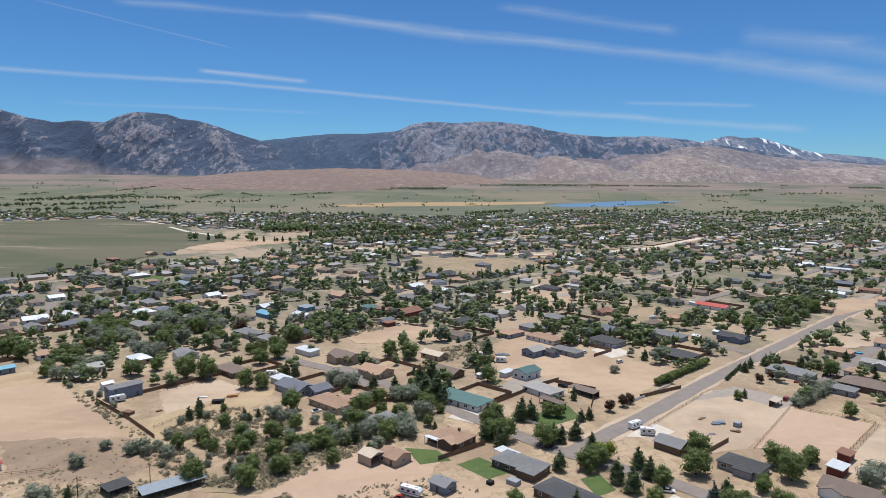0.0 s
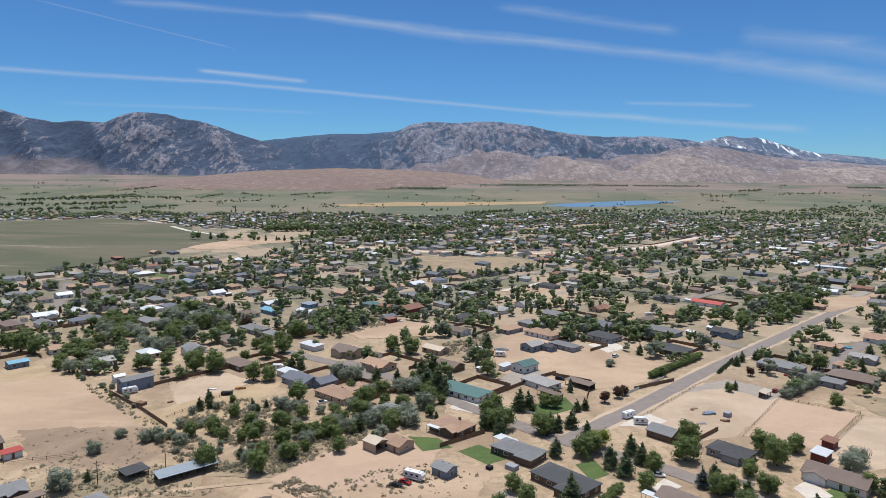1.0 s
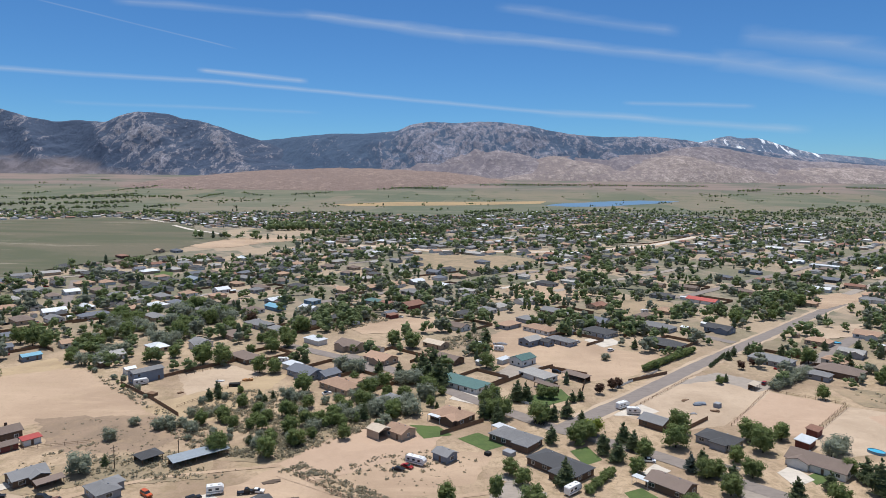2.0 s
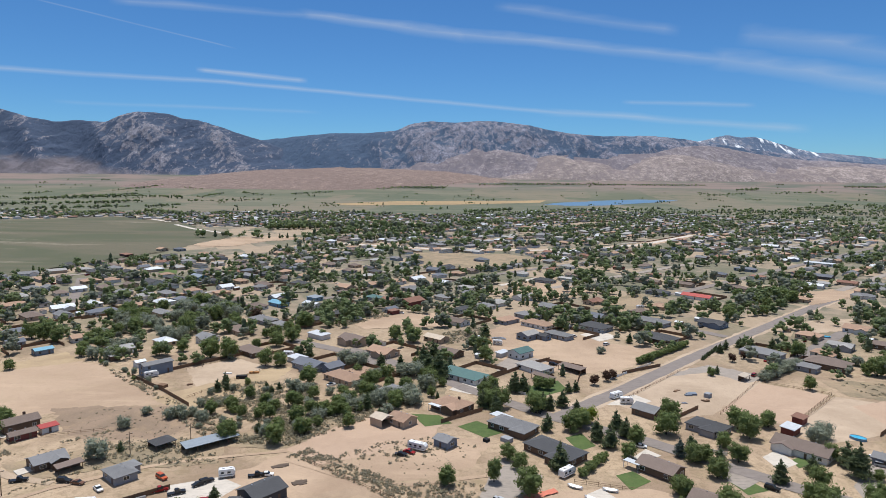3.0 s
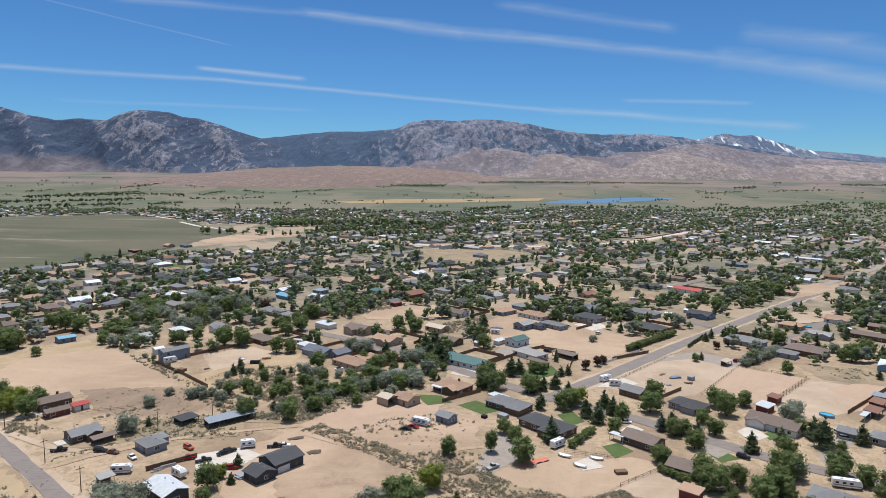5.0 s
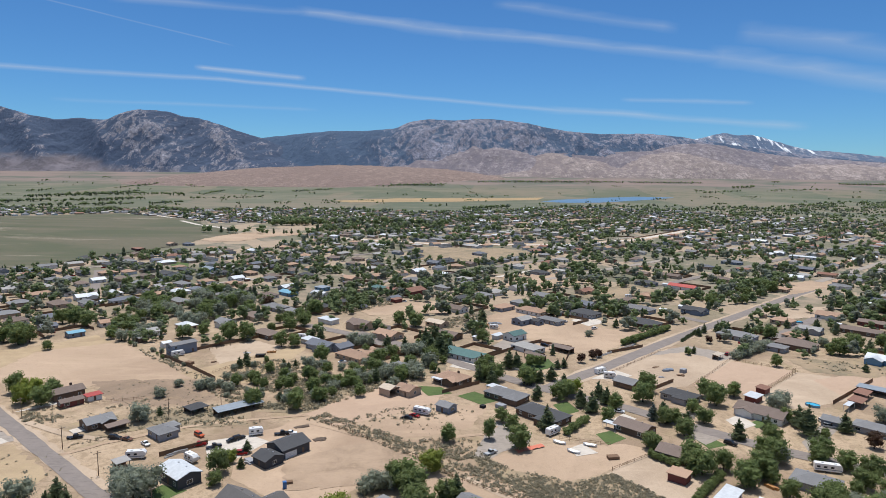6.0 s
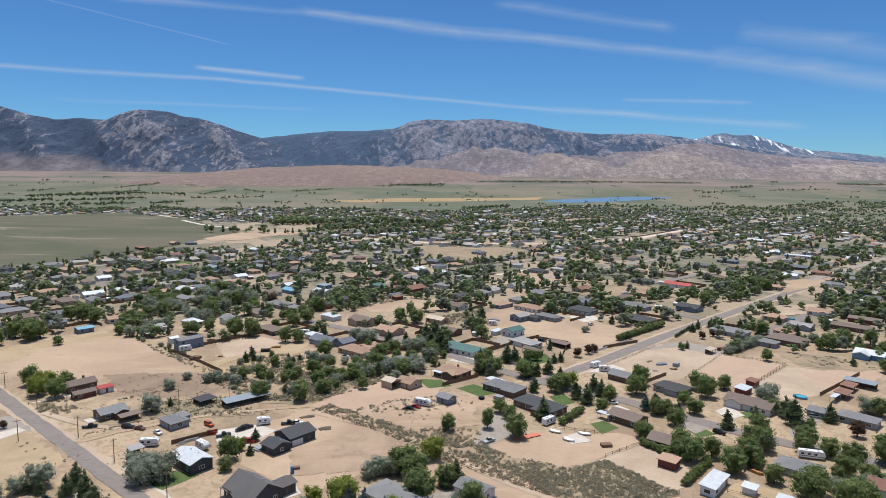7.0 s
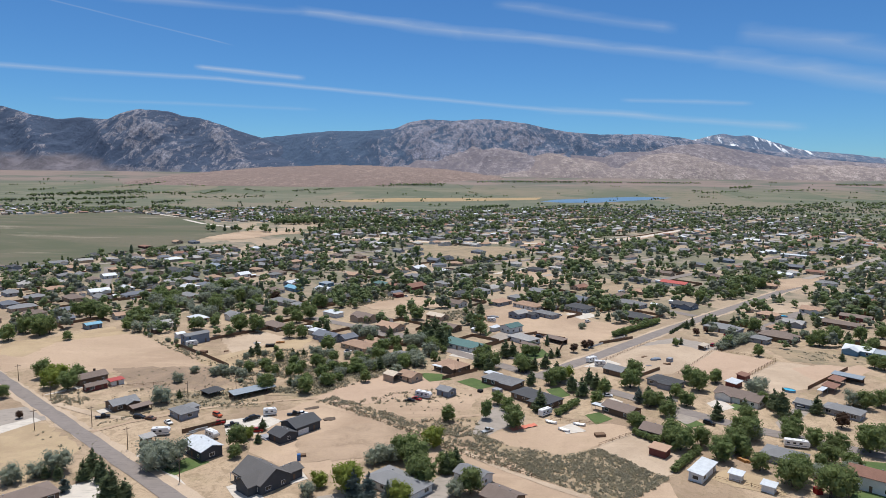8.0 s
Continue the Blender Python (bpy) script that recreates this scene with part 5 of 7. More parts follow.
house(-67.7, 148.3, -38.5, 7.4, 7.2, "gable", "dark", "dark", eave=2.8)
house(-64.6, 113.8, -38.5, 14.8, 11.2, "gable", "charcoal", "dark", eave=3.4, pitch=0.62, wing=(2.2, -4.0, 9.6, 6.7, "gable"), label="large new dark two-storey house with a grey-brown gable roof")
house(-56.9, 117.5, 51.5, 6.7, 5.6, "gable", "charcoal", "dark", eave=3.2)
awning(-57.4, 114.9, 51.5, 8, 3, "brown", 2.8)
awning(-72.8, 113.9, -38.5, 4, 3, "brown", 2.8)
house(-20.1, 112.5, -38.5, 19.2, 10.4, "hip", "grey", "white", garage=1, pitch=0.34)
house(3.7, 119.1, -38.5, 10.4, 7.2, "gable", "grey", "white")
house(12.6, 104.7, -38.5, 10.4, 8.8, "gable", "brown", "brown")
house(32.3, 196.6, -45, 20.7, 10.4, "hip", "dark", "brown", wing=(5.9, -3.2, 10.4, 8.1, "hip"))
house(18.5, 219.2, -38.5, 17.8, 9.6, "hip", "grey", "brown", wing=(5.9, -2.4, 7.4, 6.7, "hip"))
house(-6.3, 241.8, -38.5, 14.8, 11.2, "hip", "tan", "brown", wing=(3.0, -2.4, 10.4, 6.7, "gable"), chimney=True)
open_barn(-34.5, 221.8, -38.5, 6.8, 6.2, 3.3, "cream", "tan", "small cream barn standing open at one end")
house(-26.2, 223.1, -38.5, 8.9, 8.0, "gable", "tan", "tan")
house(-7.9, 202.3, -38.5, 6.7, 5.6, "gable", "grey", "slate", name="shop")
house(-2.5, 285.5, -38.5, 25.2, 11.6, "hip", "teal", "white", garage=0)
house(29.5, 326.4, 45, 11.6, 8.7, "gable", "teal", "white", eave=3.6, name="barn", detail=1)
house(19.4, 327.2, 51.5, 7.8, 3.4, "flat", "white", "white", name="shed", eave=2.4, detail=0)
house(37.3, 368.3, 45, 11.6, 8.7, "gable", "pale", "slate", eave=3.5, detail=1)
house(47.1, 367.3, -45, 6.8, 5.8, "gable", "dark", "slate", name="shed", detail=1)
house(56.7, 371.9, -45, 17.5, 7.8, "hip", "grey", "grey")
house(47.0, 401.4, -45, 21.3, 10.7, "hip", "tan", "white")
house(84.1, 396.2, -45, 19.4, 12.6, "hip", "dark", "grey", garage=0)
house(88.4, 430.1, -45, 19.4, 10.7, "gable", "blue", "white", wing=(4.8, -2.9, 9.7, 6.8, "gable"))
house(117.7, 369.6, -45, 23.3, 11.6, "hip", "dark", "brown", wing=(3.9, -2.9, 10.7, 8.7, "hip"))
house(126.0, 415.1, -45, 23.3, 10.7, "hip", "grey", "grey")
house(65.9, 455.6, -45, 26.2, 10.7, "gable", "grey", "brown")
house(166.5, 412.2, -45, 16.5, 10.7, "gable", "dark", "slate", wing=(3.9, -2.9, 9.7, 7.8, "gable"))
house(167.2, 337.8, -45, 21.3, 11.6, "hip", "grey", "grey")
house(215.6, 381.9, -45, 13.6, 9.7, "hip", "tan", "tan")
house(257.0, 401.3, -45, 15.5, 11.6, "gable", "tan", "white", wing=(3.9, -3.9, 9.7, 7.8, "gable"))
house(193.0, 317.3, -45, 20.4, 13.6, "hip", "brown", "brown", eave=3.2)
house(178.8, 310.6, -45, 10.7, 7.8, "hip", "grey", "grey")
house(252.5, 354.7, -45, 23.3, 8.7, "gable", "brown", "brown")
house(274.5, 377.6, -45, 19.4, 7.8, "gable", "brown", "red", detail=1)
house(317.7, 434.9, -45, 21.3, 11.6, "hip", "rust", "brown", wing=(-3.9, -3.9, 9.7, 8.7, "gable"))
house(225.2, 288.2, -45, 14.5, 9.7, "gable", "white", "blue", wing=(-2.9, -3.9, 9.7, 7.8, "gable"), label="blue house with a pale metal roof")
house(231.8, 281.5, -45, 9.7, 7.8, "gable", "steel", "blue")
house(137.7, 234.0, 45, 5.9, 4.0, "flat", "rust", "red", name="shed", detail=0, label="red run-in shed in a corral")
house(128.6, 222.6, 45, 7.4, 4.8, "flat", "white", "red", name="shed", detail=0, label="red shed with a white metal roof")
house(124.4, 203.7, -45, 19.2, 11.2, "gable", "brown", "white", garage=0, wing=(-5.2, -3.2, 7.4, 6.7, "gable"))
house(96.5, 223.0, -45, 14.1, 9.6, "hip", "dark", "grey", wing=(2.2, -3.2, 6.7, 5.9, "hip"))
house(66.6, 184.0, -45, 13.3, 8.8, "gable", "brown", "brown")
house(76.2, 159.8, -38.5, 13.3, 8.8, "gable", "brown", "brown")
house(71.0, 143.1, -38.5, 5.9, 4.8, "flat", "tan", "red", name="shed", detail=0)
house(80.8, 127.6, 51.5, 13.3, 4.5, "flat", "white", "white", name="shed", eave=2.9, detail=1, label="long white stable with a pale metal roof")
house(90.9, 124.8, -38.5, 3.7, 3.2, "flat", "white", "white", name="shed", eave=2.4, detail=0)
house(98.2, 117.2, -38.5, 3.7, 3.2, "flat", "white", "white", name="shed", eave=2.4, detail=0)
house(133.3, 121.7, -38.5, 13.3, 8.8, "gable", "rust", "white", eave=4.8)
house(160.9, 188.2, -45, 14.1, 8.0, "hip", "grey", "grey")
house(148.9, 195.1, -45, 7.4, 6.4, "gable", "grey", "slate")
house(113.9, 140.5, -38.5, 13.3, 9.6, "hip", "grey", "grey")
house(96.0, 146.3, -38.5, 5.9, 4.0, "gable", "grey", "grey")
house(77.2, 240.0, -45, 10.4, 8.8, "gable", "grey", "brown", name="shop", detail=1)
house(-157.6, 283.5, 51.5, 14.5, 6.4, "gable", "grey", "slate", eave=5.4, pitch=0.25, name="barn", detail=1, label="tall grey two-storey barn with skylights")
house(-171.3, 293.7, 51.5, 4.8, 3.9, "gable", "white", "white", name="shed", detail=0)
house(-236.6, 313.8, 51.5, 9.1, 6.7, "gable", "sky", "slate", pitch=0.25, detail=1)
house(-262.7, 328.0, 51.5, 9.1, 7.6, "gable", "blue", "grey", detail=1)
house(-190.3, 303.7, 51.5, 4.8, 3.9, "flat", "pale", "brown", name="shed", detail=0)
house(-81.7, 296.7, -38.5, 17.5, 10.7, "gable", "blue", "grey", wing=(3.9, -2.9, 9.7, 7.8, "gable"))
house(-70.1, 293.5, 51.5, 9.7, 8.7, "gable", "blue", "slate")
house(-91.6, 307.4, -38.5, 9.7, 5.8, "flat", "white", "white", name="shed", detail=0)
house(-60.0, 277.2, -38.5, 19.4, 10.7, "hip", "tan", "tan")
house(-54.9, 284.0, 51.5, 9.7, 7.8, "gable", "tan", "white")
house(-47.5, 324.8, -38.5, 15.5, 10.7, "gable", "tan", "tan", wing=(2.9, -2.9, 10.7, 7.8, "gable"))
house(-67.9, 348.2, -38.5, 16.5, 10.7, "gable", "brown", "tan", eave=3.6, wing=(-1.9, -2.9, 10.7, 7.8, "gable"))
house(-121.6, 321.8, -38.5, 17.5, 9.7, "hip", "brown", "brown")
house(-139.0, 399.8, -38.5, 19.4, 10.7, "hip", "grey", "grey", detail=1)
house(-122.4, 386.0, -38.5, 13.6, 8.7, "hip", "grey", "white", detail=1)
house(-19.3, 357.8, -38.5, 13.6, 7.8, "gable", "cream", "tan", name="barn", detail=1)
house(-44.3, 466.7, 51.5, 17.5, 12.6, "gable", "rust", "red", eave=4.2, name="barn", detail=1)
house(-57.5, 441.2, 51.5, 9.7, 6.8, "gable", "blue", "white", detail=1)
house(-33.4, 256.8, -38.5, 12.6, 10.7, "hip", "grey", "grey")
house(-118.4, 453.9, -38.5, 14.5, 8.7, "gable", "white", "white", name="barn", detail=1)
house(-145.4, 456.8, -38.5, 14.5, 8.7, "gable", "sky", "blue", detail=1)
house(-8.2, 405.1, -38.5, 16.5, 9.7, "gable", "brown", "white", detail=1)
house(-10.2, 326.3, -38.5, 13.6, 8.7, "gable", "brown", "brown", detail=1)
house(-54.4, 433.8, 51.5, 7.8, 4.8, "flat", "rust", "red", name="shed", detail=0)
house(-92.1, 360.8, -38.5, 13.6, 6.8, "flat", "white", "white", name="shed", detail=0)
house(-360.6, 414.6, -38.5, 15.2, 10.1, "hip", "grey", "grey", detail=1)
house(-330.2, 398.1, 51.5, 13.7, 10.1, "hip", "grey", "tan", detail=1)
house(-314.1, 360.5, 51.5, 16.7, 10.1, "hip", "grey", "tan", detail=1)
house(-300.4, 398.5, -38.5, 16.7, 10.9, "hip", "brown", "tan", detail=1)
house(-280.6, 402.7, -38.5, 12.9, 9.2, "gable", "grey", "white", detail=1)
house(-261.1, 416.7, 51.5, 19.8, 9.2, "hip", "blue", "white", detail=1)
house(-332.0, 371.3, -38.5, 13.7, 10.1, "hip", "blue", "grey", detail=1)

# ---- houses across the town ----
house(-371.0, 501.8, 51.5, 12.2, 9.2, "hip", "grey", "grey", detail=1)
house(-359.0, 507.9, -38.5, 11.4, 9.2, "gable", "grey", "white", detail=1)
house(-330.9, 502.9, 51.5, 11.4, 9.2, "gable", "white", "white", detail=1)
house(-367.9, 542.5, -38.5, 12.2, 9.2, "hip", "dark", "grey", detail=1)
house(-372.8, 599.6, -38.5, 15.2, 10.1, "hip", "dark", "tan", detail=1)
house(-344.4, 544.7, 51.5, 15.2, 10.1, "hip", "tan", "tan", detail=1)
house(-312.4, 512.1, -38.5, 14.4, 10.1, "hip", "brown", "tan", detail=1)
house(-366.1, 625.9, -38.5, 15.2, 10.1, "hip", "grey", "grey", detail=1)
house(-272.6, 500.7, -38.5, 12.2, 8.4, "gable", "blue", "white", detail=1)
house(-341.3, 636.1, 51.5, 10.6, 9.2, "gable", "blue", "white", detail=1)
house(-278.0, 569.1, -38.5, 15.2, 10.1, "hip", "dark", "brown", detail=1)
house(-257.9, 577.3, -38.5, 16.7, 10.1, "gable", "steel", "blue", detail=1)
house(-248.1, 491.0, -38.5, 15.2, 10.1, "hip", "grey", "grey", detail=1)
house(-221.0, 462.6, -38.5, 21.3, 10.1, "hip", "blue", "white", detail=1)
house(-232.7, 504.3, 51.5, 12.2, 10.1, "hip", "tan", "white", detail=1)
house(-212.2, 523.8, 51.5, 11.4, 10.1, "gable", "white", "white", detail=1)
house(-240.6, 588.7, -38.5, 13.7, 10.1, "gable", "pale", "tan", detail=1)
house(-396.8, 795.9, -38.5, 12.2, 10.1, "gable", "tan", "tan", detail=1)
house(-375.1, 798.5, -38.5, 13.7, 10.1, "hip", "blue", "grey", detail=1)
house(-323.5, 752.8, -38.5, 16.7, 10.1, "hip", "tan", "tan", detail=1)
house(-413.4, 737.4, -38.5, 18.2, 8.4, "flat", "rust", "red", detail=1)
house(-183.1, 539.9, -38.5, 15.2, 10.1, "hip", "brown", "tan", detail=1)
house(-210.4, 557.3, -38.5, 12.2, 9.2, "hip", "tan", "tan", detail=1)
house(-215.0, 591.2, -38.5, 16.7, 9.2, "hip", "grey", "grey", detail=1)
house(-182.4, 526.5, 51.5, 10.6, 9.2, "hip", "grey", "grey", detail=1)
house(-186.0, 618.1, 51.5, 12.2, 9.2, "hip", "tan", "tan", detail=1)
house(-108.6, 533.3, -38.5, 15.2, 10.1, "gable", "tan", "tan", detail=1)
house(-103.1, 506.1, -38.5, 13.7, 7.6, "hip", "brown", "tan", detail=1)
house(-123.1, 481.6, -38.5, 10.6, 8.4, "flat", "steel", "blue", detail=1)
house(-67.0, 640.9, -38.5, 12.2, 9.2, "gable", "pale", "slate", detail=1)
house(-36.0, 647.8, -38.5, 15.2, 10.1, "gable", "blue", "grey", detail=1)
house(14.6, 734.1, -38.5, 15.2, 10.9, "hip", "blue", "grey", detail=1)
house(-23.0, 566.1, -38.5, 10.6, 8.4, "gable", "white", "white", detail=1)
house(-1.6, 540.3, -38.5, 15.2, 7.6, "flat", "pale", "white", detail=1)
house(-47.8, 528.4, -38.5, 19.8, 10.1, "hip", "grey", "grey", detail=1)
house(-95.9, 627.0, -38.5, 12.2, 9.2, "hip", "dark", "tan", detail=1)
house(-75.3, 485.8, -38.5, 13.7, 9.2, "hip", "teal", "grey", detail=1)
house(-63.5, 478.2, -38.5, 10.6, 5.9, "gable", "rust", "tan", detail=1)
house(71.9, 586.8, -45, 19.8, 10.1, "hip", "dark", "grey", detail=1)
house(94.9, 598.3, -45, 18.2, 6.7, "flat", "pale", "white", detail=1)
house(-124.3, 670.5, -38.5, 12.2, 9.2, "hip", "brown", "tan", detail=1)
house(-152.2, 675.9, -38.5, 15.2, 10.1, "hip", "brown", "grey", detail=1)
house(-122.8, 631.6, -38.5, 13.7, 9.2, "hip", "brown", "grey", detail=1)
house(77.6, 975.0, -45, 15.2, 10.1, "hip", "blue", "blue", detail=1)
house(130.8, 709.7, 45, 9.1, 7.6, "gable", "blue", "white", detail=1)
house(163.4, 683.6, -45, 9.9, 8.4, "gable", "rust", "red", detail=1)
house(163.1, 532.1, -45, 18.2, 10.1, "hip", "dark", "grey", detail=1)
house(190.2, 513.2, -45, 24.3, 9.2, "gable", "red", "white", detail=1)
house(170.1, 593.0, -45, 25.8, 8.4, "gable", "brown", "tan", detail=1)
house(198.8, 577.9, -45, 19.8, 8.4, "gable", "brown", "tan", detail=1)
house(250.1, 784.7, -45, 15.2, 10.9, "gable", "grey", "white", detail=1)
house(287.3, 783.6, -45, 13.7, 10.1, "gable", "grey", "brown", detail=1)
house(314.8, 786.6, -45, 19.8, 10.1, "gable", "rust", "tan", detail=1)
house(299.9, 685.4, -45, 21.3, 10.1, "hip", "blue", "slate", detail=1)
house(256.7, 643.9, -45, 13.7, 9.2, "hip", "blue", "tan", detail=1)
house(355.0, 639.6, -45, 24.3, 10.9, "gable", "blue", "dark", detail=1)
house(408.0, 743.2, -45, 30.4, 10.1, "flat", "white", "white", detail=1)
house(437.6, 934.9, -45, 22.8, 10.1, "gable", "white", "grey", detail=1)
house(461.6, 909.9, -45, 21.3, 10.1, "flat", "pale", "grey", detail=1)
house(240.1, 562.2, -45, 21.3, 8.4, "hip", "brown", "tan", detail=1)
house(271.3, 511.2, -45, 16.7, 8.4, "hip", "tan", "tan", detail=1)
house(360.1, 598.7, -45, 16.7, 8.4, "gable", "rust", "tan", detail=1)
house(266.8, 548.9, -45, 9.1, 7.6, "gable", "sky", "white", detail=1)
house(249.9, 539.8, -45, 10.6, 7.6, "hip", "pale", "grey", detail=1)
house(345.0, 896.1, -45, 19.8, 10.9, "hip", "brown", "tan", detail=1)
house(310.6, 905.6, -45, 18.2, 10.9, "hip", "brown", "tan", detail=1)
house(227.1, 505.2, -45, 15.2, 9.2, "hip", "grey", "grey", detail=1)
house(325.0, 643.5, -45, 10.6, 7.6, "hip", "brown", "grey", detail=1)
house(289.3, 629.9, -45, 13.7, 8.4, "flat", "rust", "white", detail=1)

# ---- yards, sheds and vehicles ----
open_shed(-112.5, 194.9, 51.5, 7.5, 6.5, "dark", 2.4, label="dark open pavilion with a hip roof", shape="hip")
open_shed(-95.0, 196.5, 43, 19.5, 5.5, "steel", 2.5, label="long open shed with a worn blue-grey metal roof")
open_shed(-116.3, 142.3, 51.5, 4.5, 3.5, "pale", 2.3, label="small open shed with a pale flat roof")
open_shed(-134.6, 173.7, 51.5, 8, 3, "brown", 2.3, label="open timber deck cover beside a house")
open_shed(189.1, 235.7, -45, 13, 5, "steel", 2.8, label="open shed with a pale metal roof in a corral")
open_shed(181.0, 230.7, 45, 9, 5, "rust", 2.6, label="open red-brown horse shelter in a corral")
open_shed(172.6, 220.1, 45, 9, 5, "rust", 2.6, label="open red-brown horse shelter with a low roof")
open_shed(138.5, 291.6, 45, 7, 3, "cream", 2.4, label="open cream-coloured run-in shelter")
awning(14.3, 227.8, -45, 9, 5)
awning(-12.8, 238.8, -38.5, 7, 4)
awning(-6.2, 236.4, -38.5, 5, 4)
awning(57.8, 186.5, -45, 6, 3)
awning(166.0, 214.9, 45, 8, 2.5)
car(-146.0, 164.7, 20, "black", "pickup")
car(-131.0, 165.1, -5, "black", "suv")
car(-125.9, 164.2, -10, "brown", "sedan")
car(-117.0, 160.5, -40, "white", "sedan")
car(-100.7, 169.5, -35, "orange", "suv")
car(-79.4, 154.3, 10, "red", "suv")
car(-86.4, 165.5, 45, "black", "sedan")
car(-84.8, 167.5, 45, "black", "suv")
car(-70.0, 172.8, 15, "black", "pickup")
car(-66.7, 173.7, 5, "white", "sedan")
car(-23.5, 192.2, -5, "black", "sedan")
car(-20.7, 194.6, -30, "red", "sedan")
car(9.4, 160.0, 40, "silver", "pickup")
car(99.5, 173.4, -40, "black", "suv")
car(147.4, 199.4, 15, "white", "suv")
car(146.2, 193.1, -30, "silver", "suv")
car(-9.0, 237.2, 10, "silver", "sedan")
car(29.6, 238.1, -25, "black", "suv")
car(83.1, 355.3, 45, "white", "suv")
car(54.8, 376.1, -20, "white", "sedan")
car(66.5, 373.4, 45, "white", "suv")
car(146.5, 298.5, 45, "red", "suv")
car(-64.0, 320.7, -40, "black", "suv")
car(27.6, 323.6, -10, "white", "sedan")
car(-97.3, 160.6, 30, "red", "pickup")
car(-91.1, 159.3, 30, "black", "pickup")
car(45.8, 310.6, -20, "black", "suv")
car(65.2, 204.9, -10, "white", "sedan")
camper(-114.7, 149.3, 12, 6.6, motor=True)
camper(-94.5, 147.9, -35, 5.7, motor=False)
camper(-79.7, 172.2, 20, 5.3, motor=True)
camper(-17.9, 197.7, -25, 7.4, motor=False)
camper(34.2, 179.7, 45, 6.6, motor=False)
camper(68.2, 260.0, 38, 6.6, motor=True)
camper(71.3, 252.9, -5, 5.7, motor=True)
camper(-156.5, 276.3, 40, 6.6, motor=True)
camper(5.6, 360.9, -5, 4.9, motor=False)
camper(17.8, 351.5, -5, 5.7, motor=False)
camper(-99.5, 317.8, 0, 5.7, motor=False)
camper(-76.7, 409.4, 20, 6.6, motor=False)
camper(131.6, 467.3, 20, 5.7, motor=False)
camper(124.1, 152.7, -15, 8.5, motor=False)
utility_pole(-144.9, 155.2, 8.6)
utility_pole(-120.4, 135.6, 8.6)
utility_pole(-164.8, 150.5, 8.6)
utility_pole(-179.8, 183.8, 8.6)
utility_pole(-211.3, 208.3, 8.0)
utility_pole(-120.5, 187.1, 8.6)
utility_pole(-91.0, 112.1, 8.6)
utility_pole(-103.0, 198.0, 8.0)

# ---- fences ----
fence("board", (-294.9, 368.8), (-254.0, 418.5))
fence("board", (-253.4, 421.0), (-212.8, 481.4))
fence("board", (-156.4, 280.1), (-144.4, 296.9), (-123.8, 320.4))
fence("board", (-166.0, 275.6), (-141.7, 256.3), (-120.6, 236.9))
fence("board", (-10.5, 224.2), (6.7, 239.3))
fence("board", (3.1, 274.0), (35.6, 312.6), (45.1, 320.6))
fence("board", (28.2, 305.1), (43.4, 288.0))
fence("board", (43.1, 317.5), (60.8, 306.3), (53.8, 280.3))
fence("board", (-107.3, 150.9), (-94.6, 162.6))
fence("board", (87.3, 234.8), (101.1, 248.1))
fence("rail", (84.0, 124.9), (93.9, 120.0), (102.8, 112.3))
fence("rail", (108.4, 241.8), (143.5, 288.3), (170.3, 270.8), (132.5, 229.9))
fence("rail", (131.1, 226.4), (170.5, 268.6))
fence("rail", (71.8, 258.1), (111.3, 304.9))
fence("white", (24.0, 264.3), (40.3, 250.6))
fence("white", (84.6, 206.2), (95.2, 199.5))
fence("rail", (-144.1, 288.8), (-125.1, 312.7))
fence("rail", (-125.7, 246.7), (-102.8, 296.1))
fence("rail", (-56.0, 185.1), (-17.2, 155.5), (-3.8, 140.9), (26.4, 119.9))
fence("rail", (35.9, 174.7), (54.5, 169.9))
fence("rail", (50.5, 149.2), (68.7, 163.8))
fence("board", (162.6, 221.1), (200.1, 255.2))
fence("rail", (-186.2, 187.7), (-170.5, 198.0), (-141.1, 208.1))
fence("board", (-267.8, 429.5), (-216.0, 490.2))
fence("board", (79.4, 297.1), (103.0, 312.4))
fence("board", (270.3, 410.5), (307.4, 397.8))
fence("board", (238.0, 1003.5), (270.7, 983.3), (379.2, 1122.6))
fence("board", (-50.3, 628.4), (-1.1, 670.0))
fence("board", (-111.2, 464.0), (-80.6, 478.7))

# ---- trees of the near lots ----
tree("L", -190.2, 199.8, 9)
tree("D", -180.6, 197.3, 9)
tree("D", -202.4, 212.4, 9)
tree("D", -182.2, 208.6, 8)
tree("L", -191.3, 208.0, 9.5)
tree("D", -201.8, 184.5, 6)
tree("D", -82.0, 139.9, 8.5)
tree("D", -80.0, 131.4, 5)
tree("D", -90.3, 202.0, 8)
tree("D", -71.9, 199.3, 8)
tree("D", -18.9, 131.5, 10)
tree("D", -15.2, 123.9, 10.5)
tree("D", -12.7, 115.2, 10)
tree("D", -22.5, 134.0, 8)
tree("D", -5.7, 125.3, 7)
tree("D", 2.7, 110.0, 8.5)
tree("D", -6.1, 170.1, 6.5)
tree("D", 14.7, 191.2, 6)
tree("D", 18.5, 184.6, 6)
tree("D", 19.8, 165.3, 9)
tree("D", 9.3, 173.6, 8, 0.7)
tree("D", 41.5, 219.3, 8)
tree("D", 46.0, 223.0, 8)
tree("D", 64.5, 207.9, 7)
tree("D", 58.3, 195.6, 6)
tree("D", 78.7, 218.5, 9.5)
tree("D", 85.1, 194.5, 6)
tree("D", 84.8, 181.1, 7)
tree("D", 68.8, 168.4, 6.5)
tree("D", 80.0, 147.6, 9.5)
tree("D", 76.9, 150.9, 7)
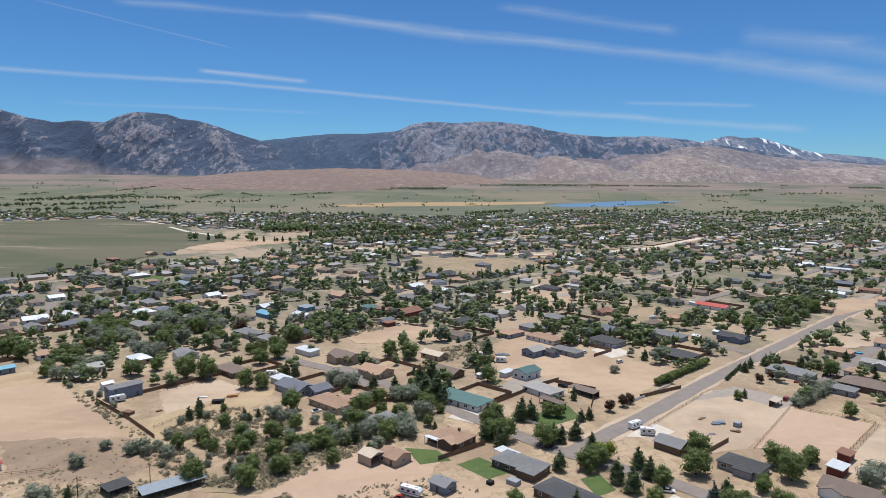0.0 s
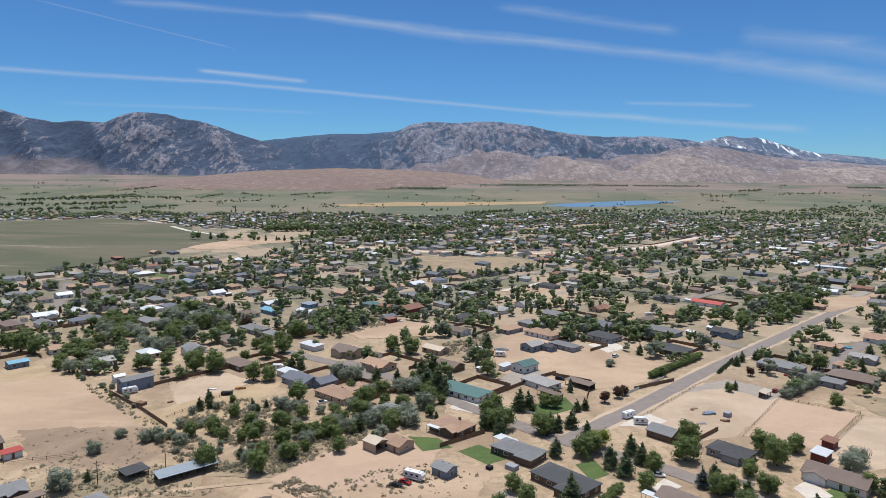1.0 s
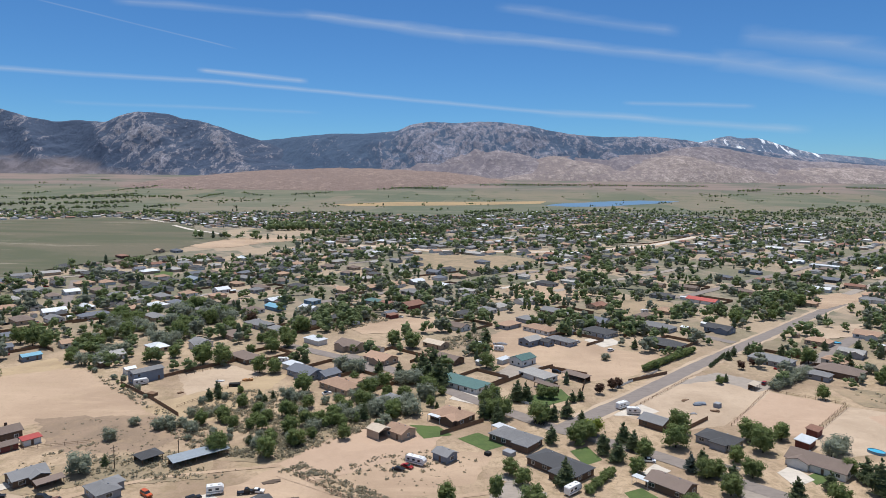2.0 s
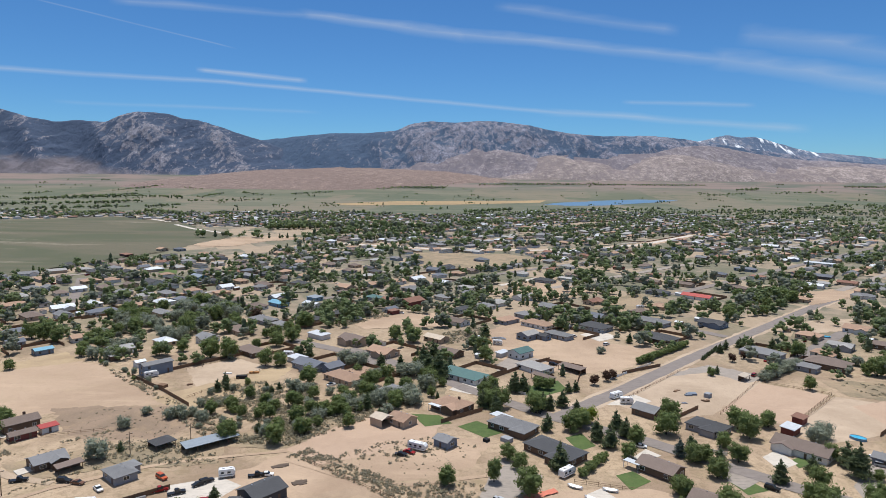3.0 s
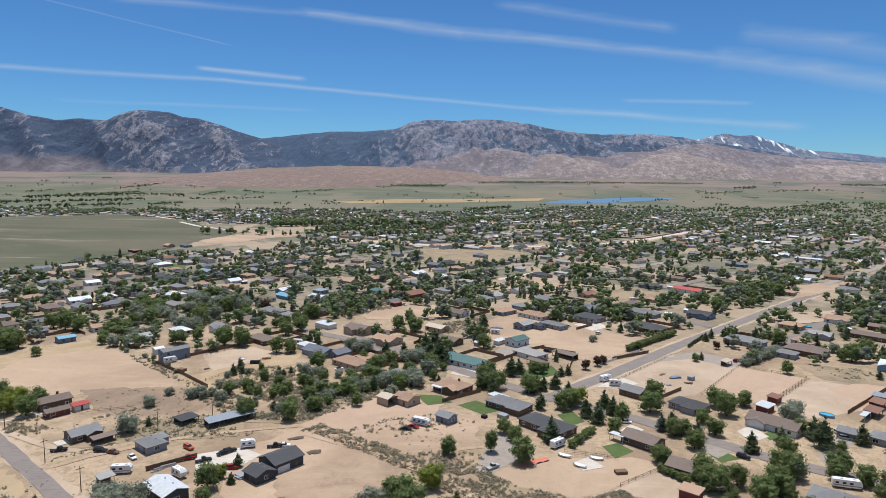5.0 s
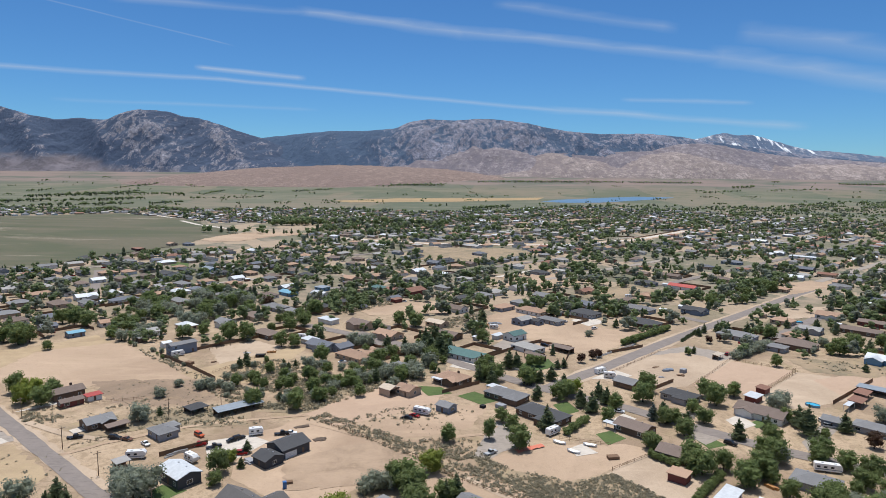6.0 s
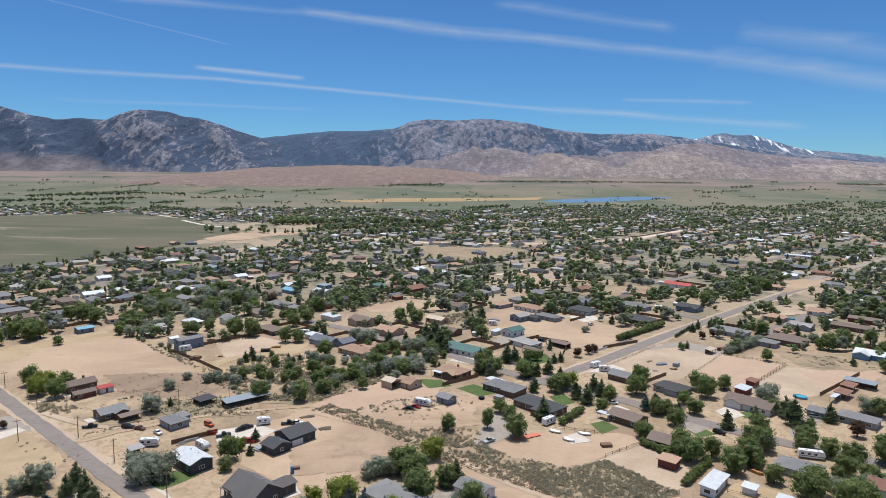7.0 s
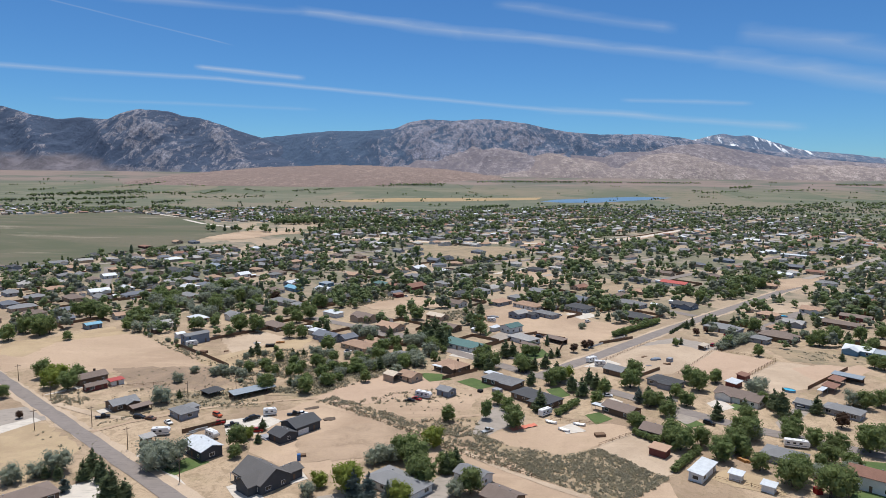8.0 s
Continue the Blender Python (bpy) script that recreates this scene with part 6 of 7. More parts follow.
tree("D", 88.6, 151.6, 7.5)
tree("D", 91.3, 139.7, 9)
tree("D", 98.9, 146.3, 9.5)
tree("D", 107.8, 162.4, 8)
tree("D", 116.7, 176.9, 7)
tree("D", 131.7, 198.4, 6)
tree("D", 109.9, 215.8, 9.5)
tree("D", 109.3, 225.7, 9)
tree("D", 96.3, 207.0, 6)
tree("D", 122.4, 228.4, 7)
tree("D", 138.5, 182.1, 4)
tree("D", 174.8, 196.4, 8)
tree("D", 148.9, 149.4, 10.5)
tree("D", 157.4, 154.9, 9)
tree("D", 123.6, 158.0, 6.5)
tree("D", 107.2, 120.8, 10)
tree("D", 112.0, 125.8, 9)
tree("D", 115.7, 113.8, 10.5)
tree("D", 120.5, 115.5, 10)
tree("D", 136.4, 148.6, 8)
tree("D", 101.9, 132.3, 6.5)
tree("D", 164.0, 278.1, 6.5)
tree("D", 210.6, 303.4, 10)
tree("D", 227.0, 316.6, 9.5)
tree("D", 242.6, 317.9, 9)
tree("D", 206.2, 304.4, 7)
tree("D", 187.3, 338.0, 9)
tree("D", 219.0, 255.6, 8)
tree("D", 216.4, 259.4, 7.5)
tree("D", 260.4, 324.8, 8)
tree("D", -256.6, 292.1, 13)
tree("D", -268.6, 296.8, 10)
tree("D", -254.1, 297.9, 10)
tree("D", -266.7, 279.2, 10)
tree("D", -253.6, 340.7, 11)
tree("D", -264.0, 345.1, 10)
tree("D", -242.6, 336.4, 9)
tree("D", -233.6, 283.1, 5.5)
tree("D", -171.0, 315.0, 8)
tree("D", -161.6, 323.5, 7)
tree("D", -140.8, 311.5, 11)
tree("D", -129.9, 310.9, 11)
tree("D", -106.2, 298.6, 9)
tree("D", -98.4, 299.2, 8)
tree("D", -76.7, 270.3, 9)
tree("D", -106.0, 387.5, 10)
tree("D", -44.6, 360.2, 9)
tree("D", -33.1, 354.1, 10)
tree("D", -65.3, 341.2, 5)
tree("D", 14.1, 244.7, 9)
tree("D", 29.7, 240.0, 9)
tree("D", 9.5, 316.3, 8.5)
tree("D", 33.9, 271.7, 6)
tree("D", 38.4, 269.8, 6)
tree("D", 84.0, 232.7, 9.5)
tree("D", 99.8, 320.6, 5)
tree("D", 124.3, 298.1, 4.5)
tree("D", 109.3, 159.2, 9)
tree("D", -18.1, 271.3, 9)
tree("D", 81.0, 192.9, 7)
tree("D", 183.6, 199.7, 8)
tree("D", 131.2, 154.3, 7)
tree("O", -130.5, 182.9, 8)
tree("O", -135.7, 211.1, 5)
tree("O", -103.6, 121.5, 10)
tree("O", -98.7, 124.0, 9.5)
tree("O", -108.4, 127.4, 8)
tree("O", -134.7, 116.7, 8)
tree("O", -138.5, 112.4, 5.5)
tree("O", -143.7, 107.8, 6.5)
tree("O", -47.8, 106.0, 4.5)
tree("O", -30.7, 128.6, 5.5)
tree("O", -25.2, 131.2, 6.5)
tree("O", -28.3, 132.3, 6)
tree("O", -2.1, 108.3, 5.5)
tree("O", 133.7, 213.5, 7)
tree("O", 138.9, 217.8, 7)
tree("O", -196.3, 322.2, 7)
tree("O", -193.7, 328.8, 7)
tree("O", -198.0, 314.3, 6)
tree("O", -177.8, 347.1, 8)
tree("O", -61.0, 302.1, 7)
tree("O", -55.9, 302.5, 8)
tree("O", -66.9, 310.1, 7)
tree("O", -270.9, 319.2, 6)
tree("O", 76.2, 336.7, 4.5)
tree("O", 171.8, 200.4, 7)
tree("O", -174.9, 352.7, 8)
tree("O", 211.1, 320.9, 6)
tree("C", -125.4, 189.7, 4)
tree("C", -135.5, 112.2, 4.5)
tree("C", -122.2, 111.8, 7)
tree("C", -122.2, 116.6, 8.5)
tree("C", -116.3, 111.3, 8)
tree("C", -107.1, 100.0, 10)
tree("C", -102.3, 99.6, 7)
tree("C", -131.1, 112.0, 5)
tree("C", -77.7, 156.1, 5)
tree("C", -75.6, 143.9, 4)
tree("C", -5.3, 123.7, 7.5)
tree("C", -2.3, 128.1, 7.5)
tree("C", 32.3, 184.2, 10)
tree("C", 32.0, 218.6, 7.5)
tree("C", 50.1, 210.9, 8.5)
tree("C", 53.6, 204.1, 9)
tree("C", 59.9, 222.2, 8)
tree("C", 82.8, 201.6, 7)
tree("C", 104.3, 178.6, 8)
tree("C", 133.0, 184.3, 12)
tree("C", 133.7, 192.9, 9)
tree("C", 149.9, 188.6, 8)
tree("C", 228.6, 306.1, 9)
tree("C", 207.5, 335.1, 8)
tree("C", 229.6, 365.8, 8)
tree("C", 237.8, 358.1, 8)
tree("C", 211.4, 367.7, 6.5)
tree("C", 179.6, 353.3, 7)
tree("C", 169.1, 357.4, 6.5)
tree("C", 161.5, 355.1, 6.5)
tree("C", 145.3, 342.4, 6)
tree("C", 151.8, 351.0, 6)
tree("C", 128.5, 301.0, 4.5)
tree("C", -93.1, 321.3, 6.5)
tree("C", -87.8, 318.7, 6.5)
tree("C", -13.9, 284.8, 14)
tree("C", -20.2, 292.0, 11)
tree("C", 22.5, 265.2, 10)
tree("C", 26.2, 265.5, 9)
tree("C", 6.8, 244.2, 8)
tree("C", 32.9, 243.1, 8)
tree("C", 47.2, 266.0, 5.5)
tree("C", 51.0, 268.5, 5.5)
tree("C", 4.4, 345.3, 9)
tree("C", 10.4, 363.1, 11)
tree("C", 41.9, 246.7, 8)
tree("C", 98.2, 361.7, 6.5)
tree("C", -115.8, 267.3, 6)
tree("C", 35.8, 243.3, 7)
tree("C", 61.9, 214.1, 8)
tree("C", 46.8, 239.3, 6)
tree("C", 206.0, 271.2, 5)
tree("J", -123.5, 103.3, 5.5)
tree("J", -33.3, 105.0, 9)
tree("J", -28.5, 103.2, 9)
tree("J", -22.5, 102.9, 7)
tree("J", 77.3, 197.6, 7)
tree("L", -36.0, 109.2, 10.5)
tree("L", -45.5, 111.7, 5.5)
tree("L", -18.3, 102.4, 7)
tree("L", -10.9, 144.4, 8.5)
tree("L", -80.9, 147.7, 5)
tree("L", 49.5, 228.5, 7)
tree("P", -178.6, 161.9, 3)
tree("P", 145.4, 324.2, 4.5)
tree("P", 154.0, 330.8, 4)
tree("P", 61.5, 278.5, 5)
tree("P", 69.0, 285.0, 5)
tree("P", 151.9, 173.2, 6)
tree("P", 72.9, 289.0, 4.5)
tree("P", -145.8, 405.3, 8)
tree("D", 79.3, 157.4, 8)
tree("D", 69.2, 167.5, 6.5)
tree("C", 88.0, 188.3, 8)
tree("D", 97.0, 194.1, 7)
tree("O", 110.1, 158.4, 7)
tree("D", 127.3, 163.4, 8)
tree("C", 118.6, 186.2, 7)
hedge("D", 3.6, 2.6, (91.7, 315.7), (131.3, 357.6))
hedge("D", 3, 2.4, (38.8, 178.7), (50.1, 195.0))
hedge("D", 3, 2.2, (66.1, 161.9), (73.6, 151.7))
hedge("D", 2.6, 2, (71.5, 128.3), (86.0, 146.5))
hedge("O", 5, 4, (146.6, 289.8), (177.2, 318.2))
hedge("C", 2.6, 3.2, (129.4, 325.9), (146.8, 350.6))
hedge("C", 4, 4, (-15.2, 395.6), (-3.8, 392.5))
grove(34, "DDOC", 3.5, 7.5, (-88.7, 203.7), (-73.9, 230.6), (-48.7, 252.4), (-14.1, 289.9), (-9.6, 255.3), (-34.0, 228.8), (-57.7, 205.8), (-81.4, 196.4), gap=3.3)
grove(30, "DOOD", 3.5, 7, (-73.2, 240.3), (-57.3, 268.3), (-22.3, 316.6), (-10.8, 290.1), (-35.6, 243.1), (-60.9, 222.4), gap=3.3)
grove(13, "OOOD", 2.2, 4.2, (-123.5, 225.2), (-111.0, 247.7), (-93.4, 238.8), (-88.7, 203.7), (-111.1, 214.5), gap=4)
grove(30, "DDDO", 8, 12, (-227.7, 363.0), (-246.7, 407.4), (-227.6, 433.3), (-205.5, 462.0), (-164.3, 439.3), (-144.1, 374.2), (-165.3, 353.5), (-190.6, 347.8), gap=6)
grove(14, "DDO", 5, 8, (-220.7, 312.4), (-235.5, 366.2), (-210.1, 364.5), (-191.1, 300.2), gap=4)
grove(8, "OD", 1.5, 3, (-201.0, 302.2), (-169.2, 275.3), (-139.6, 250.9), (-149.4, 267.1), (-179.1, 296.9), gap=3)
grove(16, "DDC", 7, 10, (168.4, 433.9), (198.9, 507.3), (253.5, 537.5), (284.5, 524.8), (230.6, 456.3), (191.6, 424.8), gap=6)
grove(7, "DDC", 5, 7, (225.1, 305.9), (259.7, 324.8), (237.9, 284.8), (221.8, 272.4), (222.7, 295.6), gap=6)
grove(10, "DDC", 6, 9, (-124.7, 323.4), (-124.0, 375.9), (-110.1, 387.2), (-103.2, 333.1), gap=5)
grove(5, "DDO", 5, 7, (119.0, 130.3), (136.9, 149.6), (139.0, 135.8), (127.3, 118.9), (112.5, 114.3), gap=5)
grove(4, "DC", 4, 6, (93.0, 146.9), (110.1, 163.6), (109.8, 153.0), (97.5, 137.8), gap=4)
grove(8, "DDC", 6, 9, (16.7, 237.1), (11.9, 273.6), (5.4, 256.4), (8.1, 236.5), gap=4)

grove(30, "DDOOC", 3.0, 6.0, (-120.5, 241.0), (-117.8, 262.9), (-99.5, 272.8), (-73.3, 265.9), (-70.6, 228.4), (-76.0, 200.4), (-88.2, 219.1), (-105.9, 236.5), gap=3.4)

# ---- brush ----
brush(40, 0.6, 1.4, (-120.5, 241.0), (-117.8, 262.9), (-99.5, 272.8), (-73.3, 265.9), (-70.6, 228.4), (-76.0, 200.4), (-88.2, 219.1), (-105.9, 236.5))
fence("white", (71.0, 287.2), (99.2, 316.7))
open_shed(54.1, 300.5, -45, 14, 5, "brown", 2.5, label="long low stall roof of brown boards beside a pen")
open_shed(37.5, 284.0, -45, 13, 3, "brown", 2.4, label="narrow brown roof over a row of stalls")
brush(9, 0.3, 0.65, (-163.6, 183.5), (-152.3, 196.2), (-139.3, 209.8), (-120.0, 201.0), (-100.0, 188.0), (-75.0, 190.0), (-88.0, 178.0), (-118.0, 178.0), (-140.0, 184.0))
brush(70, 0.4, 0.9, (-152.3, 196.2), (-139.3, 209.8), (-137.8, 208.4), (-150.8, 194.6))
brush(60, 0.4, 0.9, (-145.5, 157.2), (-130.8, 173.2), (-118.5, 185.3), (-117.0, 184.0), (-129.3, 171.7), (-144.0, 155.8))
brush(5, 0.25, 0.6, (-140.0, 208.0), (-176.0, 228.0), (-130.0, 236.0), (-110.0, 221.0), (-108.0, 205.0))
brush(6, 0.25, 0.6, (-56.0, 186.0), (-31.0, 206.0), (-8.0, 212.0), (4.0, 200.0), (-8.0, 176.0), (-30.0, 178.0))
brush(4, 0.25, 0.5, (-155.0, 150.0), (-140.0, 160.0), (-108.0, 132.0), (-120.0, 124.0))
cover("lot", WEEDS, 0.01, "weedy ground under the sagebrush", "lot", (2.3, 156.8), (8.6, 145.6), (16.3, 136.4), (26.5, 120.7), (45.7, 106.8), (55.3, 111.0), (68.6, 123.2), (50.0, 146.7), (36.6, 139.6), (16.9, 147.1), (6.7, 157.0), frayed=1.5)
brush(120, 0.5, 1.15, (2.3, 156.8), (8.6, 145.6), (16.3, 136.4), (26.5, 120.7), (45.7, 106.8), (55.3, 111.0), (68.6, 123.2), (50.0, 146.7), (36.6, 139.6), (16.9, 147.1), (6.7, 157.0))
brush(75, 0.45, 1.1, (-58.4, 196.5), (-28.1, 175.6), (8.6, 146.6), (33.7, 119.1), (26.5, 120.7), (-3.8, 140.9), (-17.1, 154.4), (-53.1, 182.5), (-64.3, 188.7))
brush(60, 0.45, 1.1, (-18.3, 170.0), (-6.9, 173.8), (4.7, 171.5), (8.9, 157.2), (-4.1, 153.6))
brush(30, 0.6, 1.4, (-185.0, 187.8), (-169.6, 196.5), (-161.3, 182.2), (-169.1, 174.8))
brush(22, 0.6, 1.4, (-133.1, 196.7), (-109.3, 202.2), (-91.4, 195.7), (-89.4, 181.5), (-118.0, 179.5), (-132.4, 184.1))
brush(60, 0.7, 1.6, (-87.5, 199.8), (-62.7, 231.4), (-42.7, 252.8), (-39.6, 228.4), (-66.3, 197.4))
brush(26, 0.6, 1.5, (-133.5, 235.9), (-104.7, 228.4), (-83.5, 204.0), (-99.0, 202.9))
brush(19, 0.5, 1.2, (-42.2, 190.2), (-10.7, 207.5), (4.9, 202.3), (-29.1, 184.1))
brush(26, 0.7, 1.6, (-100.0, 420.9), (-58.3, 449.3), (-55.7, 425.0), (-85.3, 389.4))
brush(22, 0.7, 1.6, (-17.7, 375.5), (11.0, 397.9), (10.5, 368.6), (-12.8, 348.9))
brush(8, 0.5, 1.2, (181.3, 290.0), (212.5, 288.8), (218.5, 266.8), (189.1, 267.8))
brush(22, 0.6, 1.4, (-202.4, 305.0), (-166.0, 275.6), (-122.1, 236.7), (-127.0, 234.4), (-166.0, 268.3))
brush(3, 0.3, 0.7, (-176.3, 227.9), (-130.1, 236.2), (-110.5, 220.7), (-114.4, 201.9), (-147.6, 199.6))
brush(34, 0.4, 0.9, (-53.4, 183.9), (-31.3, 204.5), (-10.8, 210.7), (-11.5, 207.5), (-30.0, 201.0), (-50.5, 182.0))
brush(5, 0.5, 1.2, (-167.6, 154.3), (-136.9, 135.0), (-142.5, 132.3), (-162.2, 146.3))

# ---- small things in the yards ----
heap(-57.0, 130.6, 20, 1.2, 1.2, 2.3, CARS["blue"], "portable_toilet", "blue plastic portable toilet on bare ground", "toilet")
heap(-56.4, 133.8, 20, 2.2, 1.4, 0.9, WOOD, "crate", "brown crate on a building lot", "crate")
heap(-64.1, 181.4, 30, 6, 3, 0.3, BARK, "brush_pile", "low brown pile of cut brush on bare ground", "brush pile")
heap(-54.0, 169.1, 30, 6, 4, 0.3, BARK, "brush_pile", "low brown pile of cut brush on bare ground", "brush pile")
heap(52.8, 158.9, 10, 4, 2.4, 1.1, WOOD, "flatbed", "rusty brown flatbed on bare ground", "trailer")
heap(104.1, 266.9, 20, 6, 3, 1.0, WALLS["slate"], "scrap_pile", "pile of grey-blue salvaged parts", "scrap")
heap(107.7, 258.7, -30, 4, 2, 0.8, WOOD, "lumber_pile", "loose stack of brown lumber", "lumber")
heap(99.3, 272.1, 40, 5, 2, 0.6, WOOD, "lumber_pile", "loose stack of brown lumber", "lumber")
heap(97.8, 254.8, 0, 4, 1.5, 0.5, CHROME, "scrap_pile", "pile of grey scrap metal", "scrap")
heap(110.9, 264.2, 45, 3, 2.5, 2.0, WALLS["grey"], "crate", "grey storage crate on a bare lot", "crate")
heap(8.3, 357.6, 5, 14, 2.6, 1.6, STACK, "lumber_pile", "long stack of orange-brown lumber", "lumber")
heap(18.3, 365.6, 0, 9, 3, 1.2, CHROME, "water_tank", "low round grey stock tank", "tank")
heap(-169.8, 203.7, 10, 3, 2, 0.7, CARS["blue"], "tarp", "crumpled blue tarp beside a house", "tarp")
heap(15.4, 207.7, -40, 4, 3, 1.6, WALLS["grey"], "crate", "grey garden shed box", "crate")
heap(7.6, 207.1, -40, 2, 2, 1.2, RUBBER, "crate", "dark storage box in a yard", "crate")
heap(-74.5, 149.2, -38, 6, 4, 0.9, WALLS["grey"], "scrap_pile", "pile of grey pallets and boxes", "scrap")
heap(-132.9, 266.0, 40, 4, 2, 0.6, WOOD, "lumber_pile", "loose stack of old lumber", "lumber")
heap(-121.2, 284.1, 5, 5, 2, 0.8, TRIM, "scrap_pile", "pile of white boards", "scrap")
heap(-111.5, 277.3, 10, 5, 2.4, 1.6, RUBBER, "crate", "dark open stall box", "crate")
heap(-107.9, 286.4, 20, 6, 3, 1.2, STACK, "scrap_pile", "rusty heap of machinery", "scrap")
heap(-144.0, 261.7, -20, 4, 3, 1.4, WOOD, "crate", "brown stall box in a pen", "crate")
heap(71.4, 165.7, -40, 2, 2, 1.8, TRIM, "crate", "white wooden garden storage box", "crate")
heap(113.3, 116.6, 10, 2.2, 2, 2.0, CARS["red"], "crate", "red storage cabinet in a yard", "crate")
heap(98.8, 140.1, -45, 7, 1.5, 1.0, STACK, "scrap_pile", "row of reddish boards in a yard", "scrap")
heap(-140.7, 180.8, 51, 3, 2, 0.8, TRIM, "scrap_pile", "pale boards by a house", "scrap")
heap(-148.6, 172.8, 51, 7, 5, 0.35, CONCRETE, "slab", "pale concrete terrace beside a house", "slab")
heap(-94.5, 150.6, -35, 5, 2, 1.0, CHROME, "scrap_pile", "heap of scrap along a fence", "scrap")
heap(-102.2, 153.4, 51, 9, 1.5, 1.0, CHROME, "scrap_pile", "heap of scrap along a fence", "scrap")
heap(-230.5, 368.5, 0, 6, 3, 1.6, WOOD, "scrap_pile", "brown heap on a dirt lot", "scrap")
heap(-258.6, 382.2, 0, 6, 3, 1.4, RUBBER, "scrap_pile", "dark heap on a dirt lot", "scrap")
hull(35.5, 171.0, -30)
hull(39.6, 163.1, -35)
hull(46.6, 169.3, -20)
tarp_strip(23.9, 165.5, 30, 12.0, 3.0)
pool(152.2, 217.9, 6.0, 4.0)
pool(227.3, 385.3, 6.5, 4.0)
road("road", TILLED, 0.125, 2.2, "pale wheel track over a bare lot", (-63.6, 186.0), (-42.1, 174.7), (-18.3, 170.0), (7.1, 177.9), (12.1, 186.9))
road("road", PALE_SAND, 0.128, 2.4, "pale dirt lane along a fence", (0.3, 141.1), (15.7, 126.2), (29.6, 116.1), (45.3, 105.1))
road("road", TILLED, 0.129, 2.2, "pale dirt lane", (-142.7, 150.3), (-132.7, 160.7), (-115.7, 174.3), (-101.8, 182.0), (-86.3, 187.3), (-65.4, 193.7))
road("road", PALE_SAND, 0.131, 3.0, "pale dirt drive", (-174.4, 179.2), (-150.4, 167.5), (-134.5, 164.2))
tree("O", -133.9, 226.3, 4)
tree("O", -122.4, 222.5, 5)
tree("O", -119.3, 225.5, 5)
tree("O", -107.8, 220.9, 5)
tree("O", -25.5, 286.4, 8)
tree("O", -19.3, 265.5, 8)
tree("O", -26.2, 254.0, 7)
tree("O", -30.2, 248.5, 7)
tree("O", -38.7, 244.8, 7)
tree("O", -35.2, 253.4, 6)
tree("O", -46.5, 237.4, 6)
tree("O", -53.0, 241.8, 6)
tree("O", -61.3, 224.2, 5)
tree("O", -65.9, 213.4, 5)
tree("D", -107.5, 228.2, 6)
tree("D", -100.6, 233.4, 6)
tree("D", -87.7, 239.3, 6)
tree("D", -76.1, 240.1, 7)
tree("D", -54.3, 232.0, 6)
tree("D", -44.8, 269.3, 8)
tree("D", -39.8, 281.6, 7)
tree("D", -69.5, 250.8, 6)
tree("D", -54.9, 284.2, 6)
tree("C", -23.2, 302.4, 12)
tree("C", -18.8, 316.9, 11)
tree("C", -45.4, 300.6, 8)
tree("C", -35.1, 301.4, 7)

# ---- the far town, its trees, brush ----
FAR = {"D": [], "O": [], "C": []}
far_rng = random.Random(77)
taken = [(o.location.x, o.location.y) for o in scene.objects if o.name.split(".")[0] in ("house", "barn", "shop")]


def in_view(x, y, margin=60):
    """Whether a place lies inside the wedge of country that the flight looks over."""
    return abs(x) < 0.72 * (y + 90) + margin


def built_up(x, y):
    """The town's outline: meadow and open fields stay free."""
    if y < 300 or y > 2500:
        return False
    if x < -250 and y > 560 + 0.25 * (x + 600) and y < 1180:
        return x > -330 + 0.33 * (y - 620) - 120 and y < 720
    edge = 1640 + 240 * noise.noise(Vector((x * 0.0016, 1.0, 0))) + max(0, x) * 0.55
    return y < edge


def kept_open(x, y):
    """Lots, lawns, fields and roads on which nothing grows."""
    for lift, ring in COVERS:
        if 0.19 < lift < 0.24 and far_rng.random() < 0.4:
            continue
        if min(c[0] for c in ring) < x < max(c[0] for c in ring) and inside((x, y), list(ring)):
            return True
    for wide, line in LINES:
        for (ax, ay), (bx, by) in zip(line, line[1:]):
            dx, dy = bx - ax, by - ay
            k = max(0.0, min(1.0, ((x - ax) * dx + (y - ay) * dy) / (dx * dx + dy * dy)))
            if (x - ax - k * dx) ** 2 + (y - ay - k * dy) ** 2 < (wide / 2 + 5) ** 2:
                return True
    return False


# back yards, sheds and cars beside the houses in the middle distance
yard_rng = random.Random(21)
near_homes = [o for o in scene.objects if o.name.split(".")[0] == "house" and 250 < o.location.y < 620]
for n, o in enumerate(near_homes):
    turn = math.degrees(o.rotation_euler.z)
    c, k = math.cos(o.rotation_euler.z), math.sin(o.rotation_euler.z)

    def beside(a, b):
        return o.location.x + a * c - b * k, o.location.y + a * k + b * c
    x, y = beside(0, 15)
    if n % 2 == 0 and not kept_open(x, y):
        yard_fence(x, y, turn, yard_rng.choice((20, 24, 28)), yard_rng.choice((14, 18)))
    x, y = beside(yard_rng.choice((-1, 1)) * yard_rng.uniform(13, 17), yard_rng.uniform(6, 12))
    if n % 2 and not kept_open(x, y):
        house(x, y, turn, yard_rng.choice((3, 4, 5)), yard_rng.choice((3, 4)), "gable", yard_rng.choice(("grey", "brown", "white", "pale", "tan")), yard_rng.choice(("white", "tan", "grey", "brown")), eave=2.2, over=0.2, detail=0, name="shed", vents=False)
    x, y = beside(yard_rng.uniform(-7, 7), -9.5)
    if yard_rng.random() < 0.7 and not kept_open(x, y):
        small_car(x, y, turn + yard_rng.choice((0, 90, 80, 100)), yard_rng.choice(("white", "white", "silver", "black", "blue", "red")))

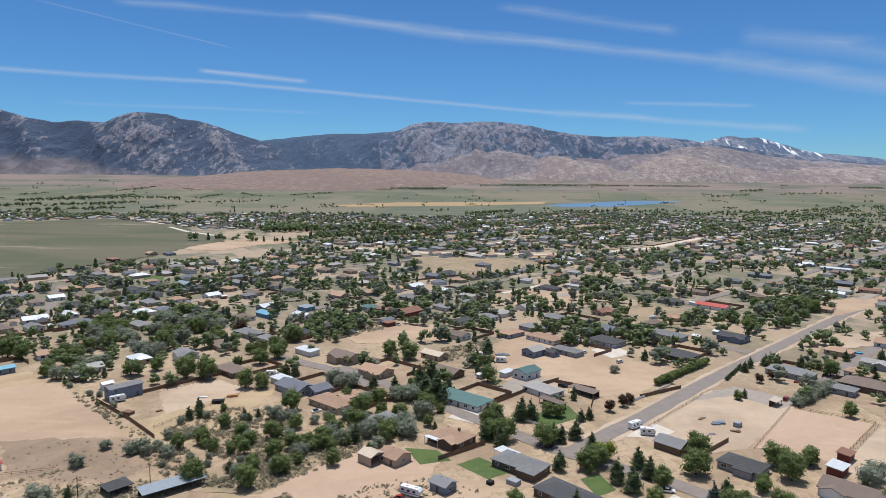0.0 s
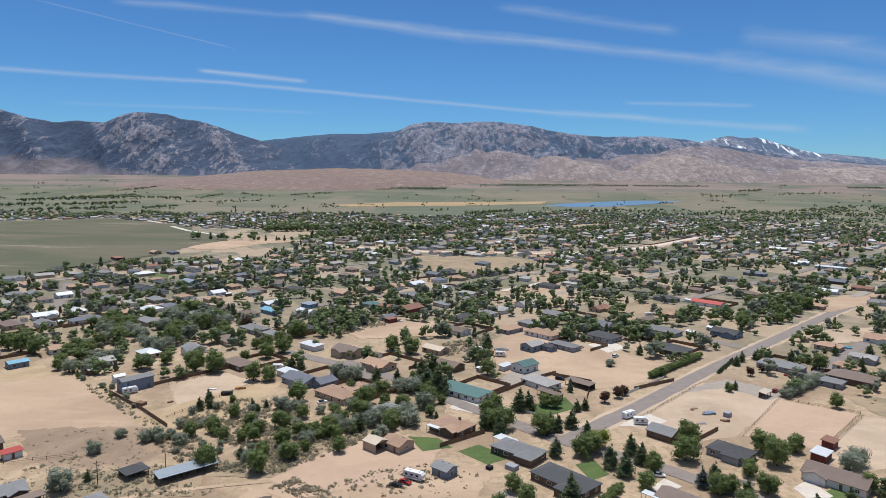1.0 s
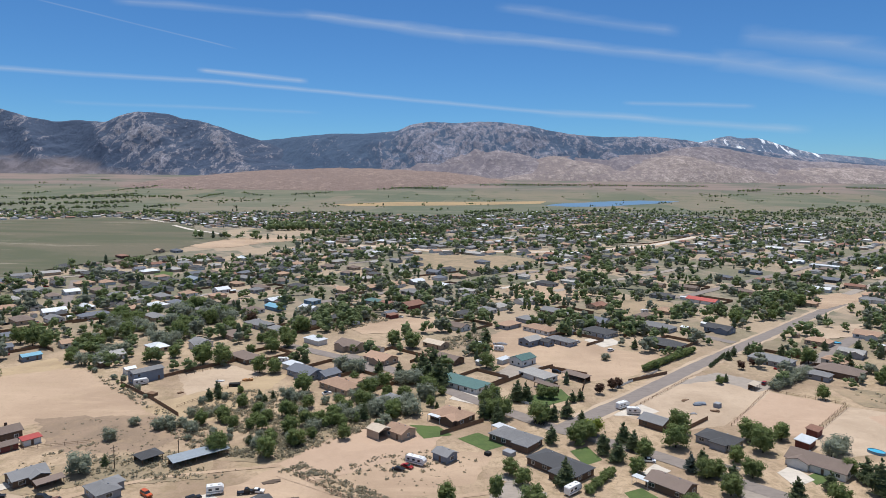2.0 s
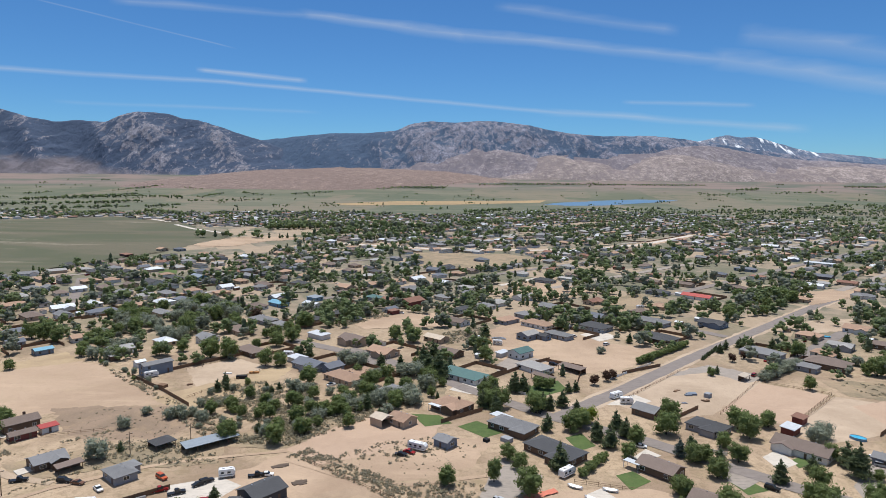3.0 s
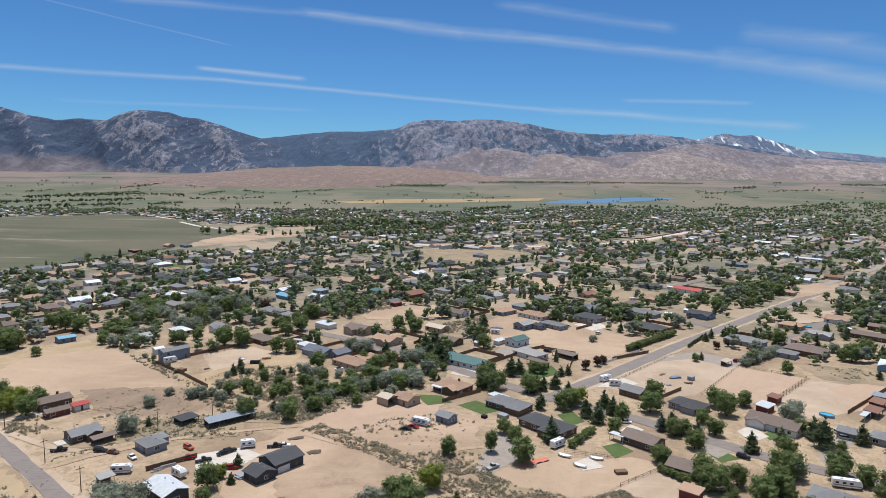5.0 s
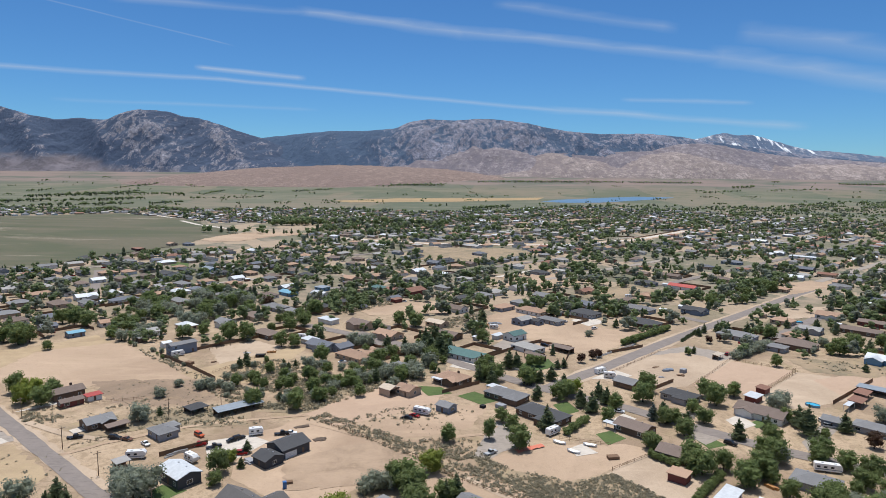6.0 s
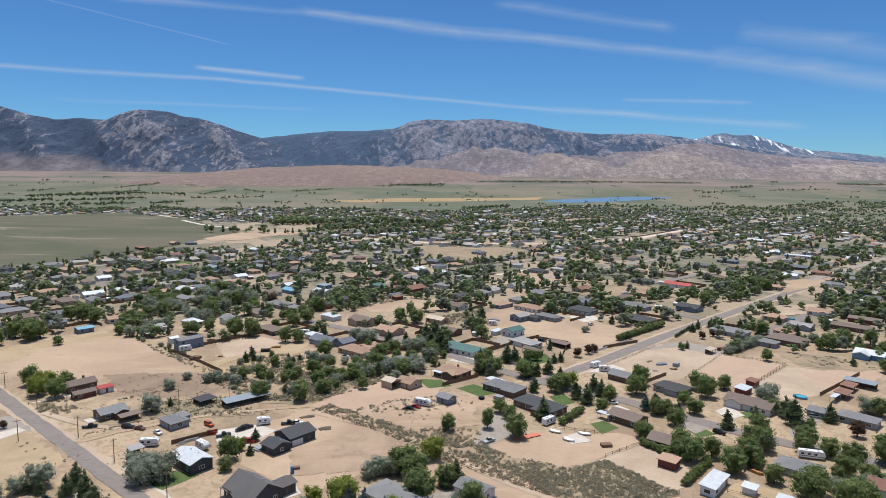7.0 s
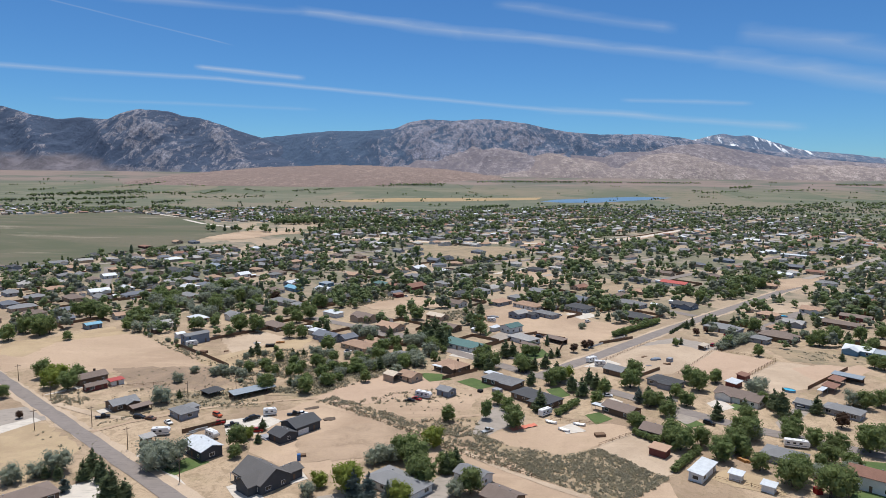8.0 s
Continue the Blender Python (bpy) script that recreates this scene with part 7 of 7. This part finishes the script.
# streets of the far town, each between two rows of houses
for j in range(-3, 31):
    v = j * 88 + 22
    run = []
    for i in range(-50, 51):
        u = i * 27
        x, y = 0.7071 * (u - v) + 100, 0.7071 * (u + v) + 300
        if y > 470 and in_view(x, y, 10) and built_up(x, y) and not kept_open(x, y) and noise.noise(Vector((x * 0.004, y * 0.004, 2))) > -0.4:
            run.append((x, y))
        else:
            if len(run) > 3:
                road("street", ASPHALT if j % 2 else GRAVEL, 0.32, 8.0, "grey street between rows of houses", *run)
            run = []
spots = []
for i in range(-50, 50):
    for j in range(-6, 76):
        u, v = i * 25 + far_rng.uniform(-5, 5), (j // 2) * 88 + (j % 2) * 44 + far_rng.uniform(-4, 4)
        x, y = 0.7071 * (u - v) + 100, 0.7071 * (u + v) + 300
        if in_view(x, y, 20) and built_up(x, y) and far_rng.random() < 0.86 and noise.noise(Vector((x * 0.006, y * 0.006, 5))) > -0.3 and not kept_open(x, y):
            if all(abs(x - a) + abs(y - b) > 30 for a, b in taken):
                spots.append((x, y))
# the packed blocks of the far side of town
for i in range(-50, 60):
    for j in range(-6, 76):
        u, v = i * 23 + far_rng.uniform(-3, 3), (j // 2) * 88 + 14 + (j % 2) * 60 + far_rng.uniform(-4, 4)
        x, y = 0.7071 * (u - v) + 100, 0.7071 * (u + v) + 300
        if y > 760 and in_view(x, y, 20) and built_up(x, y) and far_rng.random() < 0.8 and not kept_open(x, y):
            if all(abs(x - a) + abs(y - b) > 24 for a, b in taken):
                spots.append((x, y))
# the close-built streets beside the meadow
for i in range(-12, 30):
    for j in range(-12, 16):
        u, v = i * 20 + far_rng.uniform(-2, 2), (j // 2) * 66 + (j % 2) * 30 + far_rng.uniform(-2, 2)
        x, y = 0.6225 * u - 0.7826 * v - 300, 0.7826 * u + 0.6225 * v + 480
        if -520 < x < -150 and max(400, 330 - 0.25 * x) < y < 700 + 0.25 * x + 120 and in_view(x, y, 20) and not kept_open(x, y):
            if all(abs(x - a) + abs(y - b) > 21 for a, b in taken) and all(abs(x - a) + abs(y - b) > 21 for a, b in spots):
                spots.append((x, y))
spots.sort(key=lambda p: p[1])
roof_pick = ("pale", "grey", "grey", "brown", "brown", "dark", "dark", "dark", "pale", "pale", "tan", "tan", "brown", "grey", "white", "blue", "rust")
wall_pick = ("tan", "white", "grey", "white", "white", "tan")
far_stuff = {}
for n, (x, y) in enumerate(spots):
    turn = far_rng.choice((45, -45) if x > -150 else (51.5, -38.5)) + far_rng.uniform(-5, 5)
    w, d = far_rng.choice((12, 13, 15, 17)), far_rng.choice((8, 9, 10))
    rf, wl_ = far_rng.choice(roof_pick), far_rng.choice(wall_pick)
    sh = far_rng.choice(("hip", "hip", "gable"))
    if n < 250:
        house(x, y, turn, w, d, sh, rf, wl_, detail=1 if n < 60 else 0, vents=False, wing=(far_rng.choice((-3, 3)), -3, d, 7, sh) if n % 2 else None)
    else:
        m = pose(x, y, float(rise(np.array(y))), rz=turn)
        h = round(d / 2 * 0.36, 2)
        for me, key in ((wall_mesh(w, d, 2.8, h, sh == "gable", WALLS[wl_]), ("w", wl_)), (roof_mesh(w, d, 2.8, h, sh, 0.5, ROOFS[rf]), ("r", rf))):
            s = far_stuff.setdefault(key, Shape())
            s.add([m @ q.co for q in me.vertices], [tuple(p.vertices) for p in me.polygons])
for (a, k), s in far_stuff.items():
    tagged(new("distant_walls" if a == "w" else "distant_roofs", s.mesh("distant", WALLS[k] if a == "w" else ROOFS[k])),
           f"{k} {'walls' if a == 'w' else 'roofs'} of many distant houses", "houses", kind="stuff")

def far_tree(x, y, k, h):
    """A distant tree: a few leafy clumps at different heights; nearer ones have more."""
    w = h * (0.6 if k != "C" else 0.3)
    if k == "C":
        FAR[k] += [(x, y, h * 0.6, w, h * 0.04), (x, y, h * 0.55, w * 0.62, h * 0.42)]
        return
    if k == "D" and far_rng.random() < 0.05:
        for up, wide in ((0.04, 0.24), (0.3, 0.22), (0.58, 0.14)):
            FAR[k].append((x + far_rng.uniform(-0.4, 0.4), y, h * 0.5, h * wide, h * up))
        return
    n = 7 if y < 560 else 4 if y < 800 else 2 if y < 1300 else 1
    for i in range(n):
        a, up = far_rng.uniform(0, 6.28), (i + 0.5) / n
        r = w * far_rng.uniform(0.2, 0.65) * math.sin(math.pi * (0.25 + 0.6 * up))
        s = w * far_rng.uniform(0.42, 0.66) * (0.8 if n > 6 else 1.0 if n > 3 else 1.3 if n > 1 else 1.5)
        FAR[k].append((x + r * math.cos(a), y + r * math.sin(a), s * 1.15, s, h * (0.1 + 0.55 * up)))


def clear(x, y, gap):
    return all(abs(x - a) + abs(y - b) > gap for a, b in taken)


for x, y in spots:
    for _ in range(far_rng.choice((2, 3, 4, 5, 6)) if y < 800 else far_rng.choice((0, 1, 1, 2, 3))):
        a, r = far_rng.uniform(0, 6.28), far_rng.uniform(10, 22)
        px, py = x + r * math.cos(a), y + r * math.sin(a)
        if not kept_open(px, py):
            far_tree(px, py, far_rng.choice("DDDDOC"), far_rng.uniform(3.5, 9))
for _ in range(37000):
    x, y = far_rng.uniform(-1300, 1700), 390 + 2100 * far_rng.random() ** 1.45
    u, v = (x + y) * 0.7071, (y - x) * 0.7071
    thick = noise.noise(Vector((u * 0.006, v * 0.016, 8))) * 1.1 + 0.5 * noise.noise(Vector((u * 0.03, v * 0.03, 4)))
    if x < -150 and y < 760 and far_rng.random() < 0.6:
        continue
    if in_view(x, y, 0) and built_up(x, y) and thick > far_rng.uniform(-0.28, 0.34) - max(0.0, min(0.08, (y - 800) / 4000)) and clear(x, y, 14) and not kept_open(x, y):
        far_tree(x, y, far_rng.choice("DDDDDOOC"), far_rng.triangular(2.5, 14, 7))
# the leafy gardens between the near lots
for _ in range(2500):
    x, y = far_rng.uniform(-480, 560), far_rng.uniform(292, 640)
    thick = noise.noise(Vector((x * 0.02, y * 0.02, 6))) - (0.3 if x < -150 and y > 390 else 0)
    if in_view(x, y, 0) and thick > far_rng.uniform(-0.5, 0.35) - (0.1 if x > 0 else 0) and clear(x, y, 16) and not kept_open(x, y) and not (x < -200 and y > 600):
        far_tree(x, y, far_rng.choice("DDDDOOC"), far_rng.triangular(3, 13, 6))
def belt(n, h, a, b):
    """A row of trees between two places on the valley floor."""
    n *= 2
    for i in range(n):
        k = (i + far_rng.uniform(0, 1)) / n
        far_tree(a[0] + (b[0] - a[0]) * k, a[1] + (b[1] - a[1]) * k + far_rng.uniform(-12, 12), far_rng.choice("DDDDCO"), 1.15 * h * far_rng.uniform(0.7, 1.4))


belt(60, 10, (-1568, 2210), (-1358, 2608))
belt(9, 9, (-428, 986), (-245, 972))
belt(30, 11, (-365, 1143), (-46, 1168))
belt(24, 10, (-259, 1034), (-44, 1116))
belt(16, 8, (-171, 974), (-40, 1015))
belt(14, 9, (-50, 1272), (170, 1416))
belt(40, 9, (-1596, 2450), (-1424, 2740))
belt(30, 9, (-1157, 1628), (-972, 1807))
belt(26, 9, (-830, 1618), (-644, 1461))
belt(34, 8, (155, 3481), (548, 3483))
belt(24, 8, (1938, 3480), (2194, 3480))
belt(12, 8, (1380, 3063), (1761, 3193))
belt(34, 9, (-393, 3229), (-125, 3202))
belt(16, 9, (-1198, 2021), (-1146, 2132))
belt(9, 8, (-1902, 2700), (-1848, 2812))
belt(16, 10, (-1376, 2644), (-1113, 2484))
belt(30, 9, (-1619, 2942), (-1474, 3358))
belt(10, 9, (-1019, 2868), (-882, 2761))
belt(16, 8, (-783, 2807), (-623, 2952))
belt(26, 8, (-451, 3128), (-111, 3298))
belt(40, 8, (48, 3412), (518, 3483))
belt(40, 8, (518, 3483), (817, 3480))
belt(36, 8, (847, 3481), (1233, 3482))
belt(10, 9, (-1089, 2563), (-1081, 2825))
belt(30, 9, (-1378, 1805), (-1331, 1983))
belt(24, 9, (-1255, 1879), (-1105, 2144))
belt(8, 9, (1050, 2938), (1205, 3014))
belt(12, 9, (1285, 3223), (1425, 3296))
belt(20, 8, (1939, 3480), (2174, 3483))
belt(12, 8, (-1071, 1458), (-899, 1403))
belt(24, 8, (-911, 1447), (-879, 1553))
belt(26, 9, (-11, 1698), (119, 1842))
belt(20, 9, (-379, 1169), (-304, 1226))
belt(20, 9, (-361, 1128), (-257, 1220))
belt(10, 8, (-912, 1788), (-880, 1944))
belt(14, 8, (-964, 2186), (-758, 2360))
# shelter belts and lone trees of the valley floor
for _ in range(260):
    x, y = far_rng.uniform(-2300, 2600), far_rng.uniform(1500, 3600)
    if not in_view(x, y, 0) or (y < 1700 + max(0, x) * 0.55 and x > -300):
        continue
    n, run = far_rng.choice((1, 1, 2, 3, 7)), far_rng.uniform(5, 9)
    for i in range(n):
        h = far_rng.uniform(5, 11)
        far_tree(x + i * run + far_rng.uniform(-4, 4), y + far_rng.uniform(-9, 9), far_rng.choice("DDDC"), h)
for k, cards in (("D", 7), ("O", 7), ("C", 8)):
    clump_stuff({"D": "distant_trees", "O": "distant_silver_trees", "C": "distant_conifers"}[k], FAR_LEAVES[k],
                {"D": "many green leafy trees across the distant town", "O": "many silvery trees across the distant town", "C": "many dark conifers across the distant town"}[k], "trees", FAR[k], cards, seed=ord(k))
clump_stuff("sagebrush", FAR_LEAVES["S"], "grey-green sagebrush over dry open lots", "shrubs", SHRUBS, 10, core=0.5, spray=0.38, seed=2)
